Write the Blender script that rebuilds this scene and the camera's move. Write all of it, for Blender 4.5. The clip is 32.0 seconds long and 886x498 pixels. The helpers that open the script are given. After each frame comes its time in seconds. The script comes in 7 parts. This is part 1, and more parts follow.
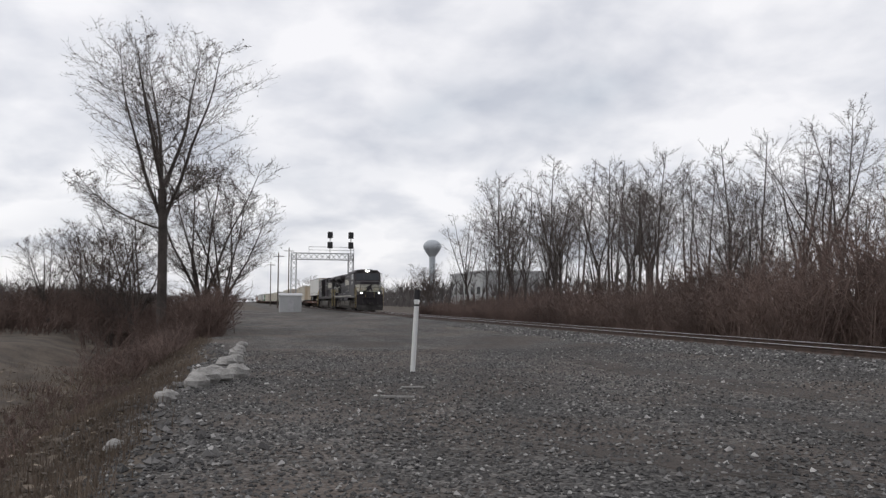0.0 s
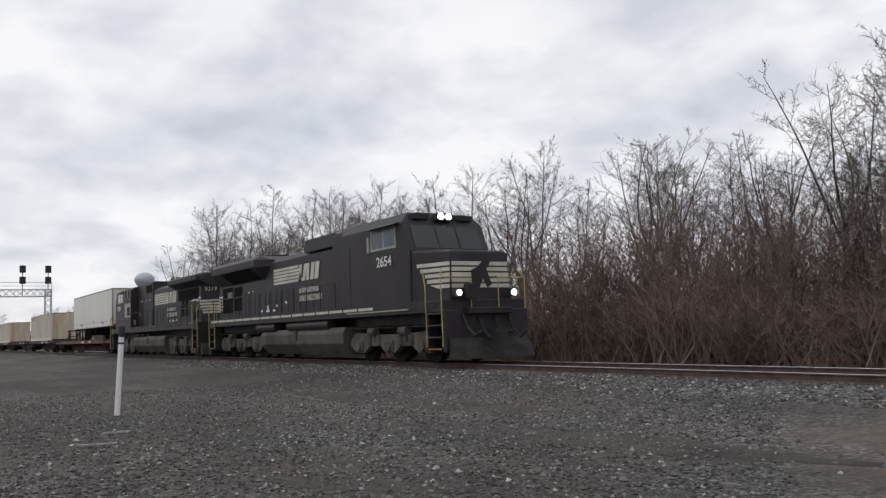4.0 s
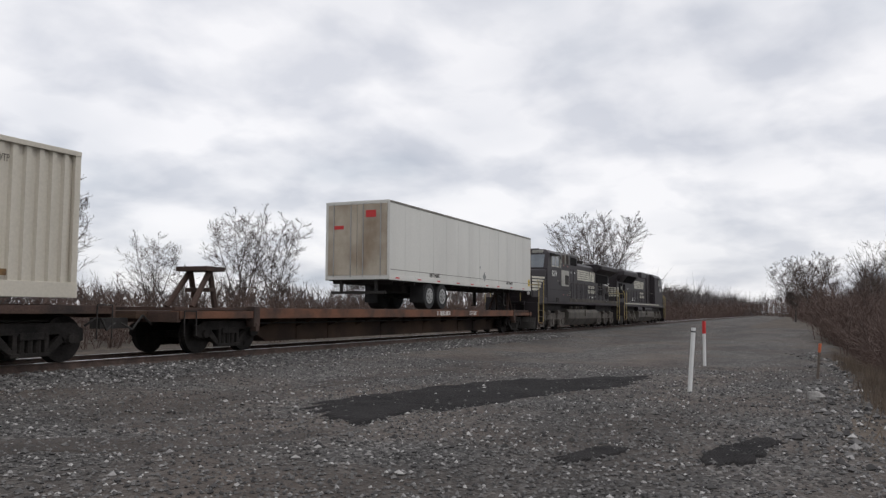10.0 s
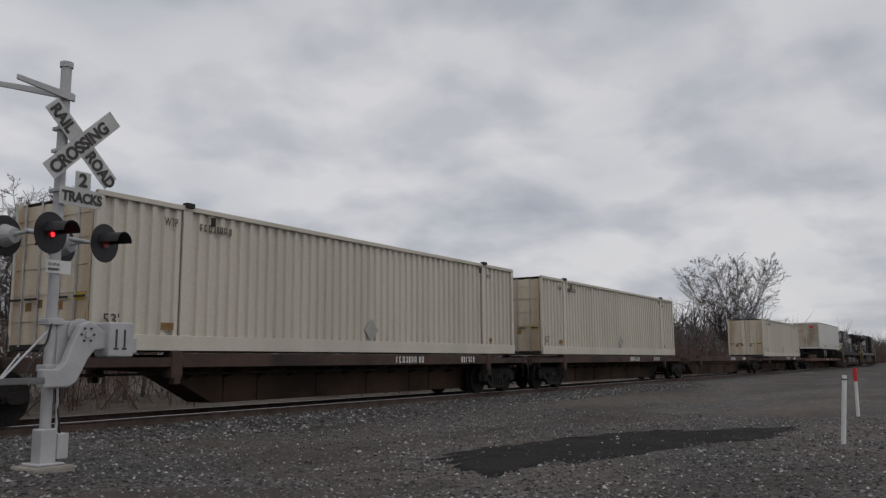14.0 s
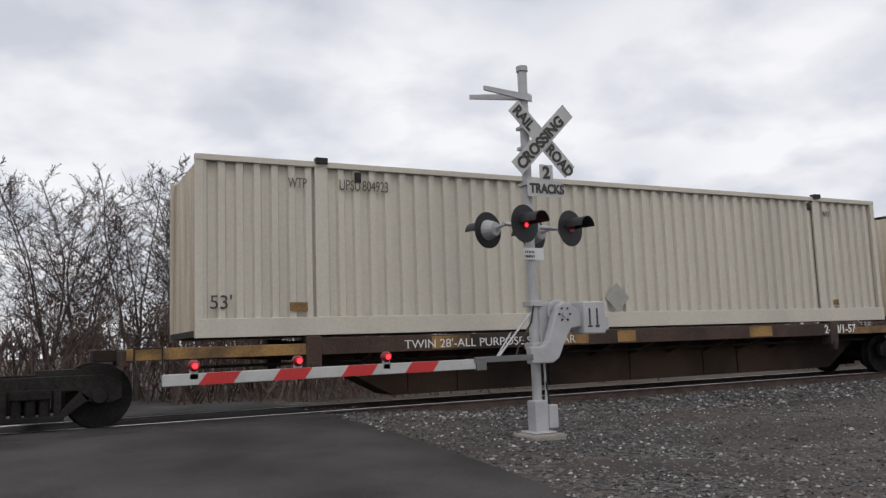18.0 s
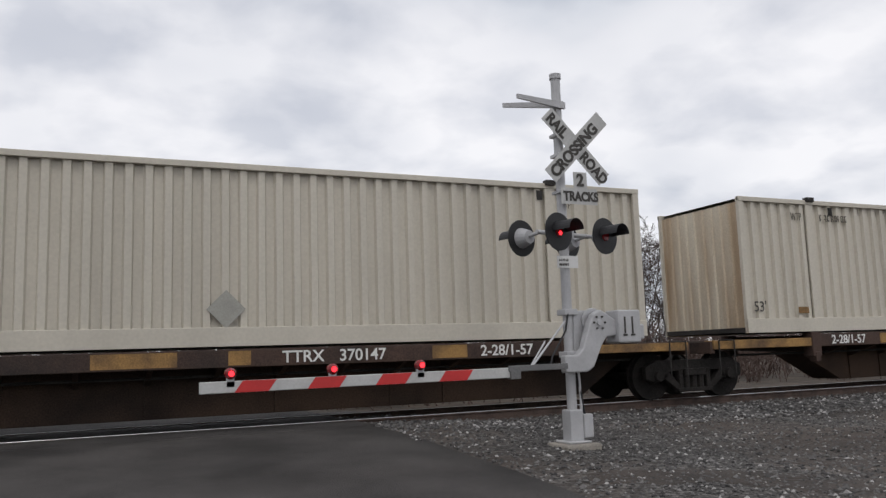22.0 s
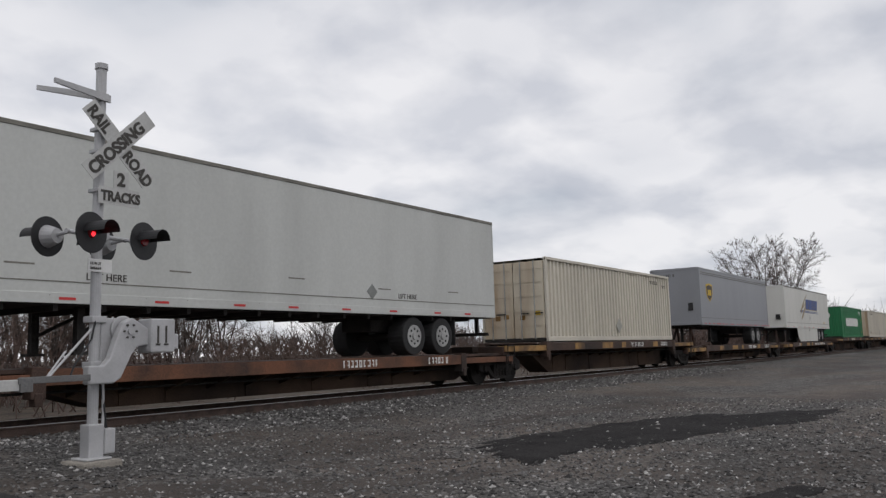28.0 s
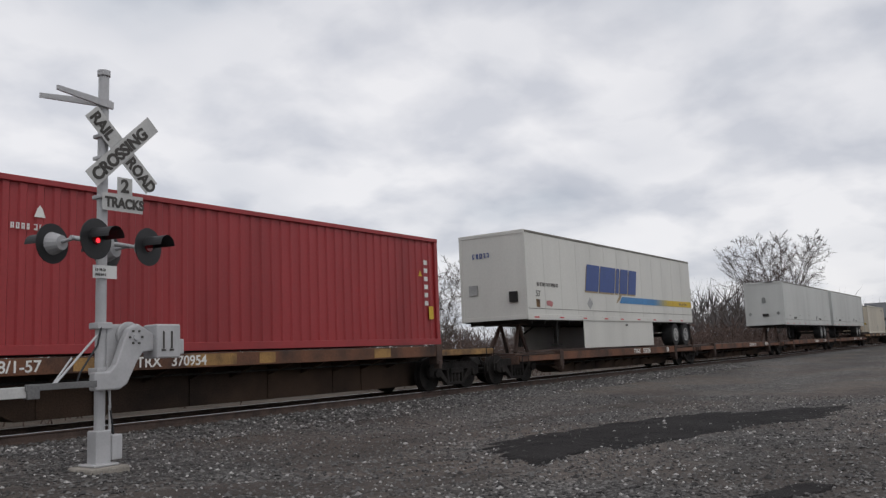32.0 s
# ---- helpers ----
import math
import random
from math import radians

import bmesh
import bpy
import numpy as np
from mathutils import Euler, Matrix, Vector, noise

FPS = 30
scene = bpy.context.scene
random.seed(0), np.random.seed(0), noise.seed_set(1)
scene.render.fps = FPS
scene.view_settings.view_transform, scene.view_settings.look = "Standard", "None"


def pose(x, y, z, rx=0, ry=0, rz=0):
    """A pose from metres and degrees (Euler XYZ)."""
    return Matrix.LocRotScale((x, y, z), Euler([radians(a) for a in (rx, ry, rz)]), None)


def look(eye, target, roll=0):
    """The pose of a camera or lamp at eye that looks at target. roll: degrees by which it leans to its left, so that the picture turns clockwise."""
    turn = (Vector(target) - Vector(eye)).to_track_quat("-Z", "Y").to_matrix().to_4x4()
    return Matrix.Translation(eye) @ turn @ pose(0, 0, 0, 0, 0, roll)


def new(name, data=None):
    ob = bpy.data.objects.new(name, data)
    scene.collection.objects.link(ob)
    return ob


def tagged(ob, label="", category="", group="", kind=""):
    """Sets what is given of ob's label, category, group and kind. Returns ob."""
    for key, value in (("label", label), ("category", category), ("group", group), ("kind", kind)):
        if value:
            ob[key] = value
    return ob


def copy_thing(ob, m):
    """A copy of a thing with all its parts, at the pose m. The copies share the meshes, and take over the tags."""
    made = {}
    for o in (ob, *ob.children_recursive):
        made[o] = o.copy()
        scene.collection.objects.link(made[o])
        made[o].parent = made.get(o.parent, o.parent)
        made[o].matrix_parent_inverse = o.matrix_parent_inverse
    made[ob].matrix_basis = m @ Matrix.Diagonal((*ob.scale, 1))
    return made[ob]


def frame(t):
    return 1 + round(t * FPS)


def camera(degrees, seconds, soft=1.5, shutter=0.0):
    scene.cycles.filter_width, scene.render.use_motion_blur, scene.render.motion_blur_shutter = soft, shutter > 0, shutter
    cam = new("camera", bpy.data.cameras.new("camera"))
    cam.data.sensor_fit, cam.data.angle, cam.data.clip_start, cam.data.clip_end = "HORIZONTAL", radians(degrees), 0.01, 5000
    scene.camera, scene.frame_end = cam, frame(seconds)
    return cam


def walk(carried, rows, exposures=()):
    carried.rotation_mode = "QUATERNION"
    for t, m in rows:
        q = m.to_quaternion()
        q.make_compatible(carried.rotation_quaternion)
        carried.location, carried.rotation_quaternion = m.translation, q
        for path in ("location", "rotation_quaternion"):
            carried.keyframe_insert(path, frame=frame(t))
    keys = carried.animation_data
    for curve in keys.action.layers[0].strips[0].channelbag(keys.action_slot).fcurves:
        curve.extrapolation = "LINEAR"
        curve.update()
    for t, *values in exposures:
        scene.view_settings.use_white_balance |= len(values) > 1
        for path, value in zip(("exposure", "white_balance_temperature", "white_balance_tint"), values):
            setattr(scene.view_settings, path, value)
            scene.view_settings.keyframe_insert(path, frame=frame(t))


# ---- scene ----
cam = camera(57.2, 32.0, soft=1.35)

# ---- world: z = 0 is the top of the rails, the track runs along x, trains go towards +x ----
TRACK_Y = 14.5
SPEED = 17.7
LAST = 32.0

# the operator turns about a spot beside the road; rows: seconds, x, y, tilt, lean, turn
PATH = [
    (0, -0.339, 0.086, 3.74, -0.22, 75.77),
    (0.5, -0.339, 0.088, 4.23, 0.71, 75.44),
    (1, -0.339, 0.087, 4.05, 0.98, 75.57),
    (1.5, -0.338, 0.092, 4.03, 0.90, 74.81),
    (2, -0.335, 0.102, 3.91, 1.00, 73.01),
    (2.5, -0.330, 0.117, 3.56, 1.51, 70.54),
    (3, -0.325, 0.130, 3.88, 1.44, 68.17),
    (3.5, -0.312, 0.159, 4.43, 1.71, 62.89),
    (5.5, -0.235, 0.259, 8.88, 1.44, 42.28),
    (6, -0.231, 0.263, 9.21, 0.24, 41.33),
    (6.3, -0.220, 0.273, 9.02, -0.11, 38.87),
    (6.5, -0.182, 0.299, 8.34, -0.64, 31.26),
    (6.8, -0.086, 0.339, 7.52, -0.33, 14.18),
    (7, -0.003, 0.350, 7.34, 1.03, 0.44),
    (7.1, 0.031, 0.349, 7.20, 1.30, -5.10),
    (7.3, 0.100, 0.335, 6.70, 2.55, -16.63),
    (7.6, 0.188, 0.295, 5.16, 2.68, -32.46),
    (8, 0.263, 0.231, 4.13, 2.01, -48.67),
    (8.5, 0.306, 0.170, 3.94, 0.39, -60.92),
    (9, 0.320, 0.141, 3.74, 0.23, -66.20),
    (9.5, 0.327, 0.124, 4.12, 0.46, -69.23),
    (10, 0.320, 0.141, 4.37, -0.29, -66.29),
    (10.5, 0.319, 0.145, 4.93, 2.20, -65.51),
    (11, 0.319, 0.145, 5.17, 0.74, -65.61),
    (11.5, 0.319, 0.144, 6.10, 1.13, -65.69),
    (12, 0.322, 0.138, 7.70, 1.49, -66.82),
    (12.5, 0.322, 0.138, 8.18, 2.37, -66.73),
    (13, 0.321, 0.138, 7.79, 2.85, -66.69),
    (13.5, 0.317, 0.149, 7.53, 1.77, -64.81),
    (14, 0.295, 0.188, 7.83, 0.31, -57.52),
    (14.5, 0.250, 0.245, 7.61, 1.53, -45.53),
    (15, 0.213, 0.278, 8.49, 1.43, -37.38),
    (15.5, 0.177, 0.302, 8.65, 1.29, -30.34),
    (17.5, 0.155, 0.314, 6.44, 1.79, -26.25),
    (18, 0.156, 0.313, 6.69, 1.99, -26.44),
    (18.5, 0.150, 0.316, 7.04, 1.40, -25.39),
    (19, 0.147, 0.318, 7.55, 1.68, -24.82),
    (19.5, 0.151, 0.316, 7.83, 1.29, -25.57),
    (20, 0.153, 0.315, 7.75, 1.63, -25.89),
    (20.5, 0.152, 0.315, 7.32, 2.88, -25.83),
    (21, 0.152, 0.315, 7.09, 2.38, -25.80),
    (21.5, 0.149, 0.317, 7.03, 3.13, -25.21),
    (22, 0.143, 0.319, 7.36, 1.88, -24.15),
    (22.5, 0.134, 0.323, 7.67, 2.11, -22.55),
    (23, 0.137, 0.322, 7.61, 2.79, -23.09),
    (23.5, 0.147, 0.318, 7.32, 3.26, -24.77),
    (24, 0.198, 0.289, 5.91, 3.05, -34.39),
    (24.5, 0.232, 0.262, 5.26, 0.78, -41.41),
    (25, 0.248, 0.247, 6.12, 0.10, -45.04),
    (25.5, 0.258, 0.236, 6.50, 0.50, -47.57),
    (26, 0.272, 0.220, 6.92, -0.37, -50.99),
    (26.5, 0.285, 0.204, 6.63, 2.57, -54.42),
    (28.5, 0.287, 0.200, 7.21, 1.35, -55.07),
    (29, 0.284, 0.204, 6.49, 2.10, -54.35),
    (29.5, 0.282, 0.207, 6.19, 2.48, -53.65),
    (30, 0.279, 0.211, 5.58, 1.60, -52.95),
    (30.5, 0.275, 0.217, 5.96, 2.73, -51.77),
    (31, 0.279, 0.211, 6.49, 1.19, -52.92),
    (31.5, 0.284, 0.204, 6.64, 2.37, -54.29),
    (32, 0.285, 0.203, 7.25, 2.28, -54.64),
]
walk(cam, [(t, pose(x, y, 1.05, 90 + tilt, lean, turn)) for t, x, y, tilt, lean, turn in PATH],
     exposures=[(0.0, -0.05), (3.5, -0.05), (5.5, 0.05), (6.0, 0.08), (6.5, 0.42), (7.2, 0.82), (8.0, 0.82), (9.0, 0.15), (10.0, -0.05), (11.5, -0.38), (12.5, -0.54), (14.0, -0.60), (15.5, -0.48),
                (17.5, -0.06), (23.5, -0.06), (25.0, -0.06), (26.5, -0.14), (28.5, -0.2), (32.0, -0.2)])

# ---- sky and sun ----
world = bpy.data.worlds.new("overcast_sky")
scene.world = world
world.use_nodes = True
wn, wl = world.node_tree.nodes, world.node_tree.links
wn.clear()


def wnode(kind, **sets):
    n = wn.new(kind)
    for k, v in sets.items():
        n.inputs[k].default_value = v
    return n


w_out = wn.new("ShaderNodeOutputWorld")
w_bg = wnode("ShaderNodeBackground", Strength=1.0)
w_sky = wn.new("ShaderNodeTexSky")
w_sky.sky_type = "NISHITA"
w_sky.sun_disc = False
w_sky.sun_elevation, w_sky.sun_rotation = radians(38), radians(200)
w_dim = wn.new("ShaderNodeVectorMath")
w_dim.operation = "SCALE"
w_dim.inputs["Scale"].default_value = 0.085
wl.new(w_sky.outputs[0], w_dim.inputs[0])
w_tc = wn.new("ShaderNodeTexCoord")
w_sep = wn.new("ShaderNodeSeparateXYZ")
wl.new(w_tc.outputs["Generated"], w_sep.inputs[0])
# the clouds lie on a flat deck: the direction is divided by its height
w_add = wn.new("ShaderNodeMath")
w_add.operation = "ADD"
w_add.inputs[1].default_value = 0.30
w_abs = wn.new("ShaderNodeMath")
w_abs.operation = "ABSOLUTE"
wl.new(w_sep.outputs["Z"], w_abs.inputs[0])
wl.new(w_abs.outputs[0], w_add.inputs[0])
w_comb = wn.new("ShaderNodeCombineXYZ")
for axis in range(2):
    d = wn.new("ShaderNodeMath")
    d.operation = "DIVIDE"
    wl.new(w_sep.outputs[axis], d.inputs[0])
    wl.new(w_add.outputs[0], d.inputs[1])
    wl.new(d.outputs[0], w_comb.inputs[axis])
w_n1 = wnode("ShaderNodeTexNoise", Scale=1.55, Detail=4.0, Roughness=0.42, Distortion=0.15)
w_n2 = wnode("ShaderNodeTexNoise", Scale=3.9, Detail=5.0, Roughness=0.48, Distortion=0.15)
wl.new(w_comb.outputs[0], w_n1.inputs["Vector"])
wl.new(w_comb.outputs[0], w_n2.inputs["Vector"])
w_r1 = wn.new("ShaderNodeValToRGB")
w_r1.color_ramp.elements[0].position, w_r1.color_ramp.elements[0].color = 0.27, (0.62, 0.665, 0.74, 1)
w_r1.color_ramp.elements[1].position, w_r1.color_ramp.elements[1].color = 0.55, (1.02, 1.01, 1.035, 1)
e = w_r1.color_ramp.elements.new(0.41)
e.color = (0.865, 0.87, 0.915, 1)
wl.new(w_n1.outputs[0], w_r1.inputs[0])
w_r2 = wn.new("ShaderNodeValToRGB")
w_r2.color_ramp.elements[0].position, w_r2.color_ramp.elements[0].color = 0.36, (0.77, 0.79, 0.83, 1)
w_r2.color_ramp.elements[1].position, w_r2.color_ramp.elements[1].color = 0.58, (1.03, 1.03, 1.03, 1)
wl.new(w_n2.outputs[0], w_r2.inputs[0])
w_mul = wn.new("ShaderNodeVectorMath")
w_mul.operation = "MULTIPLY"
wl.new(w_r1.outputs[0], w_mul.inputs[0])
wl.new(w_r2.outputs[0], w_mul.inputs[1])
w_mix = wn.new("ShaderNodeMix")
w_mix.data_type = "RGBA"
w_mix.inputs["Factor"].default_value = 0.9
wl.new(w_dim.outputs[0], w_mix.inputs["A"])
wl.new(w_mul.outputs[0], w_mix.inputs["B"])
wl.new(w_mix.outputs["Result"], w_bg.inputs["Color"])
wl.new(w_bg.outputs[0], w_out.inputs[0])
sun = new("sun", bpy.data.lights.new("sun", "SUN"))
sun.data.energy, sun.data.angle, sun.data.color = 0.6, radians(18), (1.0, 0.96, 0.9)
sun.matrix_world = look((0, 0, 60), (14, 38, 0))
sun.location = (0, 0, 60)


# ---- materials ----
def mat(name, base, rough=0.6, metal=0.0, vary=0.25, scale=2.0, grain=0.2, fine=40.0, bump=0.15, streak=0.0, dirt=None, coords="Object", spec=0.5):
    """A surface whose colour wanders at two scales, with fine relief; streak: vertical runs; dirt: a second colour in patches."""
    m = bpy.data.materials.new(name)
    m.use_nodes = True
    n, l = m.node_tree.nodes, m.node_tree.links
    b = n["Principled BSDF"]
    b.inputs["Roughness"].default_value, b.inputs["Metallic"].default_value = rough, metal
    b.inputs["Specular IOR Level"].default_value = spec
    tc = n.new("ShaderNodeTexCoord")
    big, small = n.new("ShaderNodeTexNoise"), n.new("ShaderNodeTexNoise")
    big.inputs["Scale"].default_value, big.inputs["Detail"].default_value = scale, 4
    small.inputs["Scale"].default_value, small.inputs["Detail"].default_value = fine, 3
    src = tc.outputs[coords]
    if streak:
        mp = n.new("ShaderNodeMapping")
        mp.inputs["Scale"].default_value = (1, 1, 1 - streak)
        l.new(src, mp.inputs[0])
        l.new(mp.outputs[0], big.inputs["Vector"])
    else:
        l.new(src, big.inputs["Vector"])
    l.new(src, small.inputs["Vector"])
    r = n.new("ShaderNodeValToRGB")
    lo = tuple(c * (1 - vary) for c in base) if dirt is None else dirt
    r.color_ramp.elements[0].position, r.color_ramp.elements[0].color = 0.32, (*lo, 1)
    r.color_ramp.elements[1].position, r.color_ramp.elements[1].color = 0.62, (*(min(1, c * (1 + vary * 0.4)) for c in base), 1)
    l.new(big.outputs[0], r.inputs[0])
    g = n.new("ShaderNodeMapRange")
    g.inputs["From Min"].default_value, g.inputs["From Max"].default_value = 0.3, 0.7
    g.inputs["To Min"].default_value, g.inputs["To Max"].default_value = 1 - grain, 1 + grain * 0.6
    l.new(small.outputs[0], g.inputs[0])
    mu = n.new("ShaderNodeVectorMath")
    mu.operation = "SCALE"
    l.new(r.outputs[0], mu.inputs[0])
    l.new(g.outputs[0], mu.inputs["Scale"])
    l.new(mu.outputs[0], b.inputs["Base Color"])
    if bump:
        bp = n.new("ShaderNodeBump")
        bp.inputs["Strength"].default_value, bp.inputs["Distance"].default_value = bump, 0.02
        l.new(small.outputs[0], bp.inputs["Height"])
        l.new(bp.outputs[0], b.inputs["Normal"])
    return m


def glow(name, color, strength):
    m = bpy.data.materials.new(name)
    m.use_nodes = True
    b = m.node_tree.nodes["Principled BSDF"]
    b.inputs["Base Color"].default_value = (*color, 1)
    b.inputs["Emission Color"].default_value, b.inputs["Emission Strength"].default_value = (*color, 1), strength
    return m


def gravel(name, light, dark, brown, cell=22.0, cover=0.5, bump=1.0):
    """Loose stone: cells of their own shade over a ground colour, patches of fines between them."""
    m = bpy.data.materials.new(name)
    m.use_nodes = True
    n, l = m.node_tree.nodes, m.node_tree.links
    b = n["Principled BSDF"]
    b.inputs["Roughness"].default_value = 0.9
    tc = n.new("ShaderNodeTexCoord")
    vo = n.new("ShaderNodeTexVoronoi")
    vo.inputs["Scale"].default_value = cell
    l.new(tc.outputs["Object"], vo.inputs["Vector"])
    sp = n.new("ShaderNodeSeparateColor")
    l.new(vo.outputs["Color"], sp.inputs[0])
    r = n.new("ShaderNodeValToRGB")
    r.color_ramp.elements[0].position, r.color_ramp.elements[0].color = 0.1, (*dark, 1)
    r.color_ramp.elements[1].position, r.color_ramp.elements[1].color = 1.0, (*light, 1)
    mid = r.color_ramp.elements.new(0.72)
    mid.color = (*((a + b2) * 0.42 for a, b2 in zip(light, dark)), 1)
    l.new(sp.outputs[0], r.inputs[0])
    nz = n.new("ShaderNodeTexNoise")
    nz.inputs["Scale"].default_value, nz.inputs["Detail"].default_value = 0.35, 6
    l.new(tc.outputs["Object"], nz.inputs["Vector"])
    mr = n.new("ShaderNodeMapRange")
    mr.inputs["From Min"].default_value, mr.inputs["From Max"].default_value = 0.42, 0.62
    mr.inputs["To Min"].default_value, mr.inputs["To Max"].default_value = 0.1, 0.1 + cover
    l.new(nz.outputs[0], mr.inputs[0])
    mx = n.new("ShaderNodeMix")
    mx.data_type = "RGBA"
    l.new(mr.outputs[0], mx.inputs["Factor"])
    l.new(r.outputs[0], mx.inputs["A"])
    mx.inputs["B"].default_value = (*brown, 1)
    fn = n.new("ShaderNodeTexNoise")
    fn.inputs["Scale"].default_value, fn.inputs["Detail"].default_value = 3.0, 8
    l.new(tc.outputs["Object"], fn.inputs["Vector"])
    g = n.new("ShaderNodeMapRange")
    g.inputs["From Min"].default_value, g.inputs["From Max"].default_value = 0.3, 0.7
    g.inputs["To Min"].default_value, g.inputs["To Max"].default_value = 0.7, 1.25
    l.new(fn.outputs[0], g.inputs[0])
    mu = n.new("ShaderNodeVectorMath")
    mu.operation = "SCALE"
    # broad darker and paler areas, drawn out along the track
    mp = n.new("ShaderNodeMapping")
    mp.inputs["Scale"].default_value = (0.12, 0.42, 1.0)
    l.new(tc.outputs["Object"], mp.inputs[0])
    wide = n.new("ShaderNodeTexNoise")
    wide.inputs["Scale"].default_value, wide.inputs["Detail"].default_value = 1.0, 5
    l.new(mp.outputs[0], wide.inputs["Vector"])
    g2 = n.new("ShaderNodeMapRange")
    g2.inputs["From Min"].default_value, g2.inputs["From Max"].default_value = 0.36, 0.62
    g2.inputs["To Min"].default_value, g2.inputs["To Max"].default_value = 0.62, 1.22
    l.new(wide.outputs[0], g2.inputs[0])
    g3 = n.new("ShaderNodeMath")
    g3.operation = "MULTIPLY"
    l.new(g.outputs[0], g3.inputs[0])
    l.new(g2.outputs[0], g3.inputs[1])
    l.new(mx.outputs["Result"], mu.inputs[0])
    l.new(g3.outputs[0], mu.inputs["Scale"])
    l.new(mu.outputs[0], b.inputs["Base Color"])
    bp = n.new("ShaderNodeBump")
    bp.inputs["Strength"].default_value, bp.inputs["Distance"].default_value = bump, 0.03
    l.new(vo.outputs["Distance"], bp.inputs["Height"])
    bp.invert = True
    l.new(bp.outputs[0], b.inputs["Normal"])
    return m


GRAVEL = gravel("yard_gravel", (0.21, 0.20, 0.19), (0.016, 0.015, 0.0145), (0.088, 0.069, 0.057), cover=0.75)
BALLAST = gravel("ballast", (0.22, 0.212, 0.205), (0.022, 0.021, 0.021), (0.06, 0.053, 0.048), cell=16, cover=0.25)
ASPHALT = mat("asphalt", (0.064, 0.059, 0.057), 0.88, vary=0.45, scale=0.7, grain=0.45, fine=70, bump=0.7, spec=0.3)
TAR = mat("dark_asphalt_millings", (0.027, 0.025, 0.025), 0.9, vary=0.4, scale=1.5, grain=0.5, fine=60, bump=0.9, spec=0.12)
GRASS_SOIL = mat("dead_grass_soil", (0.085, 0.066, 0.05), 0.95, vary=0.5, scale=0.8, grain=0.5, fine=14, bump=1.0)
STONE = mat("pale_stone", (0.30, 0.29, 0.275), 0.85, vary=0.3, scale=3, grain=0.25, fine=30, bump=0.5)
RAIL_STEEL = mat("rail_web_rust", (0.075, 0.05, 0.04), 0.8, vary=0.4, scale=5, bump=0.3)
RAIL_TOP = mat("polished_rail_head", (0.55, 0.55, 0.56), 0.28, 0.9, vary=0.1, grain=0.05, bump=0.02)
TIE = mat("creosoted_tie", (0.055, 0.043, 0.036), 0.9, vary=0.4, scale=3, grain=0.4, fine=25, bump=0.6)
BARK = mat("grey_bark", (0.085, 0.071, 0.064), 0.9, vary=0.4, scale=1.5, grain=0.4, fine=20, bump=0.6)
TWIG = mat("bare_twigs", (0.125, 0.104, 0.096), 0.9, vary=0.35, scale=0.3, grain=0.2, bump=0)
TWIG_RED = mat("reddish_brush_twigs", (0.165, 0.116, 0.099), 0.9, vary=0.45, scale=0.25, grain=0.2, bump=0)
TWIG_BROWN = mat("brown_brush_twigs", (0.118, 0.080, 0.067), 0.9, vary=0.45, scale=0.25, grain=0.2, bump=0)
TWIG_DARK = mat("dark_brown_twigs", (0.088, 0.066, 0.058), 0.9, vary=0.4, scale=0.3, grain=0.2, bump=0)
BUD = mat("withered_leaves", (0.15, 0.12, 0.092), 0.9, vary=0.4, scale=0.4, grain=0.2, bump=0)
STRAW = mat("dead_grass_blades", (0.15, 0.114, 0.085), 0.9, vary=0.4, scale=0.5, grain=0.2, bump=0)
BLACK = mat("black_engine_paint", (0.0275, 0.0225, 0.0255), 0.52, vary=0.35, scale=0.9, grain=0.25, fine=30, bump=0.05, streak=0.7, spec=0.35)
UNDER = mat("grimy_underframe", (0.030, 0.027, 0.025), 0.85, vary=0.5, scale=2, grain=0.4, fine=25, bump=0.4)
DARKFADED = mat("worn_dark_lettering", (0.13, 0.115, 0.095), 0.7, vary=0.35, bump=0)
FADED = mat("faded_brown_lettering", (0.11, 0.095, 0.075), 0.7, vary=0.3, bump=0)
TRUCKDARK = mat("dark_car_truck", (0.021, 0.0185, 0.017), 0.85, vary=0.5, scale=2, grain=0.4, fine=25, bump=0.4, spec=0.25)
TRUCK = mat("grimy_cast_truck", (0.092, 0.080, 0.069), 0.85, vary=0.5, scale=1.6, grain=0.35, fine=25, bump=0.35, streak=0.3)
DUSTY = mat("dusty_tank_and_truck", (0.090, 0.080, 0.068), 0.8, vary=0.45, scale=1.1, grain=0.25, fine=25, bump=0.2, streak=0.5)
STRIPE = mat("aged_white_stripe", (0.55, 0.53, 0.45), 0.6, vary=0.2, scale=2, grain=0.15, bump=0.05)
GREYPANEL = mat("grey_primer_panel", (0.34, 0.335, 0.30), 0.7, vary=0.15, scale=2, grain=0.1, bump=0.05)
YELLOW = mat("yellow_handrail_paint", (0.42, 0.325, 0.12), 0.55, vary=0.3, scale=4, bump=0.05)
BELLY = mat("dark_brown_belly_steel", (0.066, 0.042, 0.029), 0.85, vary=0.5, scale=0.7, grain=0.35, dirt=(0.026, 0.019, 0.016), bump=0.25, spec=0.25)
SILLORANGE = mat("orange_rust_sill", (0.135, 0.056, 0.029), 0.8, vary=0.5, scale=1.3, grain=0.3, dirt=(0.05, 0.028, 0.02), bump=0.2)
CARYELLOW = mat("weathered_yellow_sill", (0.30, 0.17, 0.055), 0.75, vary=0.5, scale=1.6, grain=0.3, dirt=(0.07, 0.042, 0.028), bump=0.15)
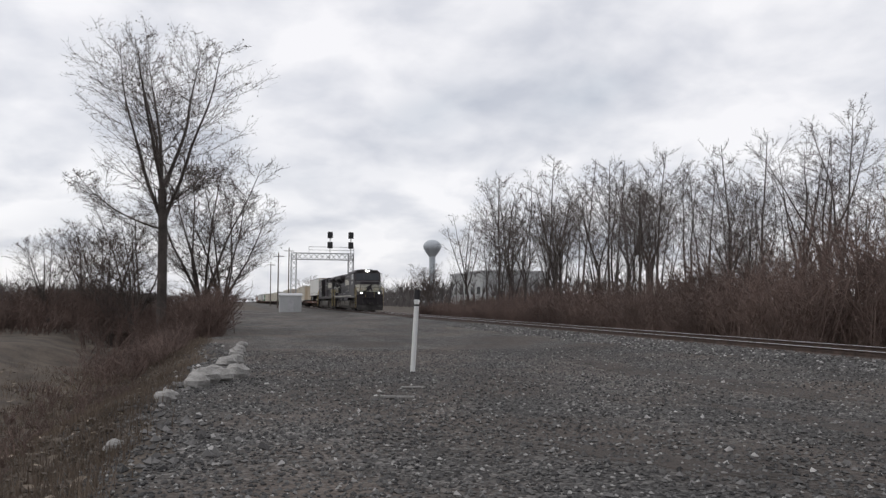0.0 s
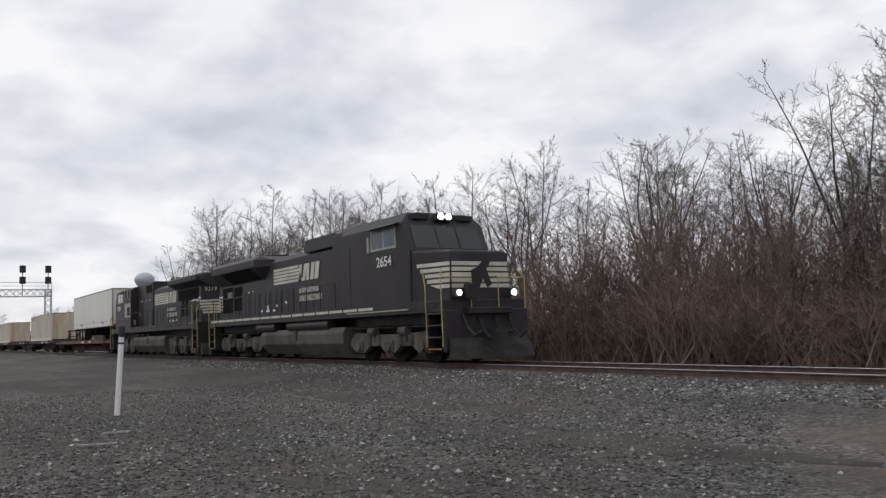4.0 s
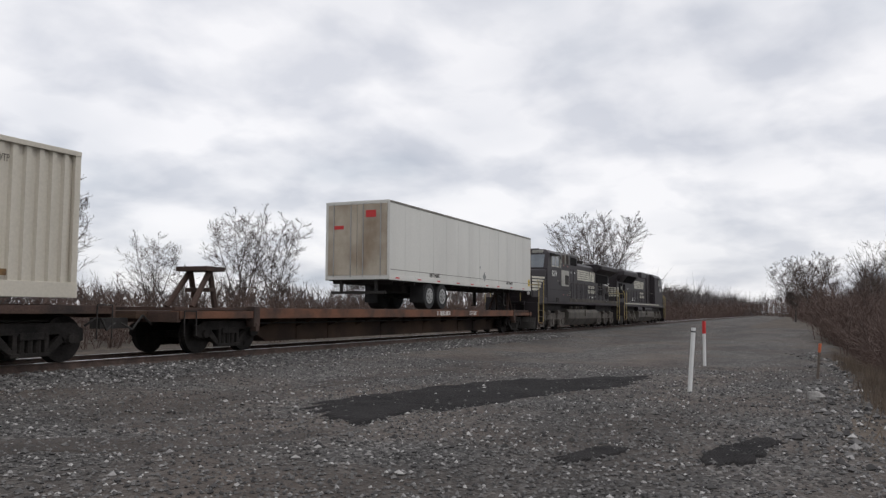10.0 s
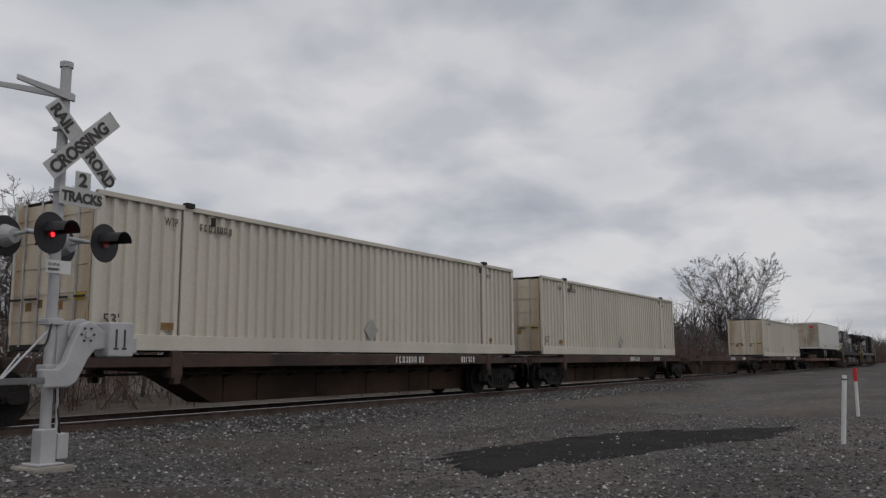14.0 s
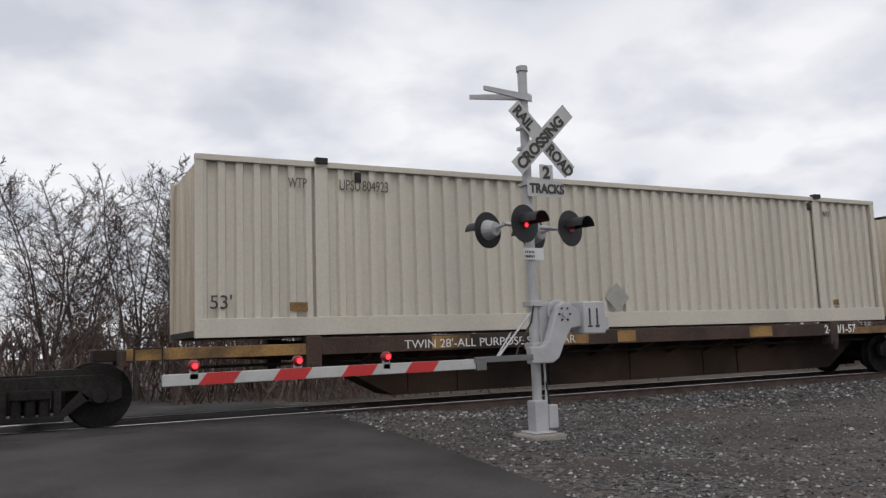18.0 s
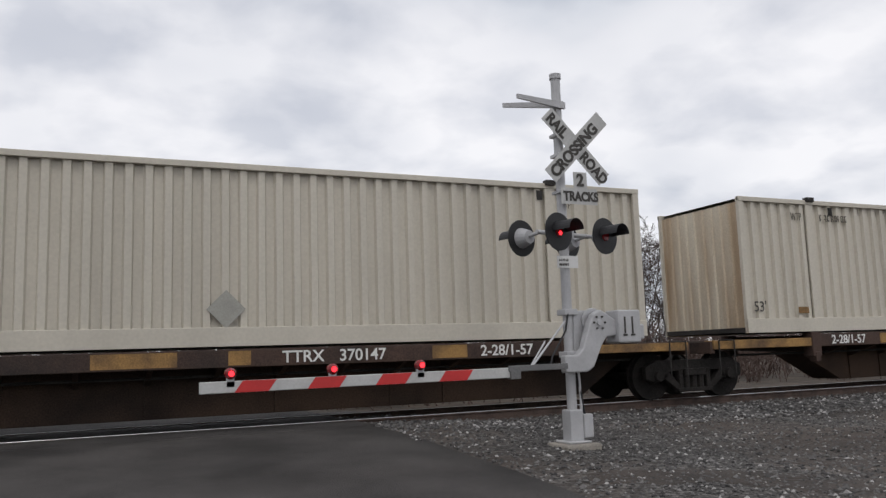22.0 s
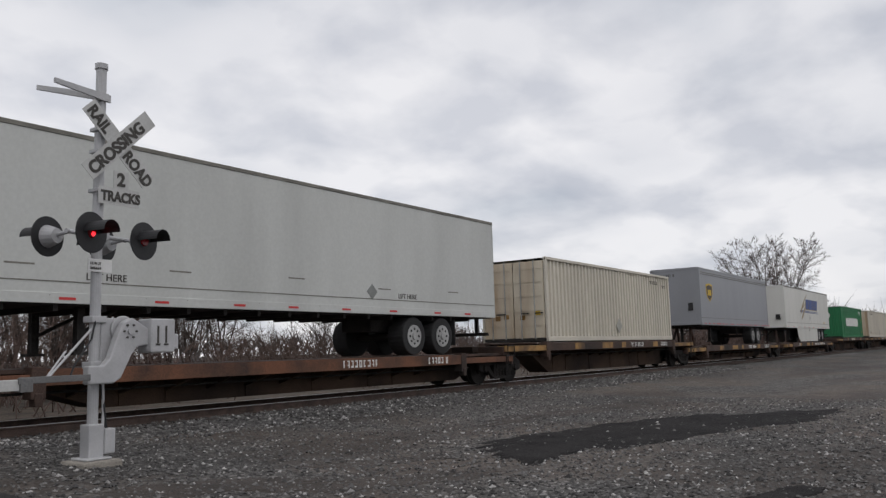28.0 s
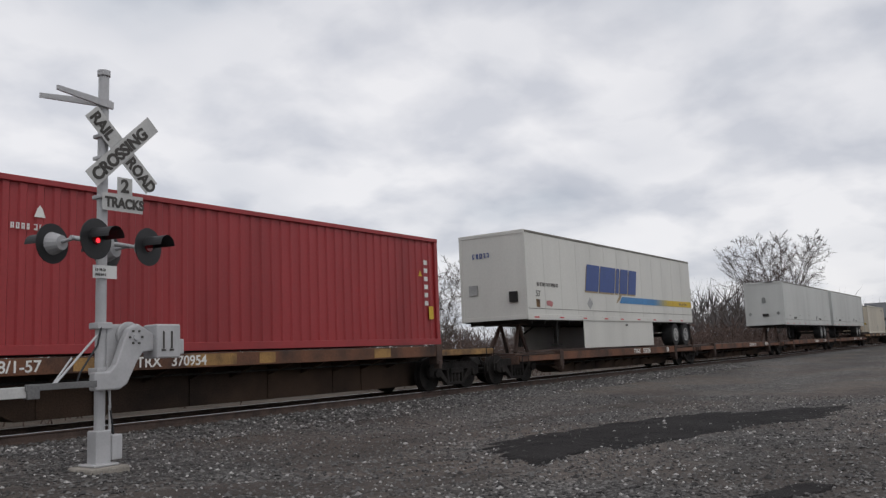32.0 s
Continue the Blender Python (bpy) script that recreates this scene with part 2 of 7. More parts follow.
RUST = mat("rusty_car_steel", (0.062, 0.036, 0.027), 0.85, vary=0.5, scale=1.0, grain=0.35, dirt=(0.022, 0.017, 0.015), bump=0.25, streak=0.4)
BEIGE = mat("beige_container_paint", (0.57, 0.53, 0.45), 0.55, vary=0.10, scale=0.8, grain=0.06, fine=20, bump=0.04, streak=0.85)
BEIGE_RUST = mat("beige_paint_rust_stained", (0.60, 0.54, 0.43), 0.6, vary=0.2, scale=1.4, grain=0.15, dirt=(0.42, 0.31, 0.20), bump=0.06, streak=0.85)
BEIGE_STREAK = mat("beige_paint_with_dark_runs", (0.57, 0.53, 0.45), 0.6, vary=0.15, scale=2.4, grain=0.10, dirt=(0.30, 0.26, 0.205), bump=0.05, streak=0.97)
WHITE = mat("white_trailer_panel", (0.62, 0.615, 0.575), 0.45, vary=0.08, scale=0.8, grain=0.04, fine=15, bump=0.03, streak=0.8)
OFFWHITE = mat("dull_white_trailer_panel", (0.52, 0.53, 0.51), 0.5, vary=0.12, scale=0.7, grain=0.05, fine=15, bump=0.03, streak=0.8)
GREYVAN = mat("light_grey_trailer_panel", (0.27, 0.28, 0.30), 0.45, vary=0.08, scale=0.6, grain=0.04, fine=15, bump=0.03, streak=0.6)
ALU = mat("aluminium_rail", (0.42, 0.42, 0.41), 0.45, 0.6, vary=0.2, scale=2, bump=0.1)
GREEN = mat("green_container_paint", (0.012, 0.155, 0.055), 0.5, vary=0.15, scale=0.8, grain=0.08, fine=20, bump=0.04, streak=0.8)
RED = mat("red_container_paint", (0.30, 0.028, 0.032), 0.5, vary=0.2, scale=0.8, grain=0.08, fine=20, bump=0.04, streak=0.8)
LETTER = mat("white_lettering", (0.74, 0.74, 0.71), 0.6, vary=0.12, scale=3, grain=0.05, bump=0)
DARKMARK = mat("dark_lettering", (0.06, 0.055, 0.05), 0.7, vary=0.2, bump=0)
BLUE = mat("blue_lettering", (0.03, 0.07, 0.25), 0.5, vary=0.1, bump=0)
GOLD = mat("tan_gold_stripe", (0.33, 0.25, 0.13), 0.5, vary=0.1, bump=0)
BRIGHTYEL = mat("yellow_decal", (0.62, 0.42, 0.03), 0.5, vary=0.1, bump=0)
BROWN = mat("brown_shield", (0.05, 0.027, 0.018), 0.5, vary=0.1, bump=0)
TYRE = mat("tyre_rubber", (0.022, 0.022, 0.023), 0.85, vary=0.3, bump=0.3)
SILVER = mat("silver_signal_paint", (0.45, 0.45, 0.46), 0.5, 0.1, vary=0.12, scale=3, grain=0.05, bump=0.0)
SIGNWHITE = mat("white_sign_sheeting", (0.72, 0.72, 0.71), 0.5, vary=0.06, grain=0.05, bump=0)
# sign white with the shade of faces turned from the light in its colour
SHEETGREY = mat("shade_greyed_white_sheeting", (0.50, 0.50, 0.49), 0.5, vary=0.12, scale=4, grain=0.08, bump=0, streak=0.25)
SIGNRED = mat("red_gate_sheeting", (0.55, 0.03, 0.03), 0.4, vary=0.1, grain=0.05, bump=0)
LAMPBLACK = mat("black_lamp_background", (0.016, 0.016, 0.018), 0.6, vary=0.3, bump=0.05)
GLASS = mat("dark_window_glass", (0.022, 0.025, 0.03), 0.08, vary=0.2, bump=0)
# window glass whose grey base colour stands in for the reflected sky
SKYGLASS = mat("glass_with_painted_sky_grey", (0.16, 0.18, 0.20), 0.12, vary=0.2, bump=0)
LOUVRE = mat("black_slats_and_bay_shade", (0.013, 0.0115, 0.012), 0.9, vary=0.3, bump=0, spec=0.1)
SILLDUST = mat("dusty_walkway_edge", (0.060, 0.051, 0.042), 0.8, vary=0.5, scale=1.4, grain=0.4, fine=20, bump=0.2)
CONCRETE = mat("concrete_footing", (0.30, 0.275, 0.24), 0.85, vary=0.25, scale=4, bump=0.3)
WOODPOST = mat("weathered_post", (0.14, 0.115, 0.095), 0.9, vary=0.4, bump=0.4)
REDLABEL = mat("faded_red_label", (0.42, 0.16, 0.16), 0.6, vary=0.3, bump=0)
ORANGE = mat("orange_marker", (0.55, 0.13, 0.05), 0.6, vary=0.2, bump=0)
REDLIT = glow("lit_red_lamp", (1.0, 0.02, 0.03), 3.0)
REDDIM = mat("unlit_red_lens", (0.22, 0.01, 0.015), 0.25, vary=0.1, bump=0)
HEADLIT = glow("lit_headlamp", (1.0, 0.96, 0.88), 22.0)
FARWOOD = mat("distant_bare_wood", (0.125, 0.112, 0.108), 0.95, vary=0.35, scale=0.05, grain=0.3, fine=0.6, bump=0)


# ---- mesh building ----
class Geo:
    """Collects vertices and faces of one mesh."""

    def __init__(self):
        self.v, self.f = [], []

    def add(self, verts, faces):
        k = len(self.v)
        self.v += [tuple(p) for p in verts]
        self.f += [tuple(i + k for i in q) for q in faces]
        return self

    def box(self, x0, x1, y0, y1, z0, z1):
        return self.add([(x, y, z) for x in (x0, x1) for y in (y0, y1) for z in (z0, z1)],
                        [(0, 1, 3, 2), (4, 6, 7, 5), (0, 4, 5, 1), (2, 3, 7, 6), (0, 2, 6, 4), (1, 5, 7, 3)])

    def prism(self, outline, y0, y1, axis="y"):
        """An outline in (x, z), or (x, y) for axis z and (y, z) for axis x, drawn out from y0 to y1."""
        n = len(outline)
        put = {"y": lambda a, b, c: (a, c, b), "z": lambda a, b, c: (a, b, c), "x": lambda a, b, c: (c, a, b)}[axis]
        vs = [put(a, b, y0) for a, b in outline] + [put(a, b, y1) for a, b in outline]
        fs = [tuple(range(n)), tuple(range(2 * n - 1, n - 1, -1))]
        fs += [(i, i + n, (i + 1) % n + n, (i + 1) % n) for i in range(n)]
        return self.add(vs, fs)

    def tube(self, p, q, r0, r1=None, n=8, caps=True):
        r1 = r0 if r1 is None else r1
        p, q = Vector(p), Vector(q)
        d = (q - p)
        if d.length < 1e-6:
            return self
        d.normalize()
        s = d.cross(Vector((0, 0, 1)) if abs(d.z) < 0.9 else Vector((1, 0, 0))).normalized()
        u = d.cross(s)
        vs = []
        for c, r in ((p, r0), (q, r1)):
            vs += [c + (s * math.cos(2 * math.pi * i / n) + u * math.sin(2 * math.pi * i / n)) * r for i in range(n)]
        fs = [(i, (i + 1) % n, (i + 1) % n + n, i + n) for i in range(n)]
        if caps:
            fs += [tuple(range(n - 1, -1, -1)), tuple(range(n, 2 * n))]
        return self.add(vs, fs)

    def path(self, points, r, n=6):
        for a, b in zip(points, points[1:]):
            self.tube(a, b, r, r, n)
        return self

    def ball(self, c, r, n=8, squash=1.0):
        vs, fs = [], []
        for i in range(n + 1):
            a = math.pi * i / n
            vs += [(c[0] + r * math.sin(a) * math.cos(b), c[1] + r * math.sin(a) * math.sin(b), c[2] + r * squash * math.cos(a))
                   for b in (2 * math.pi * j / n for j in range(n))]
        for i in range(n):
            fs += [(i * n + j, (i + 1) * n + j, (i + 1) * n + (j + 1) % n, i * n + (j + 1) % n) for j in range(n)]
        return self.add(vs, fs)

    def mesh(self, name, material):
        me = bpy.data.meshes.new(name)
        me.from_pydata(self.v, [], self.f)
        me.materials.append(material)
        me.update()
        return me


def box(*a):
    return Geo().box(*a)


def smooth(me):
    me.polygons.foreach_set("use_smooth", [True] * len(me.polygons))
    return me


def part(name, geo, material, parent=None, label="", bevel=0.0, kind=""):
    """One mesh object out of a Geo, under a thing or part."""
    me = geo.mesh(name, material)
    bm = bmesh.new()
    bm.from_mesh(me)
    bmesh.ops.recalc_face_normals(bm, faces=bm.faces)
    bm.to_mesh(me)
    bm.free()
    ob = new(name, me)
    ob.parent = parent
    if bevel:
        mod = ob.modifiers.new("edges", "BEVEL")
        mod.width, mod.segments, mod.limit_method = bevel, 2, "ANGLE"
    return tagged(ob, label, kind=kind)


def thing(name, label, category, group="", kind="", at=(0, 0, 0)):
    ob = new(name)
    ob.location = at
    return tagged(ob, label, category, group, kind)


def lettering(text, height, material, name="lettering", bold=0.0, wide=1.0):
    """Flat words with a little thickness, in the x-z plane, from their lower left corner, facing -y."""
    cu = bpy.data.curves.new("words", "FONT")
    cu.body, cu.size, cu.extrude, cu.offset = text, height / 0.72, 0.003, bold
    tmp = bpy.data.objects.new("words", cu)
    me = bpy.data.meshes.new_from_object(tmp)
    bpy.data.objects.remove(tmp)
    me.transform(Matrix.Diagonal((wide, 1, 1, 1)))
    me.transform(Matrix.Rotation(radians(90), 4, "X"))
    me.materials.clear()
    me.materials.append(material)
    ob = new(name, me)
    return ob


def put_words(text, height, material, parent, m, bold=0.0, wide=1.0, name="lettering"):
    ob = lettering(text, height, material, name, bold, wide)
    ob.parent = parent
    ob.matrix_basis = m
    return ob


# ---- ground ----
def lerp(x, a, b, u, v):
    k = min(1, max(0, (x - a) / (b - a)))
    k = k * k * (3 - 2 * k)
    return u + (v - u) * k


ROAD_L, ROAD_R = -3.3, 4.35


def ditch(x, y):
    """How far the ditch beside the yard falls below it."""
    edge = -0.9 - 0.35 * math.sin(x * 0.35) - 0.25 * math.sin(x * 0.9 + 1)
    open_l, open_r = lerp(x, -7.5, -5.0, 1, 0), lerp(x, 7.0, 9.5, 0, 1)
    d = lerp(y, edge - 2.6, edge + 0.3, 1, 0) - lerp(y, edge - 8.5, edge - 4.5, 1, 0) * 0.75
    return 1.1 * d * max(open_l, open_r)


def ground_z(x, y):
    z = lerp(y, 7.0, 12.2, -0.45, -0.28) if y < TRACK_Y else lerp(y, 16.6, 19.5, -0.28, -0.75)
    z += 0.05 * noise.noise((x * 0.35, y * 0.35, 3.0)) + 0.02 * noise.noise((x * 1.3, y * 1.3, 7.0))
    z += lerp(math.hypot(x, y), 60, 300, 0, 1) * 0.5 * noise.noise((x * 0.01, y * 0.01, 1.0))
    inroad = lerp(x, ROAD_L - 1.2, ROAD_L - 0.1, 0, 1) * lerp(x, ROAD_R + 0.6, ROAD_R + 5.0, 1, 0)
    if inroad:
        z += (road_z(y) - 0.06 - z) * inroad
    return z - ditch(x, y)


def road_z(y):
    return lerp(y, 3.0, 12.3, -0.40, -0.02) if y < TRACK_Y else lerp(y, 17.0, 27.0, -0.02, -0.6)


def grid_sheet(name, xs, ys, height, materials, pick):
    vs = [(x, y, height(x, y)) for x in xs for y in ys]
    n = len(ys)
    fs, mi = [], []
    for i in range(len(xs) - 1):
        for j in range(n - 1):
            fs.append((i * n + j, (i + 1) * n + j, (i + 1) * n + j + 1, i * n + j + 1))
            mi.append(pick((xs[i] + xs[i + 1]) / 2, (ys[j] + ys[j + 1]) / 2))
    me = bpy.data.meshes.new(name)
    me.from_pydata(vs, [], fs)
    for m in materials:
        me.materials.append(m)
    me.polygons.foreach_set("material_index", mi)
    me.update()
    return new(name, smooth(me))


def spaced(*stops):
    """Places along a line: (start, step), (next start, step), ..., end."""
    out = []
    for (a, s), b in zip(stops, [q[0] if isinstance(q, tuple) else q for q in stops[1:]]):
        k = max(1, round((b - a) / s))
        out += [a + (b - a) * i / k for i in range(k)]
    return out + [stops[-1]]


def ground_kind(x, y):
    wob = 0.35 * math.sin(x * 0.35) + 0.25 * math.sin(x * 0.9 + 1)
    if y > 17.2:
        return 1
    if -0.75 - wob < y and (x < -5 or x > 6.5):
        return 0 if -140 < x < 90 or (abs(x) < 600 and y > 5) else 1
    if -5 <= x <= 6.5:
        return 0
    return 1


XS = spaced((-3000, 400), (-600, 40), (-200, 8), (-60, 1.2), (-30, 0.45), (34, 1.2), (70, 8), (200, 40), (600, 400), 3000)
YS = spaced((-3000, 400), (-400, 40), (-80, 6), (-14, 0.6), (-4, 0.22), (1.5, 0.4), (22, 3), (60, 20), (200, 80), (600, 400), 3000)
tagged(grid_sheet("ground", XS, YS, ground_z, [GRAVEL, GRASS_SOIL], ground_kind), "grey gravel yard with dead grass beyond it", "ground", kind="structure")

road = grid_sheet("road", spaced((ROAD_L, 0.6), ROAD_R), spaced((-60, 3), (-6, 0.5), (12.6, 0.5), (16.6, 0.5), 70),
                  lambda x, y: road_z(y) + 0.012 * noise.noise((x, y, 0)) + 0.004, [ASPHALT], lambda x, y: 0)
tagged(road, "worn grey asphalt road over the crossing", "road", kind="structure")
mod = road.modifiers.new("thickness", "SOLIDIFY")
mod.thickness = 0.05

# irregular patches in the yard
def yard_patch(name, cx, cy, rx, ry, turn, material, label, seed, lift=0.02):
    rim = []
    for i in range(72):
        a = 2 * math.pi * i / 72
        u, v = math.cos(a), math.sin(a)
        k = 1 + 0.35 * noise.noise((u * 1.6, v * 1.6, seed)) + 0.25 * noise.noise((u * 5, v * 5, seed + 3)) + 0.30 * noise.noise((u * 12, v * 12, seed + 5))
        px, py = u * rx * k, v * ry * k
        c, s = math.cos(radians(turn)), math.sin(radians(turn))
        rim.append((cx + px * c - py * s, cy + px * s + py * c))
    vs = [(cx, cy)]
    for ring in range(1, 9):
        vs += [(cx + (x - cx) * ring / 8, cy + (y - cy) * ring / 8) for x, y in rim]
    vs = [(x, y, ground_z(x, y) + (lift if i < 1 + 72 * 7 else -0.01) + 0.008 * noise.noise((x * 4, y * 4, seed))) for i, (x, y) in enumerate(vs)]
    fs = [(0, 1 + i, 1 + (i + 1) % 72) for i in range(72)]
    for ring in range(7):
        fs += [(1 + ring * 72 + i, 1 + ring * 72 + 72 + i, 1 + ring * 72 + 72 + (i + 1) % 72, 1 + ring * 72 + (i + 1) % 72) for i in range(72)]
    ob = part(name, Geo().add(vs, fs), material)
    smooth(ob.data)
    return tagged(ob, label, "patch", kind="structure")


MUD = mat("dark_brown_mud", (0.052, 0.041, 0.034), 0.85, vary=0.5, scale=1.2, grain=0.5, fine=35, bump=0.9)
yard_patch("asphalt_patch", 14.7, 5.5, 4.7, 1.5, -19, TAR, "patch of black asphalt millings spread on the gravel", 4)
yard_patch("asphalt_patch", 11.3, 6.05, 1.5, 0.6, 10, TAR, "ragged end of the black millings on the gravel", 31, 0.026)
yard_patch("asphalt_patch", 9.7, 0.75, 1.0, 0.3, -12, TAR, "small patch of black millings on the gravel", 9)
yard_patch("asphalt_patch", 9.0, 2.2, 0.7, 0.2, -15, TAR, "small patch of black millings on the gravel", 13)
for i, (cx, cy, rx, ry, turn) in enumerate(((6.2, 7.3, 1.5, 0.45, -12), (7.6, 6.2, 1.7, 0.35, -25), (9.2, 7.4, 1.3, 0.35, -20), (-8, 7.5, 3.5, 0.5, 8), (-15, 8.6, 5.0, 0.6, 4), (-7.5, 4.0, 1.4, 0.3, 30), (18, 8.5, 5.0, 0.5, -5))):
    yard_patch("mud_patch", cx, cy, rx, ry, turn, MUD, "dark brown muddy patch in the gravel", 20 + i * 7, 0.008)

# ---- track ----
prof = [(TRACK_Y - 3.1, -0.42), (TRACK_Y - 1.75, -0.19), (TRACK_Y - 1.2, -0.17), (TRACK_Y, -0.18), (TRACK_Y + 1.2, -0.17), (TRACK_Y + 1.75, -0.19), (TRACK_Y + 3.3, -0.75)]


def ballast_sheet(x0, x1, step):
    g = Geo()
    n = round((x1 - x0) / step)
    vs, fs = [], []
    for i in range(n + 1):
        x = x0 + (x1 - x0) * i / n
        low = lerp(x, ROAD_L - 0.8, ROAD_L, 0, 1) * lerp(x, ROAD_R, ROAD_R + 0.8, 1, 0)
        vs += [(x, y + 0.08 * noise.noise((x * 2, y, 1)), z - 0.08 * low + 0.025 * noise.noise((x * 3, y * 3, 5))) for y, z in prof]
    for i in range(n):
        fs += [(i * 7 + j, i * 7 + 7 + j, i * 7 + 8 + j, i * 7 + 1 + j) for j in range(6)]
    return g.add(vs, fs)


bal = part("ballast", ballast_sheet(-60, 60, 0.25), BALLAST)
tagged(bal, "grey crushed-stone ballast shoulder under the track", "ballast", kind="structure")
for a, b in ((-900, -60), (60, 900)):
    tagged(part("ballast", ballast_sheet(a, b, 4), BALLAST), "grey crushed-stone ballast under the far track", "ballast", kind="structure")

track = thing("railway_track", "single railway track on dark wooden ties", "track", kind="structure")
for side in (-1, 1):
    y = TRACK_Y + side * 0.755
    web = [(y - 0.068, -0.17), (y + 0.068, -0.17), (y + 0.068, -0.158), (y + 0.012, -0.13), (y + 0.012, -0.045), (y + 0.035, -0.03), (y + 0.035, -0.006),
           (y - 0.035, -0.006), (y - 0.035, -0.03), (y - 0.012, -0.045), (y - 0.012, -0.13), (y - 0.068, -0.158)]
    r = part("rail", Geo().prism(web, -900, 900, axis="x"), RAIL_STEEL, track)
    part("rail_head", Geo().prism([(y - 0.030, -0.006), (y + 0.030, -0.006), (y + 0.027, 0.0), (y - 0.027, 0.0)], -900, 900, axis="x"), RAIL_TOP, r, "polished running surface")

# crossing surface between and beside the rails
for y0, y1 in ((TRACK_Y - 0.66, TRACK_Y + 0.66), (TRACK_Y - 1.9, TRACK_Y - 0.84), (TRACK_Y + 0.84, TRACK_Y + 2.4)):
    tagged(part("crossing_panel", box(ROAD_L - 0.1, ROAD_R + 0.1, y0, y1, -0.2, -0.012), ASPHALT, None, bevel=0.01),
           "asphalt crossing surface laid between the rails", "crossing panel", kind="structure")

# ---- bare trees ----
def blade(g, p, d, length, w, rng):
    """A fine twig: a thin three-sided sliver."""
    s = d.cross(Vector((rng.gauss(0, 1), rng.gauss(0, 1), rng.gauss(0, 1)))).normalized() * w
    g.add([p - s, p + s, p + d * length], [(0, 1, 2)])


def plant(kind, spots, group):
    """Copies of a tree; the first stands at the first spot."""
    for i, (x, y, size, turn) in enumerate(spots):
        m = pose(x, y, ground_z(x, y) if abs(x) < 300 else -0.6, 0, 0, turn)
        if i == 0:
            kind.matrix_basis = m @ Matrix.Scale(size, 4)
            t = kind
        else:
            t = copy_thing(kind, m)
            t.scale = (size, size, size)
        tagged(t, group=group)


def spray(wood, twigs, leaves, p, d, length, r, rng, fine, leafy, subs):
    """A side branch that curves up; boughlets stand off it on all sides, and each divides into thin twigs."""
    q, dirn = Vector(p), Vector(d).normalized()
    pts = [(q.copy(), dirn.copy())]
    for i in range(4):
        dirn = (dirn + Vector((rng.gauss(0, 0.16), rng.gauss(0, 0.16), 0.09 + rng.gauss(0, 0.10)))).normalized()
        q2 = q + dirn * length / 4
        wood.tube(q, q2, r * (1 - 0.22 * i), r * (0.78 - 0.22 * i) + 0.002, 3, caps=False)
        q = q2
        pts.append((q.copy(), dirn.copy()))
    for k in range(subs):
        f = 0.5 + 3.5 * (k + rng.random()) / subs
        i = min(3, int(f))
        a, b = pts[i], pts[i + 1]
        c = a[0].lerp(b[0], f - i)
        e = (b[1] * 0.8 + Vector((rng.gauss(0, 0.62), rng.gauss(0, 0.62), rng.gauss(0.10, 0.42)))).normalized()
        l1 = length * rng.uniform(0.26, 0.52) * (1.25 - 0.17 * f)
        mid = c + e * l1 * 0.5
        e2 = (e + Vector((rng.gauss(0, 0.35), rng.gauss(0, 0.35), 0.10))).normalized()
        blade(twigs, c, e, l1 * 0.8, max(fine, r * 0.22), rng)
        blade(twigs, mid, e2, l1 * 0.6, fine, rng)
        for _ in range(5):
            u = rng.uniform(0.15, 1.0)
            o = c.lerp(mid, u) if rng.random() < 0.6 else mid + e2 * l1 * 0.5 * u
            e3 = (e2 * 0.8 + Vector((rng.gauss(0, 0.65), rng.gauss(0, 0.65), rng.gauss(0.05, 0.5)))).normalized()
            blade(twigs, o, e3, l1 * rng.uniform(0.22, 0.5), fine * 0.8, rng)
            if rng.random() < leafy:
                m = o + e3 * l1 * 0.3
                u, v = (Vector((rng.gauss(0, 1), rng.gauss(0, 1), rng.gauss(0, 1))).normalized() * 0.042 for _ in range(2))
                leaves.add([m - u, m + v, m + u, m - v], [(0, 1, 2, 3)])


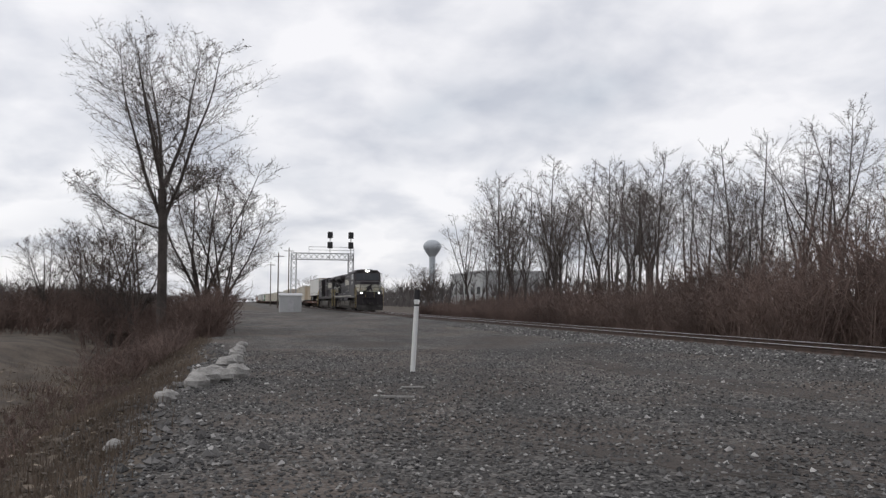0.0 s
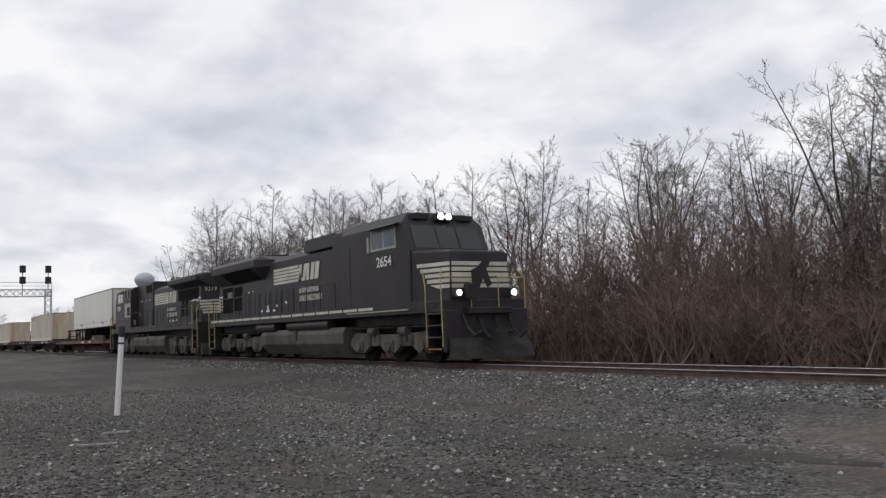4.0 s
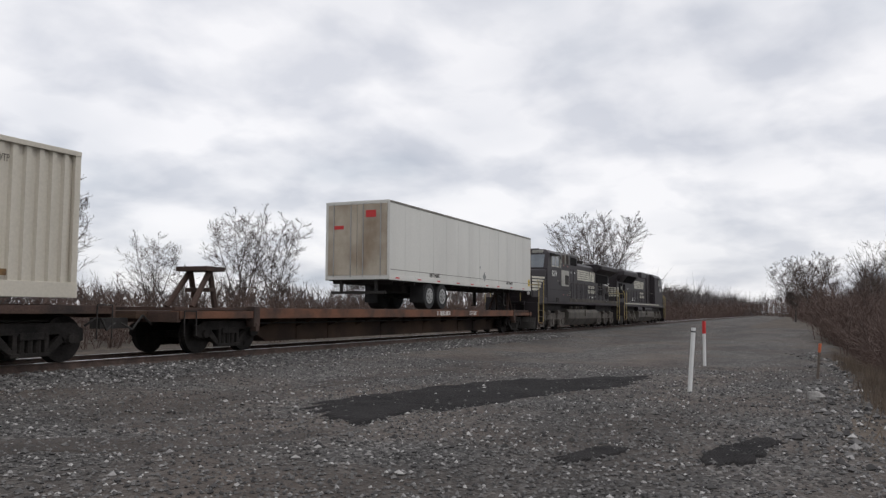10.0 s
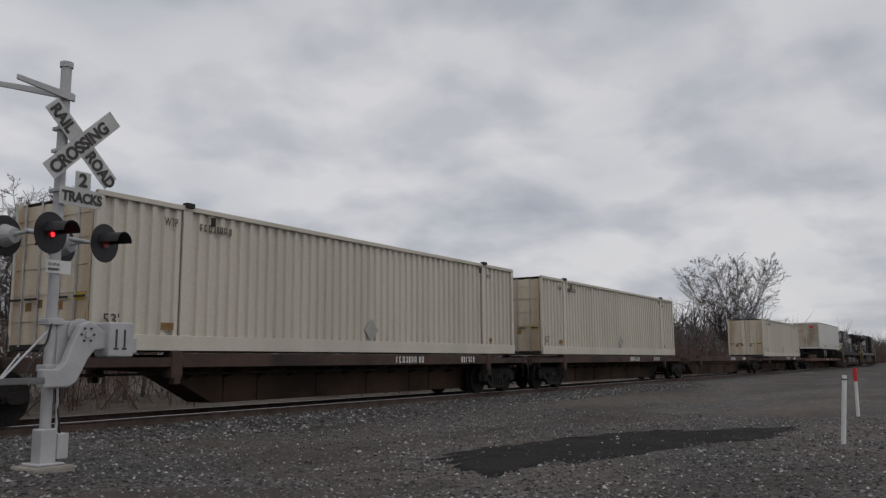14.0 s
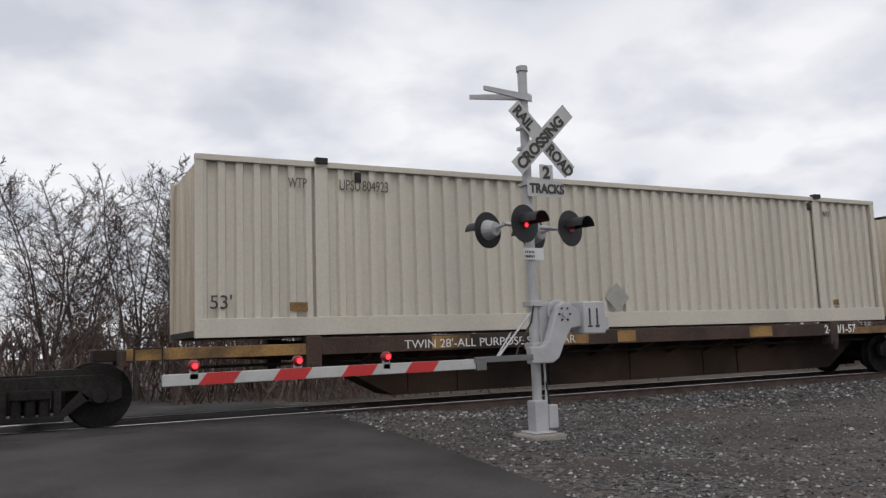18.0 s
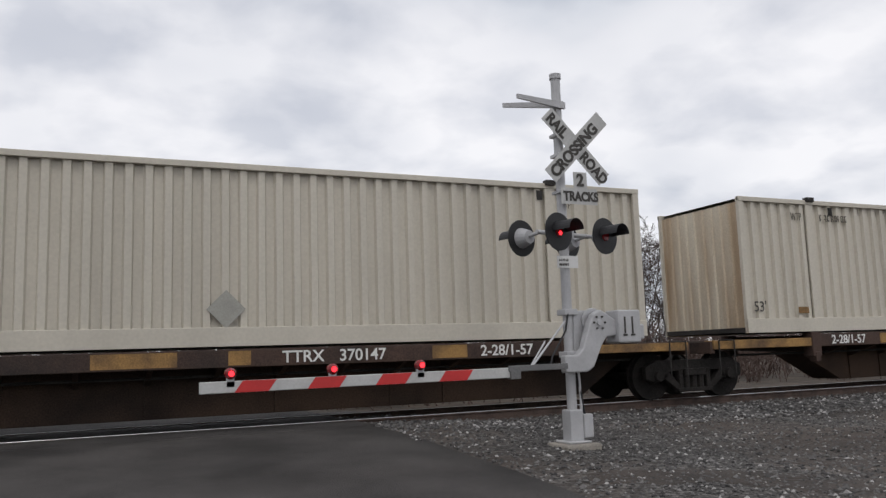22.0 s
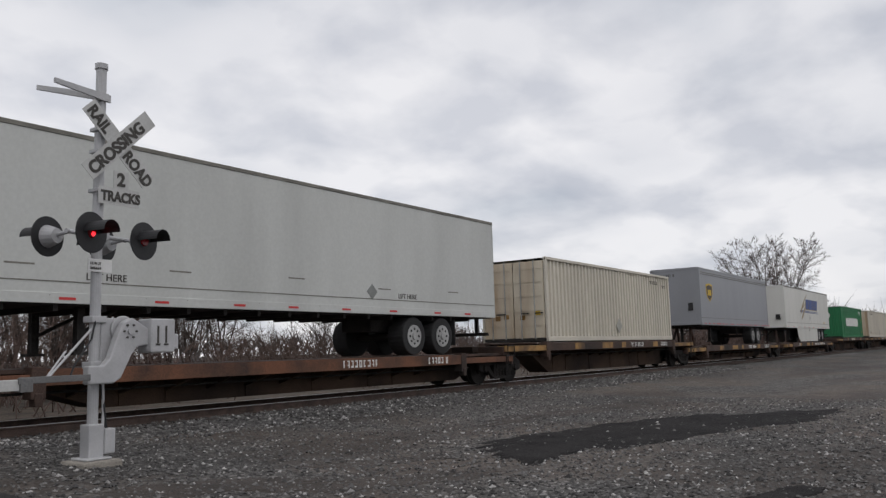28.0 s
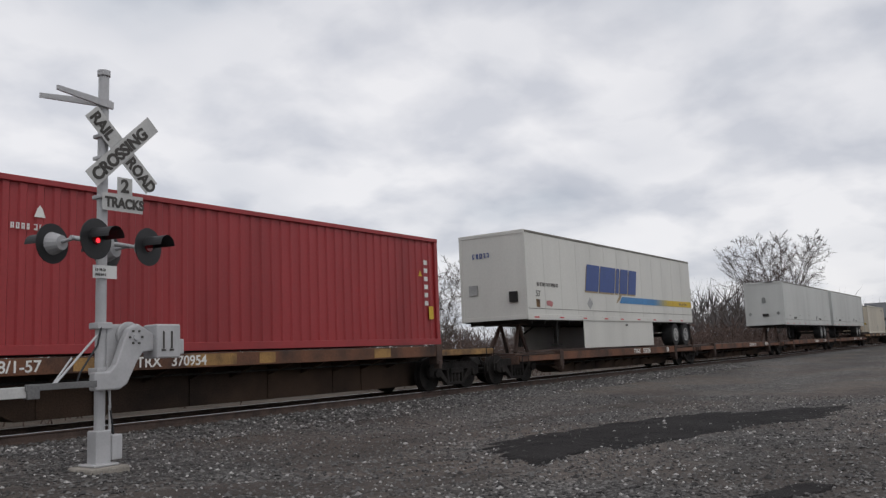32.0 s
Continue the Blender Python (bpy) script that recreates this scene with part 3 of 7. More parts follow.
def timber(seed, height, leaders=1, fork=0.4, flare=0.25, girth=0.011, clear=0.32, reach=0.26, boughs=22, subs=8, fine=0.009, leafy=0.0, twig=None, stout=0.5, low=(), label="slender leafless tree with a clear grey trunk"):
    """A tree with a clear trunk: one stem, or leaders that part at the fork, each set with rising side branches; low: (height, bearing, length) of limbs on the lower trunk."""
    rng = random.Random(seed)
    wood, twigs, leaves = Geo(), Geo(), Geo()
    stems = []

    def stem(p, d, length, r0, r1, steps, wander, up):
        q, dirn = Vector(p), Vector(d).normalized()
        pts = [(q.copy(), dirn.copy(), r0)]
        for i in range(steps):
            dirn = (dirn + Vector((rng.gauss(0, wander), rng.gauss(0, wander), up))).normalized()
            q2 = q + dirn * length / steps
            ra, rb = r0 + (r1 - r0) * i / steps, r0 + (r1 - r0) * (i + 1) / steps
            wood.tube(q, q2, ra, rb, 7 if r0 > 0.12 else 5, caps=False)
            q = q2
            pts.append((q.copy(), dirn.copy(), rb))
        return pts

    r0 = height * girth
    if leaders == 1:
        stems.append((stem((0, 0, -0.2), (rng.gauss(0, 0.03), rng.gauss(0, 0.03), 1), height * 0.97, r0, 0.012, 12, 0.045, 0.03), clear, height * reach))
    else:
        base = stem((0, 0, -0.2), (rng.gauss(0, 0.03), rng.gauss(0, 0.03), 1), height * fork, r0, r0 * 0.8, 5, 0.03, 0.02)
        a0 = rng.uniform(0, 6.28)
        for k in range(leaders):
            a = a0 + k * 6.28 / leaders + rng.gauss(0, 0.25)
            t = flare * rng.uniform(0.6, 1.2)
            root = base[-1 if k % 2 == 0 else -2][0]
            stems.append((stem(root, (t * math.cos(a), t * math.sin(a), 1), (height - root.z) * rng.uniform(0.82, 1.0), r0 * stout, 0.010, 9, 0.07, 0.035), 0.06, height * reach))
        for z, a, ln in low:
            i = min(4, int(z / fork * 5))
            c = base[i][0].lerp(base[i + 1][0], z / fork * 5 - i)
            stems.append((stem(c, (math.cos(radians(a)), math.sin(radians(a)), 0.35), height * ln, r0 * 0.22, 0.010, 8, 0.10, 0.05), 0.2, height * reach * 0.55))
    for pts, low, span in stems:
        n = len(pts) - 1
        for k in range(boughs if leaders == 1 else max(8, boughs * 2 // leaders)):
            f = low + (0.985 - low) * ((k + rng.random()) / (boughs if leaders == 1 else max(8, boughs * 2 // leaders)))
            i = min(n - 1, int(f * n))
            c, dd = pts[i][0].lerp(pts[i + 1][0], f * n - i), pts[i][1]
            a = k * 2.4 + rng.gauss(0, 0.5)
            rise = rng.uniform(0.25, 1.0)
            ln = span * (0.22 + 0.95 * math.sin(math.pi * min(1, 0.25 + 0.75 * (f - low) / (1 - low))) ** 0.8) * rng.uniform(0.6, 1.15)
            spray(wood, twigs, leaves, c, dd * rise + Vector((math.cos(a), math.sin(a), 0)), ln, max(0.009, pts[i][2] * 0.24), rng, fine, leafy, subs)
    k = height / max(v[2] for v in wood.v + twigs.v)
    for gg in (wood, twigs, leaves):
        gg.v = [(v[0] * k, v[1] * k, v[2] * k) for v in gg.v]
    t = thing("tree", label, "tree")
    part("trunk", wood, BARK, t)
    part("crown", twigs, twig or TWIG, t, "bare twigs")
    if leaves.v:
        part("leaves", leaves, BUD, t, "a few withered leaves", kind="stuff")
    return t


SLIM = dict(boughs=28, subs=11, fine=0.0085)
TALL = [timber(11, 10, girth=0.010, reach=0.24, **SLIM), timber(12, 10, leaders=2, fork=0.3, flare=0.16, reach=0.2, girth=0.011, **SLIM),
        timber(13, 10, leaders=4, fork=0.40, flare=0.34, reach=0.2, girth=0.012, **SLIM), timber(14, 10, girth=0.009, reach=0.2, clear=0.42, **SLIM),
        timber(15, 10, leaders=5, fork=0.34, flare=0.40, reach=0.2, girth=0.013, **SLIM), timber(16, 10, leaders=3, fork=0.12, flare=0.24, reach=0.2, girth=0.010, **SLIM),
        timber(17, 10, girth=0.008, reach=0.17, clear=0.45, **SLIM)]
rng = random.Random(3)
rows = [[] for _ in TALL]
SKYLINE = [(18, 13.0), (30, 12.5), (36, 12.5), (43, 14.0), (50, 13.2), (57, 11.9), (66, 10.6), (75, 9.3), (80, 5.0)]


def skyline(x, y):
    """Height that the wood reaches at a place, by its bearing from the crossing."""
    az, r = math.degrees(math.atan2(-x, y)), math.hypot(x, y)
    el = np.interp(az, [q[0] for q in SKYLINE], [q[1] for q in SKYLINE])
    return 1.4 + r * math.tan(radians(el))


# edge of the wood beyond the track, towards the west
x = -99.0
while x < -13:
    y = 27.5 + rng.uniform(0, 4) + (4 if x > -40 else 0)
    rows[rng.randrange(7)].append((x, y, skyline(x, y) / 10 * rng.uniform(0.66, 1.0), rng.uniform(0, 360)))
    for _ in range(rng.choice((1, 1, 2, 2) if x < -45 else (2, 2, 3, 3))):
        xx, yy = x + rng.uniform(-2, 2), y + rng.uniform(3, 16)
        rows[rng.randrange(7)].append((xx, yy, skyline(xx, yy) / 10 * rng.uniform(0.6, 1.02), rng.uniform(0, 360)))
    x += rng.uniform(1.8, 4.0)
rows[1] += [(-17.2, 34.0, 1.36, 20)]
rows[2] += [(-13.7, 34, 1.22, 70), (-19.6, 34, 1.28, 10)]
rows[4] += [(-15.6, 33.5, 1.32, 130)]
for i, kind in enumerate(TALL):
    plant(kind, rows[i], "edge of the bare wood")

THICK = [timber(21, 9.5, leaders=5, fork=0.20, flare=0.28, girth=0.013, reach=0.22, boughs=50, subs=12, fine=0.013, leafy=0.03, twig=TWIG_DARK, stout=0.42, label="brownish leafless tree with dense crown"),
         timber(22, 9.0, leaders=4, fork=0.16, flare=0.24, girth=0.013, reach=0.24, boughs=44, subs=12, fine=0.013, leafy=0.02, twig=TWIG_DARK, stout=0.45, label="brownish leafless tree with several stems")]
plant(THICK[0], [(13, 33, 0.95, 15), (16.5, 35, 1.05, 75), (19.5, 34, 1.0, 300), (22.5, 36, 1.08, 170), (26, 35, 0.95, 220), (29, 41, 1.1, 130), (11, 36, 1.0, 280), (17.5, 37, 1.08, 0), (21, 40, 1.15, 80), (24.5, 38, 1.05, 200), (14, 39, 1.0, 140), (9, 38, 1.1, 30), (6, 41, 1.0, 260), (-6, 40, 1.05, 300)], "trees across the track")
plant(THICK[1], [(-3, 33, 1.0, 200), (0.5, 35, 1.08, 310), (3.5, 32.5, 0.98, 65), (6, 35, 1.1, 20), (8.5, 33, 1.0, 240), (-5.5, 36, 1.05, 100), (28.5, 37, 1.0, 0), (2, 39, 1.05, 120), (25, 43, 1.1, 60), (19, 42, 1.2, 250), (42.5, 40, 0.8, 10), (52, 40, 1.15, 190), (58, 41, 1.12, 90), (33.5, 40, 1.1, 40), (69, 40, 0.85, 150), (74, 41, 0.8, 70)], "trees across the track")
OAK = timber(38, 10.5, leaders=12, fork=0.20, flare=0.50, girth=0.018, reach=0.21, boughs=96, subs=14, fine=0.014, stout=0.28, twig=TWIG_DARK, label="broad leafless tree standing alone")
plant(OAK, [(97, 22.5, 1.36, 0), (118, -1.5, 0.95, 120), (150, 1, 1.0, 10), (75, -9, 0.8, 40), (160, 30, 0.9, 200), (140, 40, 0.8, 60), (190, 26, 0.8, 300), (180, -14, 0.9, 20), (102, -12, 0.9, 250)], "single trees by the line")
BIG = timber(57, 16.6, leaders=6, fork=0.50, flare=0.48, girth=0.0155, reach=0.20, boughs=60, subs=17, fine=0.009, leafy=0.16, stout=0.44, low=((0.38, -95, 0.30), (0.45, 70, 0.16)), label="tall leafless cottonwood with a few withered leaves")
plant(BIG, [(-43.6, -3.6, 1.0, 0)], "trees by the ditch")
SIDE = timber(42, 11.5, leaders=5, fork=0.14, flare=0.40, girth=0.016, reach=0.26, boughs=52, subs=13, fine=0.012, twig=TWIG_DARK, label="leafless tree with leaning stems")
plant(SIDE, [(-46.5, -1.7, 0.95, 50), (-47, -0.7, 0.78, 220), (-46, -5.2, 0.72, 170), (-49, -6.6, 0.65, 20), (-56, -8.5, 0.62, 200), (-52, -10.5, 0.55, 80), (-78, -13, 0.8, 100), (38, -7, 0.5, 0), (46, -5, 0.42, 130), (53, -3.8, 0.42, 250), (58, -8, 0.6, 90), (88, -7, 0.8, 45), (135, -9, 0.9, 180), (-260, 22, 0.9, 20), (-240, 40, 1.0, 90), (-200, 45, 1.0, 190), (-170, 40, 0.9, 300), (-220, 30, 0.9, 30)], "trees by the ditch")


# ---- brush: arching stems and fine twigs in domed clumps ----
def brush(name, spots, height, material, label, seed=1, twigs=90, stems=7, loose=0.55, fine=0.008):
    """height: metres, or a function of the place."""
    rng = random.Random(seed)
    g = Geo()
    for x, y in spots:
        h = (height(x, y) if callable(height) else height) * rng.uniform(0.5, 1.15)
        for _ in range(stems):
            p = Vector((x + rng.gauss(0, 0.12 * h), y + rng.gauss(0, 0.12 * h), 0))
            p.z = ground_z(p.x, p.y) - 0.05
            d = Vector((rng.gauss(0, loose * 0.7), rng.gauss(0, loose * 0.7), 1)).normalized()
            top = rng.uniform(0.6, 1.0) * h
            q1 = p + d * top * 0.4
            d2 = (d + Vector((rng.gauss(0, 0.35), rng.gauss(0, 0.35), rng.gauss(0, 0.1)))).normalized()
            q2 = q1 + d2 * top * 0.35
            g.tube(p, q1, 0.010 + 0.003 * h, 0.009 + 0.002 * h, 3, caps=False).tube(q1, q2, 0.009 + 0.002 * h, 0.006, 3, caps=False)
            for _ in range(twigs // stems):
                f = rng.random()
                c = q1.lerp(q2, f) if rng.random() < 0.75 else p.lerp(q1, f)
                e = (d2 + Vector((rng.gauss(0, 0.75), rng.gauss(0, 0.75), rng.gauss(0, 0.45)))).normalized()
                l1 = min(h, 2.0 + 0.15 * h) * rng.uniform(0.12, 0.32)
                blade(g, c, e, l1, fine, rng)
                blade(g, c + e * l1 * 0.5, (e + Vector((rng.gauss(0, 0.6), rng.gauss(0, 0.6), rng.gauss(0, 0.5)))).normalized(), l1 * 0.7, fine * 0.8, rng)
    ob = new(name, g.mesh(name, material))
    return tagged(ob, label, "brush", kind="stuff")


def wood_edge(x, y):
    """The thicket stands higher towards the crossing, in clumps."""
    az = math.degrees(math.atan2(-x, y))
    return float(np.interp(az, [25, 35, 44, 50, 58, 66, 78], [9.0, 12.4, 13.4, 11.4, 8.0, 5.4, 4.0])) * (0.85 + 0.5 * noise.noise((x * 0.13, y * 0.13, 4.0)))


rng = random.Random(8)
brush("thicket", [(rng.uniform(-47, -36), -0.8 - abs(rng.gauss(0, 1.8))) for _ in range(90)], 3.4, TWIG_BROWN, "brown bare brush round the trees by the ditch", 24, 130, fine=0.009)
brush("thicket", [(x, 22.5 + abs(rng.gauss(0, 1.6)) + (3 if x > -30 else 0)) for x in (rng.uniform(-104, -8) for _ in range(620))], lambda x, y: 0.62 * wood_edge(x, y), TWIG_RED, "reddish-brown bare thicket along the wood", 2, 95, fine=0.013)
brush("thicket", [(x, 25.5 + rng.uniform(0, 9) + (3 if x > -30 else 0)) for x in (rng.uniform(-100, -8) for _ in range(820))], wood_edge, TWIG_RED, "reddish-brown bare thicket inside the wood", 12, 119, fine=0.015)
brush("thicket", [(rng.uniform(-9, 130), rng.uniform(27, 42)) for _ in range(560)], lambda x, y: 7.5 if x < 22 else 5.0, TWIG_BROWN, "brown bare thicket beyond the track", 3, 105, fine=0.013)
brush("thicket", [(x, -2.0 - abs(rng.gauss(0, 1.5))) for x in (rng.uniform(-46, -26) for _ in range(150))], 1.5, TWIG_RED, "reddish bare brush growing in the ditch", 4, 90, fine=0.006)
brush("thicket", [(x, -2.4 - abs(rng.gauss(0, 1.6))) for x in (rng.uniform(-26, -11) for _ in range(110))], 0.6, TWIG_RED, "low bare brush growing in the ditch", 14, 80, fine=0.004)
brush("thicket", [(x, -2.1 - abs(rng.gauss(0, 2.0))) for x in (rng.uniform(11, 62) for _ in range(400))], lambda x, y: float(np.interp(x, [11, 18, 32, 60], [1.2, 1.9, 3.8, 6.0])), TWIG_BROWN, "reddish bare brush growing in the ditch", 5, 150, fine=0.008)
brush("thicket", [(x, rng.uniform(-14, -2) + 0.02 * (x - 60)) for x in (rng.uniform(60, 300) for _ in range(420))], 6.5, TWIG_BROWN, "brown bare thicket along the line", 6, 63, fine=0.030)
brush("thicket", [(rng.uniform(70, 330), rng.uniform(20, 34)) for _ in range(380)], 6.5, TWIG_BROWN, "brown bare thicket along the line", 16, 63, fine=0.030)
brush("thicket", [(x, 0.2 * x + 2 + rng.uniform(-5, 4)) for x in (rng.uniform(-160, -96) for _ in range(260))], 5.0, TWIG_RED, "brown bare thicket behind the siding", 7, 56, fine=0.018)
brush("thicket", [(rng.uniform(-68, -46), rng.uniform(-16, -1)) for _ in range(260)], 4.2, TWIG_BROWN, "brown bare thicket behind the ditch", 17, 110, fine=0.012)


# dead grass in the ditch
def blades(spots, label, seed, hmax=0.45):
    rng = random.Random(seed)
    g = Geo()
    for x, y in spots:
        for _ in range(9):
            px, py = x + rng.gauss(0, 0.14), y + rng.gauss(0, 0.14)
            z = ground_z(px, py) - 0.02
            h, a = rng.uniform(0.4, 1) * hmax, rng.uniform(0, 6.28)
            bx, by = rng.gauss(0, 0.2), rng.gauss(0, 0.2)
            w = 0.008
            g.add([(px - w * math.cos(a), py - w * math.sin(a), z), (px + w * math.cos(a), py + w * math.sin(a), z), (px + bx * h, py + by * h, z + h)], [(0, 1, 2)])
    return tagged(new("dead_grass", g.mesh("dead_grass", STRAW)), label, "grass", kind="stuff")


blades([(rng.uniform(-34, -6), -1.0 - abs(rng.gauss(0, 2.6))) for _ in range(3600)], "brown dead grass on the ditch banks", 1, 0.24)
blades([(rng.uniform(8, 34), -1.0 - abs(rng.gauss(0, 2.0))) for _ in range(2000)], "pale dead grass on the ditch banks", 2)


# distant woods on the horizon
def far_wood(x0, x1, y, h, seed, label, across=False):
    rng = random.Random(seed)
    g = Geo()
    x = x0
    while x < x1:
        hh = h * rng.uniform(0.5, 1.1)
        for _ in range(20):
            px, py = x + rng.gauss(0, 5), y + rng.gauss(0, 8)
            d = Vector((rng.gauss(0, 0.25), rng.gauss(0, 0.25), 1))
            q = Vector((px, py, -1)) + d * hh * rng.uniform(0.4, 0.6)
            g.tube((px, py, -1), q, 0.16, 0.10, 3, caps=False)
            for _ in range(8):
                e = (d + Vector((rng.gauss(0, 0.5), rng.gauss(0, 0.5), rng.gauss(0, 0.2)))).normalized()
                blade(g, q, e, hh * rng.uniform(0.2, 0.55), 0.10, rng)
        x += rng.uniform(5, 9)
    if across:
        g.v = [(b, a, c) for a, b, c in g.v]
    return tagged(new("far_woods", g.mesh("far_woods", FARWOOD)), label, "woods", kind="stuff")


far_wood(120, 900, 48, 14, 1, "bare woods far off beyond the line")
far_wood(150, 900, -26, 14, 2, "bare woods far off along the line")
far_wood(-760, -130, 62, 10, 3, "bare woods far off beyond the line")
far_wood(-760, -90, -60, 9, 4, "bare woods far off behind the ditch")
brush("thicket", [(rng.uniform(290, 380), rng.uniform(-14, 40)) for _ in range(170)], 11.0, TWIG_BROWN, "brown bare thicket closing the line far off", 26, 56, fine=0.06)
far_wood(-70, 70, 430, 16, 6, "bare woods closing the line far off", across=True)
far_wood(-60, 60, -700, 9, 7, "bare woods closing the line far off", across=True)
far_wood(-90, 200, 95, 8, 5, "bare woods far off across the field")


POSTGREY = mat("grimy_aluminium_post", (0.20, 0.19, 0.165), 0.6, 0.2, vary=0.3, scale=2, bump=0.05)
PATCHGREY = mat("repair_patch", (0.25, 0.26, 0.25), 0.6, vary=0.2, bump=0)

# ---- railway equipment shared by the cars ----
MOVERS = []      # (thing, place of its middle at 0 s, turned round)
WHEELS = []      # wheelsets that roll, with the way they face


def wheelset(parent, x, r, y=0.0, z=None):
    g = Geo()
    for s in (-1, 1):
        g.tube((0, s * 0.70, 0), (0, s * 0.83, 0), r, r, 28)
        g.tube((0, s * 0.66, 0), (0, s * 0.70, 0), r + 0.03, r + 0.03, 28)
        g.tube((0, s * 0.83, 0), (0, s * 0.86, 0), r * 0.35, r * 0.3, 12)
        for k in range(6):
            a = k * math.pi / 3
            g.tube((0.62 * r * math.cos(a), s * 0.83, 0.62 * r * math.sin(a)), (0.62 * r * math.cos(a), s * 0.838, 0.62 * r * math.sin(a)), 0.045, 0.045, 6)
    g.tube((0, -0.8, 0), (0, 0.8, 0), 0.085, 0.085, 10)
    w = part("wheelset", g, TRUCKDARK, parent)
    w.matrix_parent_inverse = Matrix.Translation((x, 0, r))
    WHEELS.append(w)
    return w


def freight_truck(parent, x):
    """A three-piece truck with two wheelsets: cast side frames with a spring nest between sloping struts."""
    tr = part("truck", Geo().box(x - 0.2, x + 0.2, -0.92, 0.92, 0.42, 0.74).box(x - 0.14, x + 0.14, -0.92, 0.92, 0.24, 0.34), TRUCKDARK, parent, bevel=0.015)
    for s in (-1, 1):
        y0, y1 = s * 1.0 - 0.06, s * 1.0 + 0.06
        g = Geo().prism([(x - 1.22, 0.66), (x - 1.22, 0.42), (x - 1.05, 0.36), (x - 0.74, 0.40), (x - 0.62, 0.56), (x + 0.62, 0.56), (x + 0.74, 0.40), (x + 1.05, 0.36),
                         (x + 1.22, 0.42), (x + 1.22, 0.66), (x + 0.95, 0.78), (x - 0.95, 0.78)], y0, y1)
        for e in (-1, 1):
            g.prism([(x + e * 0.66, 0.56), (x + e * 0.80, 0.44), (x + e * 0.42, 0.17), (x + e * 0.28, 0.17)], y0, y1)
            g.box(min(x + e * 0.30, x + e * 0.40), max(x + e * 0.30, x + e * 0.40), y0 - 0.01, y1 + 0.01, 0.17, 0.60)
        g.box(x - 0.44, x + 0.44, y0 - 0.02, y1 + 0.02, 0.14, 0.22)
        sf = part("side_frame", g, TRUCKDARK, tr, bevel=0.012)
        for k in (-0.18, 0.0, 0.18):
            part("spring", Geo().tube((x + k, s * 1.0, 0.22), (x + k, s * 1.0, 0.46), 0.075, 0.075, 8), TRUCKDARK, tr)
        part("bolster_end", box(x - 0.27, x + 0.27, s * 1.0 - 0.10, s * 1.0 + 0.10, 0.46, 0.60), TRUCKDARK, tr, bevel=0.015)
        for k in (-0.91, 0.91):
            part("bearing_cap", Geo().tube((x + k, s * 1.04, 0.47), (x + k, s * 1.12, 0.47), 0.12, 0.10, 12), TRUCKDARK, tr)
    for k in (-0.91, 0.91):
        wheelset(tr, x + k, 0.46)
    return tr


def coupler(parent, x, way):
    g = Geo()
    g.box(min(x, x + way * 0.7), max(x, x + way * 0.7), -0.11, 0.11, 0.74, 0.95)
    g.prism([(x + way * 0.7, -0.12), (x + way * 1.0, -0.16), (x + way * 1.02, 0.02), (x + way * 0.86, 0.05), (x + way * 0.9, 0.16), (x + way * 0.7, 0.14)], 0.68, 0.99, axis="z")
    part("coupler", g, UNDER, parent)
    part("air_hose", Geo().path([(x + way * 0.1, -0.35, 0.75), (x + way * 0.35, -0.38, 0.45), (x + way * 0.75, -0.3, 0.30)], 0.03), UNDER, parent)


def code_bars(parent, x, y, z, n, h, material, seed, face=-1, gap=0.35):
    """A run of plain bars in place of a code that is not given."""
    rng = random.Random(seed)
    g = Geo()
    for _ in range(n):
        w = h * rng.uniform(0.42, 0.6)
        t = 0.18 * h
        kind = rng.randrange(3)
        y2 = y + face * 0.006
        if kind != 1:
            g.box(x, x + t, y, y2, z, z + h)
        if kind != 2:
            g.box(x + w - t, x + w, y, y2, z, z + h)
        g.box(x + t if kind != 1 else x, x + w - t, y, y2, z + h - t, z + h).box(x + t if kind != 1 else x, x + w - t, y, y2, z + rng.choice((0.0, 0.42)) * h, z + t + 0.1 * h)
        x += w + h * (gap if rng.random() > 0.15 else gap * 2.2)
    return part("code_marking", g, material, parent, "painted code as plain bars")


def sill_code(car, x, z, word, h=0.19):
    return put_words(word, h, LETTER, car, pose(x, -1.352, z), wide=1.02, bold=0.004)


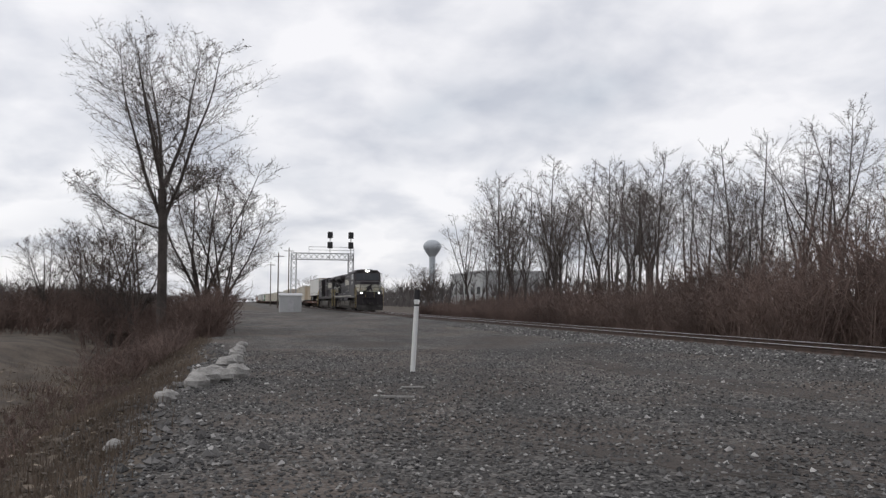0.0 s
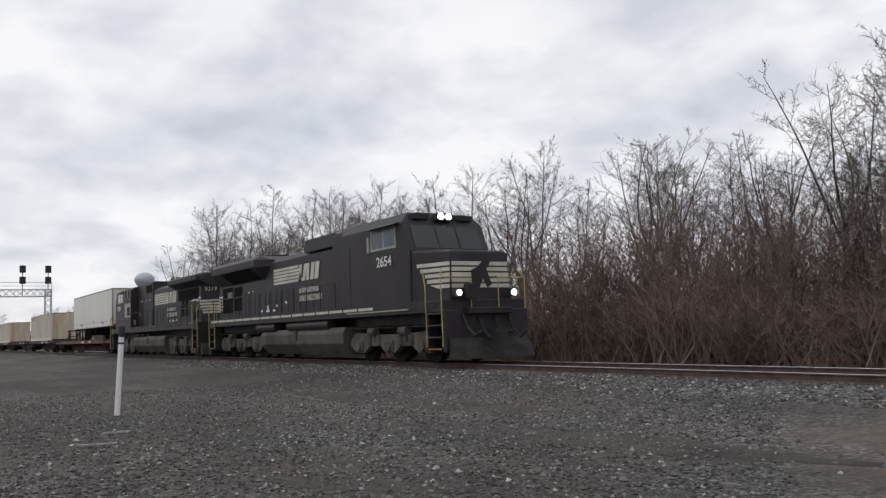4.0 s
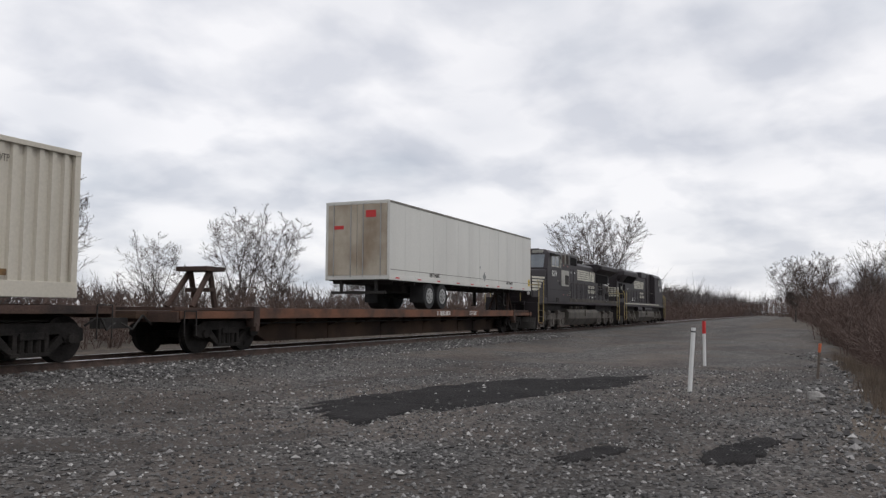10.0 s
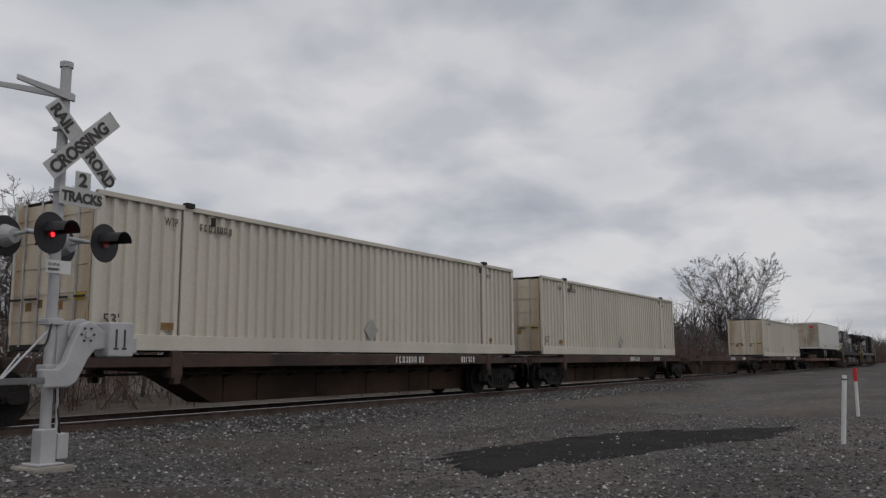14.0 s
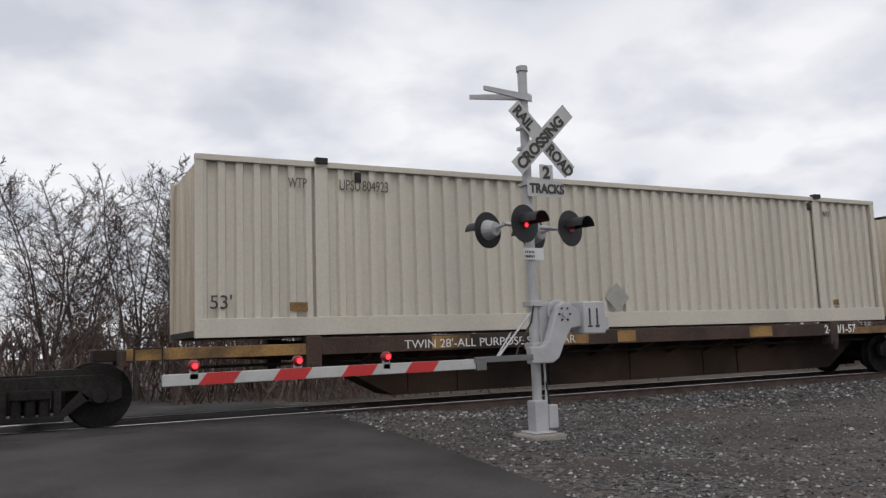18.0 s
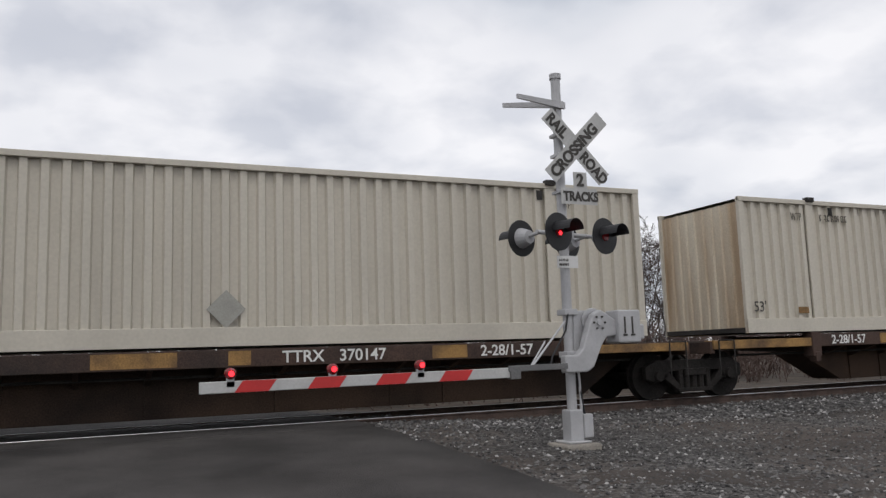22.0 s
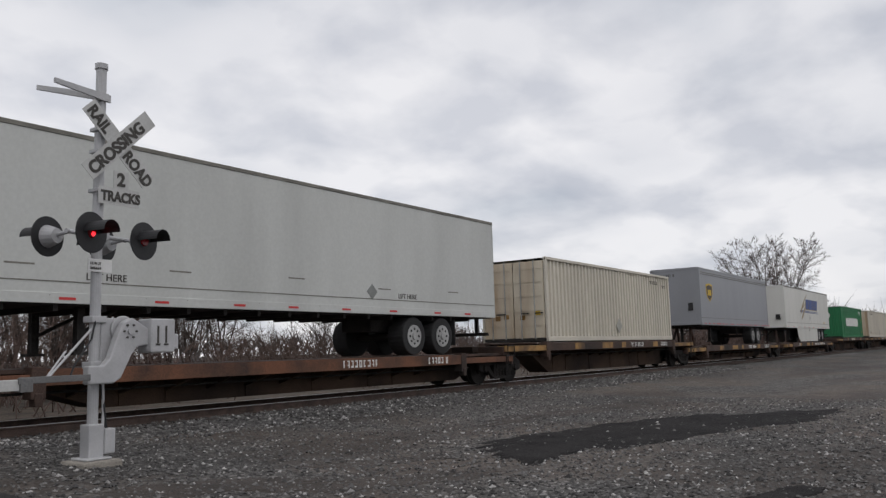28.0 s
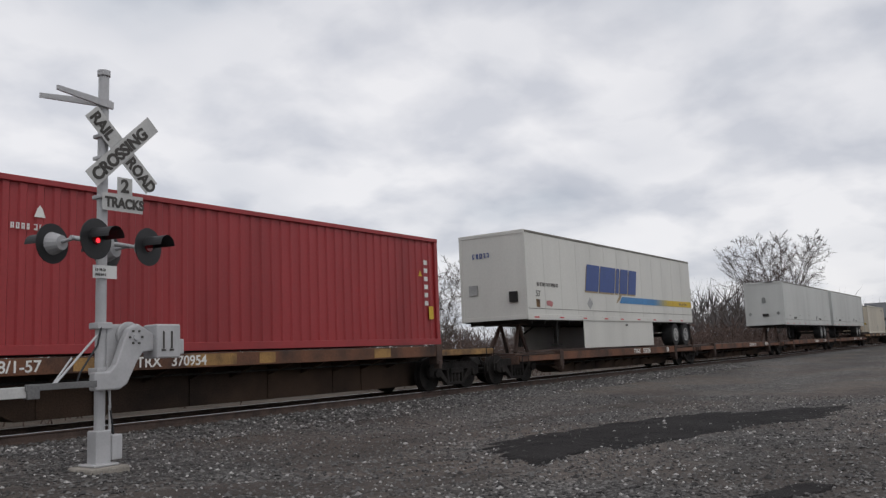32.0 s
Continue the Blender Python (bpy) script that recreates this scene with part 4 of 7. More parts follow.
def spine_unit(length=18.1, deck=0.0, hitch=0, wide_deck=False, seed=0, yellow=True, sill=None, trucks=(), codes=()):
    """A yellow and rust spine-car platform with a deep belly; trucks: where it carries them."""
    rng = random.Random(seed)
    h = length / 2
    deck = deck or (0.94 if wide_deck else 1.24)
    car = thing("flat_car", "rusty intermodal flat car with weathered yellow side sill" if yellow else "dark rusty brown intermodal flat car", "freight car", "flat cars of the train")
    low = deck - 0.30
    part("centre_sill", Geo().prism([(-h - 0.4, low + 0.02), (-h - 0.4, deck - 0.10), (h + 0.4, deck - 0.10), (h + 0.4, low + 0.02), (h - 0.9, low - 0.12), (h - 1.9, 0.17), (-h + 4.6, 0.17), (-h + 3.3, low - 0.10), (-h + 1.6, low)], -0.40, 0.40),
         BELLY, car, "deep rusty centre sill", bevel=0.015)
    for k in range(-5, 6):
        x = k * (h - 3.4) / 5.5
        part("crossbearer", Geo().prism([(-1.28, deck - 0.26), (-0.40, deck - 0.55), (0.40, deck - 0.55), (1.28, deck - 0.26), (1.28, deck - 0.12), (-1.28, deck - 0.12)], x - 0.04, x + 0.04, axis="x"), BELLY, car)
        if abs(k) in (1, 3, 4):
            part("belly_rib", box(x - 0.03, x + 0.03, -0.43, -0.40, 0.19, deck - 0.2), BELLY, car)
    a = h - 2.85
    for s in (-1, 1):
        # the sill runs between the pedestals; beyond them each end has a lower ledge
        part("side_sill", Geo().prism([(s * 1.30, deck - 0.29), (s * 1.34, deck - 0.29), (s * 1.34, deck - 0.02), (s * 1.18, deck - 0.02), (s * 1.18, deck - 0.06), (s * 1.30, deck - 0.06)], -a, a, axis="x"),
             sill or RUST, car, "rusty side sill", bevel=0.008)
        y0, y1 = sorted((s * 1.341, s * 1.347))
        for x0, x1 in ((3.45, 4.30), (-0.05, 0.60), (-1.9, -0.62), (-4.25, -3.3)) if yellow else ():
            part("yellow_panel", box(x0 + rng.uniform(0, 0.2), x1 - rng.uniform(0, 0.2), y0, y1, deck - 0.26, deck - 0.04), CARYELLOW, car, "weathered yellow sill panel")
        for e in (-1, 1):
            x0, x1 = sorted((e * (a + 0.12), e * h))
            part("end_ledge", box(x0, x1, min(s * 1.06, s * 1.34), max(s * 1.06, s * 1.34), deck - 0.28, deck - 0.12 if e > 0 else deck - 0.10), CARYELLOW if yellow else (sill or RUST), car, "weathered end ledge", bevel=0.01)
            part("pedestal", Geo().box(e * a - 0.13, e * a + 0.13, min(s * 1.10, s * 1.37), max(s * 1.10, s * 1.37), deck - 0.50, deck + 0.02).box(e * a - 0.07, e * a + 0.07, min(s * 1.2, s * 1.39), max(s * 1.2, s * 1.39), deck - 0.62, deck - 0.4), RUST, car, "steel pedestal", bevel=0.02)
    if wide_deck:
        part("deck", box(-h, h, -1.18, 1.18, deck - 0.08, deck - 0.012), RUST, car, "rusty deck plates")
    for e in (-1, 1):
        x0, x1 = sorted((e * (h - 2.4), e * h))
        part("end_platform", Geo().box(x0, x1, -1.06, 1.06, deck - 0.16, deck - 0.10).box(e * h - 0.06, e * h + 0.06, -1.30, 1.30, deck - 0.36, deck - 0.12), RUST, car, "rusty end platform", bevel=0.01)
        part("grab_iron", Geo().path([(e * (h - 0.1), -1.38, 0.45), (e * (h - 0.1), -1.38, deck - 0.1), (e * (h - 0.5), -1.38, deck - 0.1), (e * (h - 0.5), -1.38, 0.45)], 0.014), UNDER, car)
        part("air_hose", Geo().path([(e * h, -0.5, 0.7), (e * (h + 0.35), -0.55, 0.92), (e * (h + 0.6), -0.5, 0.6), (e * (h + 0.9), -0.45, 0.75)], 0.025), UNDER, car)
    part("brake_pipe", Geo().path([(-h + 1, -0.75, deck - 0.42), (h - 1, -0.75, deck - 0.42)], 0.025, 5), UNDER, car)
    part("drawbar", box(-h - 1.2, -h - 0.4, -0.16, 0.16, 0.62, 0.86), UNDER, car)
    for x in trucks:
        freight_truck(car, x)
    if codes:
        for word, x in codes:
            sill_code(car, x, deck - 0.24, word)
    else:
        code_bars(car, 1.1, -1.349, deck - 0.24, 9, 0.17, LETTER, seed)
        code_bars(car, 4.5, -1.349, deck - 0.24, 6, 0.17, LETTER, seed + 50)
    if hitch:
        x = hitch * (h - 2.2)
        part("trailer_hitch", Geo().path([(x - 0.75, -0.4, deck), (x, -0.32, deck + 0.95), (x + 0.25, -0.32, deck)], 0.08, 6).path([(x - 0.75, 0.4, deck), (x, 0.32, deck + 0.95), (x + 0.25, 0.32, deck)], 0.08, 6)
             .box(x - 0.35, x + 0.40, -0.5, 0.5, deck + 0.93, deck + 1.05).box(x - 0.1, x + 0.1, -0.4, 0.4, deck + 0.4, deck + 0.5), RUST, car, "raised steel hitch", bevel=0.01)
    return car


def corrugated(x0, x1, z0, z1, y, face, pitch=0.285, deep=0.065):
    """A wall of upright ribs; face: the way it looks along y."""
    g = Geo()
    n = max(1, round((x1 - x0) / pitch))
    w = (x1 - x0) / n
    pts = [(x0, y)]
    for i in range(n):
        a = x0 + i * w
        pts += [(a + 0.36 * w, y), (a + 0.46 * w, y - face * deep), (a + 0.90 * w, y - face * deep), (a + w, y)]
    vs = [(px, py, z0) for px, py in pts] + [(px, py, z1) for px, py in pts]
    k = len(pts)
    g.add(vs, [(i, i + 1, i + 1 + k, i + k) for i in range(k - 1)])
    return g


def corrugated_end(y0, y1, z0, z1, x, face, pitch=0.26, deep=0.04):
    g = corrugated(y0, y1, z0, z1, x, face, pitch, deep)
    g.v = [(b, a, c) for a, b, c in g.v]
    return g


def container(length, material, label, base=1.27, doors=-1, long53=True, end_material=None, height=2.9, seed=0, mark=True, warn=True, flat=False, number=(), deep=0.065):
    """A steel box with ribbed walls, corner posts and, at 53 feet, a second pair of posts inboard."""
    h, w, t = length / 2, 1.295, base + height
    box_ = thing("shipping_container", label, "container", "containers on the train")
    end_material = end_material or material
    for s in (-1, 1):
        if flat:
            part("side_wall", box(-h + 0.08, h - 0.08, s * (w - 0.02) - 0.015, s * (w - 0.02) + 0.015, base + 0.12, t - 0.08), material, box_)
            for k in range(25):
                x = -h + 0.62 + k * 0.62
                if abs(abs(x) - 6.02) > 0.2:
                    part("wall_post", box(x - 0.055, x + 0.055, s * w - 0.012, s * w + 0.012, base + 0.12, t - 0.09), POSTGREY, box_, "grimy wall post")
        else:
            part("side_wall", corrugated(-h + 0.08, h - 0.08, base + (0.30 if long53 else 0.16), t - 0.08, s * (w - 0.012), s, deep=deep), material, box_)
        part("top_rail", box(-h, h, s * w - 0.03, s * w + 0.03, t - 0.10, t), POSTGREY if flat else material, box_, bevel=0.01)
        part("bottom_rail", box(-h, h, s * w - 0.04, s * w + 0.015, base, base + (0.12 if flat else 0.30 if long53 else 0.16)), POSTGREY if flat else material, box_, bevel=0.01)
    rf = corrugated(-h + 0.1, h - 0.1, -w + 0.03, w - 0.03, t - 0.02, 1, 0.6, 0.02)
    rf.v = [(a, c, b) for a, b, c in rf.v]
    part("roof", rf, material, box_)
    part("floor", box(-h, h, -w + 0.05, w - 0.05, base + 0.02, base + 0.12), UNDER, box_)
    for e in (-1, 1):
        for s in (-1, 1):
            x0, x1 = sorted((e * h, e * (h - 0.14)))
            part("corner_post", box(x0, x1, s * w - 0.07 if s > 0 else s * w - 0.02, s * w + 0.02 if s > 0 else s * w + 0.07, base, t), material, box_, bevel=0.012)
            if long53:
                px = e * 6.02
                part("lifting_post", box(px - 0.11, px + 0.11, s * w - 0.02, s * w + 0.035, base, t), material, box_, bevel=0.012)
                part("corner_casting", box(px - 0.10, px + 0.10, s * w - 0.09, s * w + 0.045, t - 0.04, t + 0.055), UNDER, box_)
        if e == doors:
            x = e * (h - 0.02)
            for s in (-1, 1):
                y0, y1 = sorted((s * 0.02, s * (w - 0.10)))
                leaf = part("door", box(x - 0.03, x + 0.03, y0, y1, base + 0.12, t - 0.12), end_material, box_, bevel=0.01)
                for yy in (0.32, 0.85):
                    part("locking_bar", Geo().tube((x + e * 0.07, s * yy, base + 0.08), (x + e * 0.07, s * yy, t - 0.08), 0.022), ALU, leaf, "steel locking bar")
                    part("handle", box(min(x + e * 0.07, x + e * 0.11), max(x + e * 0.07, x + e * 0.11), s * yy - 0.02, s * yy + s * 0.34 + 0.02, base + 0.95, base + 0.99), UNDER, leaf)
                for zz in (0.55, 1.05, 1.55, 2.05, 2.5):
                    part("door_rib", box(min(x, x + e * 0.045), max(x, x + e * 0.045), y0 + 0.05, y1 - 0.05, base + zz, base + zz + 0.12), end_material, leaf)
            part("decal", box(x + e * 0.03 - 0.004, x + e * 0.03 + 0.004, -1.05, -0.8, base + 0.9, base + 1.12), BRIGHTYEL, box_, "yellow warning decal")
            for yy, zz in ((0.55, 0.75), (-0.45, 0.75), (0.2, 0.8)):
                part("decal", box(x + e * 0.03 - 0.004, x + e * 0.03 + 0.004, yy, yy + 0.2, base + zz, base + zz + 0.16), CARYELLOW, box_, "small worn yellow label")
        else:
            part("end_wall", corrugated_end(-w + 0.06, w - 0.06, base + 0.12, t - 0.1, e * (h - 0.04), e), end_material, box_)
    if mark:
        y = -w - 0.004
        if number:
            put_words(number[0], 0.19, DARKFADED, box_, pose(-5.70, y - 0.003, t - 0.46), wide=0.62)
            put_words(number[1], 0.19, DARKFADED, box_, pose(-5.28, y - 0.003, t - 0.46), wide=0.62)
        else:
            code_bars(box_, -5.7 if long53 else h - 2.4, y, t - 0.46, 8, 0.15, DARKFADED, seed, gap=0.2)
        code_bars(box_, h - 0.9 if not long53 else -7.0, y, t - 0.58, 3, 0.14, FADED, seed + 9) if not long53 else put_words("WTP", 0.17, DARKFADED, box_, pose(-6.58, y - 0.003, t - 0.46), wide=0.62)
        if long53:
            put_words("53'", 0.22, DARKMARK, box_, pose(-h + 0.22, y - 0.003, base + 0.45))
            part("placard", box(-6.58, -6.28, y, y - 0.006, base + 0.40, base + 0.54), CARYELLOW, box_, "small orange placard")
    if warn:
        c = (0.06, base + 0.58)
        if long53:
            put_words("WTP", 0.14, DARKFADED, box_, pose(6.22, -w - 0.007, t - 0.46), wide=0.62)
            part("vent_cover", box(-5.42, -5.30, -w - 0.012, -w - 0.002, t - 0.32, t - 0.14), UNDER, box_, "small dark vent")
            part("vent_cover", box(5.74, 5.86, -w - 0.012, -w - 0.002, t - 0.32, t - 0.14), UNDER, box_, "small dark vent")
            part("placard", box(6.36, 6.52, -w - 0.012, -w - 0.004, base + 0.38, base + 0.50), CARYELLOW, box_, "small orange placard")
        part("diamond_mark", Geo().prism([(c[0] - 0.3, c[1]), (c[0], c[1] - 0.3), (c[0] + 0.3, c[1]), (c[0], c[1] + 0.3)], -w - 0.012, -w - 0.004), GREYPANEL, box_, "faded grey diamond mark")
    return box_


def road_wheel(parent, x, s, z, r=0.50):
    g = Geo()
    g.tube((x, s * 0.72, z), (x, s * 1.24, z), r, r, 24)
    t = part("tyre", g, TYRE, parent, bevel=0.03)
    part("rim", Geo().tube((x, s * 1.20, z), (x, s * 1.25, z), r * 0.56, r * 0.60, 20).tube((x, s * 1.2, z), (x, s * 1.29, z), 0.12, 0.10, 12), ALU, t, "aluminium rim")
    for k in range(8):
        a = k * math.pi / 4
        part("hand_hole", Geo().tube((x + 0.19 * math.cos(a), s * 1.245, z + 0.19 * math.sin(a)), (x + 0.19 * math.cos(a), s * 1.256, z + 0.19 * math.sin(a)), 0.035, 0.035, 8), TYRE, t)


def trailer(length, material, label, rear=1, deck=0.94, height=2.96, panel=1.22, skirt=(), rise=1.08, seed=0, axles=(3.3, 4.5), front_material=None, joints=True):
    """A van trailer riding on its tyres and a hitch; rear: the end with doors and wheels."""
    h, w = length / 2, 1.29
    z0 = deck + rise
    z1 = z0 + height
    van = thing("van_trailer", label, "trailer", "trailers on the train")
    body = Geo()
    body.prism([(-w, z0 + 0.12), (w, z0 + 0.12), (w, z1 - 0.05), (w - 0.05, z1), (-w + 0.05, z1), (-w, z1 - 0.05)], -h, h, axis="x")
    b = part("body", body, material, van)
    n = round(length / panel)
    for i in range(1, n if joints else 0):
        x = -h + i * length / n
        for s in (-1, 1):
            part("panel_joint", box(x - 0.022, x + 0.022, s * (w + 0.001) - 0.003, s * (w + 0.001) + 0.003, z0 + 0.14, z1 - 0.12), material, b)
    for s in (-1, 1):
        part("bottom_rail", box(-h, h, s * w - 0.02, s * w + 0.02, z0 - 0.02, z0 + 0.16), material, van, "pale bottom rail", bevel=0.006)
        part("top_rail", box(-h, h, s * w - 0.015, s * w + 0.015, z1 - 0.10, z1 - 0.02), POSTGREY if material is not GREYVAN else GREYVAN, van, "dull grey top rail", bevel=0.006)
        rr = random.Random(31 + seed)
        gap = 0.62 if material is GREYVAN else 1.75
        for k in range(int(length / gap)):
            x = -h + 0.6 + k * gap + rr.uniform(-0.2, 0.2)
            part("reflector", Geo().box(x, x + 0.30, s * (w + 0.021), s * (w + 0.026), z0 + 0.04, z0 + 0.085), SIGNRED, van, "red reflective tape")
        part("rub_line", box(-h + 0.05, h - 0.05, s * (w + 0.002) - 0.004, s * (w + 0.002) + 0.004, z0 + 0.34, z0 + 0.36), POSTGREY, van, "thin grey seam along the side")
        for k in range(int(length / 0.305)):
            part("rivet", box(-h + 0.2 + k * 0.305, -h + 0.212 + k * 0.305, s * (w + 0.021), s * (w + 0.024), z0 + 0.11, z0 + 0.122), POSTGREY, van) if s < 0 and k % 3 == 0 else None
    part("floor", box(-h + 0.1, h - 0.1, -1.2, 1.2, z0 - 0.04, z0 + 0.1), UNDER, van)
    for k in range(int(length / 0.9)):
        x = -h + 0.4 + k * 0.9
        part("floor_beam", box(x - 0.04, x + 0.04, -1.2, 1.2, z0 - 0.14, z0 - 0.04), UNDER, van)
    bogie = part("axle_frame", Geo().box(*sorted((rear * (h - axles[0] + 0.9), rear * (h - axles[1] - 0.9))), -0.5, 0.5, z0 - 0.42, z0 - 0.12), UNDER, van)
    for k in axles:
        for s in (-1, 1):
            road_wheel(van, rear * (h - k), s, deck + 0.51)
        part("axle", Geo().tube((rear * (h - k), -0.8, deck + 0.51), (rear * (h - k), 0.8, deck + 0.51), 0.08), UNDER, van)
    for s in (-1, 1):
        part("mud_flap", box(*sorted((rear * (h - axles[0] + 0.62), rear * (h - axles[0] + 0.59))), s * 0.98 - 0.28, s * 0.98 + 0.28, deck + 0.25, z0 - 0.1), TYRE, van)
        x = -rear * (h - 2.9)
        part("landing_leg", Geo().box(x - 0.07, x + 0.07, s * 0.75 - 0.07, s * 0.75 + 0.07, deck + 0.25, z0).box(x - 0.16, x + 0.16, s * 0.75 - 0.14, s * 0.75 + 0.14, deck + 0.2, deck + 0.25).tube((x, s * 0.75, deck + 0.55), (x + rear * 0.9, s * 0.5, z0 - 0.05), 0.035), UNDER, van)
    x = rear * (h - 0.12)
    part("bumper", Geo().box(x - 0.05, x + 0.05, -1.1, 1.1, deck + 0.52, deck + 0.62).box(x - 0.05, x + 0.05, -0.75, -0.65, deck + 0.6, z0).box(x - 0.05, x + 0.05, 0.65, 0.75, deck + 0.6, z0), UNDER, van, bevel=0.01)
    hx = -rear * (h - 0.95)
    part("hitch_stand", Geo().path([(hx - 0.55, -0.5, deck), (hx, -0.35, z0 - 0.12), (hx + 0.45, -0.4, deck)], 0.07, 6).path([(hx - 0.55, 0.5, deck), (hx, 0.35, z0 - 0.12), (hx + 0.45, 0.4, deck)], 0.07, 6)
         .box(hx - 0.4, hx + 0.4, -0.55, 0.55, z0 - 0.14, z0 - 0.05), RUST, van, "steel hitch stand")
    # end frames
    for e in (-1, 1):
        g = Geo()
        x0, x1 = sorted((e * h, e * (h + 0.02)))
        for s in (-1, 1):
            y0, y1 = sorted((s * (w + 0.012), s * (w - 0.09)))
            g.box(x0, x1, y0, y1, z0, z1 - 0.01)
        g.box(x0, x1, -w + 0.09, w - 0.09, z1 - 0.12, z1 - 0.01).box(x0, x1, -w + 0.09, w - 0.09, z0, z0 + 0.14)
        fr = part("end_frame", g, material if e == rear else (front_material or material), van, bevel=0.006)
        if e == rear:
            for s in (-1, 1):
                y0, y1 = sorted((s * 0.015, s * (w - 0.10)))
                leaf = part("door", box(x0 - 0.01, x1 + 0.0, y0, y1, z0 + 0.15, z1 - 0.13), front_material or material, van, "trailer rear door")
                for yy in (0.25, 0.95):
                    part("locking_bar", Geo().tube((e * (h + 0.05), s * yy, z0 + 0.1), (e * (h + 0.05), s * yy, z1 - 0.1), 0.018), ALU, leaf)
    if skirt:
        s0, s1, lean = skirt
        edge = [(s1, z0), (s1, deck + 0.06), (s0 + lean * 1.0, deck + 0.06), (s0 + lean * 0.55, deck + 0.22), (s0 + lean * 0.25, deck + 0.5), (s0, z0)] if lean else [(s1, z0), (s1, deck + 0.06), (s0, deck + 0.06), (s0, z0)]
        for s in (-1, 1):
            part("side_skirt", Geo().prism(edge, s * (w - 0.03) - 0.012, s * (w - 0.03) + 0.012), WHITE, van, "white aerodynamic side skirt", bevel=0.008)
            part("skirt_plate", box((s0 + s1) / 2 + 0.4, (s0 + s1) / 2 + 0.6, s * w - 0.02, s * w - 0.012 if s > 0 else s * w - 0.006, z0 - 0.2, z0 - 0.14), UNDER, van, "small dark plate")
    return van


def ride(ob, middle, turned=False):
    MOVERS.append((ob, middle, turned))
    return ob


# ---- locomotives ----
def loco_truck(parent, x, plate=False):
    """A three-axle engine truck; plate: side frames of deep plates with square axle guards and rubber springs."""
    g = Geo().box(x - 2.4, x + 2.4, -0.9, 0.9, 0.55, 0.85)
    for s in (-1, 1):
        y0, y1 = s * 1.12 - 0.09, s * 1.12 + 0.09
        if plate:
            g.prism([(x - 2.85, 1.02), (x - 2.85, 0.72), (x - 2.5, 0.60), (x + 2.5, 0.60), (x + 2.85, 0.72), (x + 2.85, 1.02), (x + 1.5, 1.08), (x + 0.9, 0.98), (x - 0.9, 0.98), (x - 1.5, 1.08)], y0, y1)
        else:
            g.prism([(x - 2.75, 0.72), (x - 2.75, 0.52), (x - 2.35, 0.30), (x - 1.75, 0.30), (x - 1.35, 0.52), (x - 0.65, 0.52), (x - 0.30, 0.30), (x + 0.30, 0.30), (x + 0.65, 0.52),
                     (x + 1.35, 0.52), (x + 1.75, 0.30), (x + 2.35, 0.30), (x + 2.75, 0.52), (x + 2.75, 0.72), (x + 2.4, 0.98), (x + 0.9, 0.90), (x - 0.9, 0.90), (x - 2.4, 0.98)], y0, y1)
    tr = part("truck", g, TRUCK, parent, "grimy cast truck frame", bevel=0.02)
    for k in (-2.05, 0, 2.05):
        for s in (-1, 1):
            if plate:
                part("axle_guard", Geo().prism([(x + k - 0.36, 0.62), (x + k + 0.36, 0.62), (x + k + 0.42, 0.20), (x + k - 0.42, 0.20)], s * 1.20 - 0.05, s * 1.20 + 0.05), TRUCK, tr, bevel=0.015)
                part("journal_box", Geo().tube((x + k, s * 1.25, 0.47), (x + k, s * 1.28, 0.47), 0.17, 0.17, 18), UNDER, tr, "dark bearing ring")
                part("bearing_cap", Geo().tube((x + k, s * 1.26, 0.47), (x + k, s * 1.295, 0.47), 0.145, 0.14, 18), TRUCK, tr)
                for e in (-1, 1):
                    for j in range(4):
                        part("rubber_spring", Geo().tube((x + k + e * 0.56, s * 1.16, 0.34 + 0.075 * j), (x + k + e * 0.56, s * 1.16, 0.385 + 0.075 * j), 0.13, 0.13, 10), TRUCK, tr)
            else:
                part("axle_guard", box(x + k - 0.24, x + k + 0.24, s * 1.22 - 0.05, s * 1.22 + 0.05, 0.36, 0.72), TRUCK, tr, bevel=0.02)
                part("journal_box", Geo().tube((x + k, s * 1.26, 0.53), (x + k, s * 1.34, 0.53), 0.19, 0.17, 14), TRUCK, tr)
        wheelset(tr, x + k, 0.53)
    for s in (-1, 1):
        for k in (-1.0, 1.0):
            part("brake_cylinder", Geo().tube((x + k - 0.22, s * 1.26, 1.0), (x + k + 0.22, s * 1.26, 1.0), 0.13, 0.13, 12).tube((x + k, s * 1.26, 0.98), (x + k + 0.1, s * 1.24, 0.66), 0.045), TRUCK, tr)
        part("sand_pipe", Geo().path([(x - 2.6, s * 1.28, 1.12), (x + 2.6, s * 1.28, 1.12)], 0.018, 5), UNDER, tr)
        if not plate:
            for k in (-1.35, -0.7, 0.7, 1.35):
                part("spring", Geo().tube((x + k, s * 1.2, 0.56), (x + k, s * 1.2, 0.88), 0.12, 0.12, 10), TRUCK, tr)
    return tr


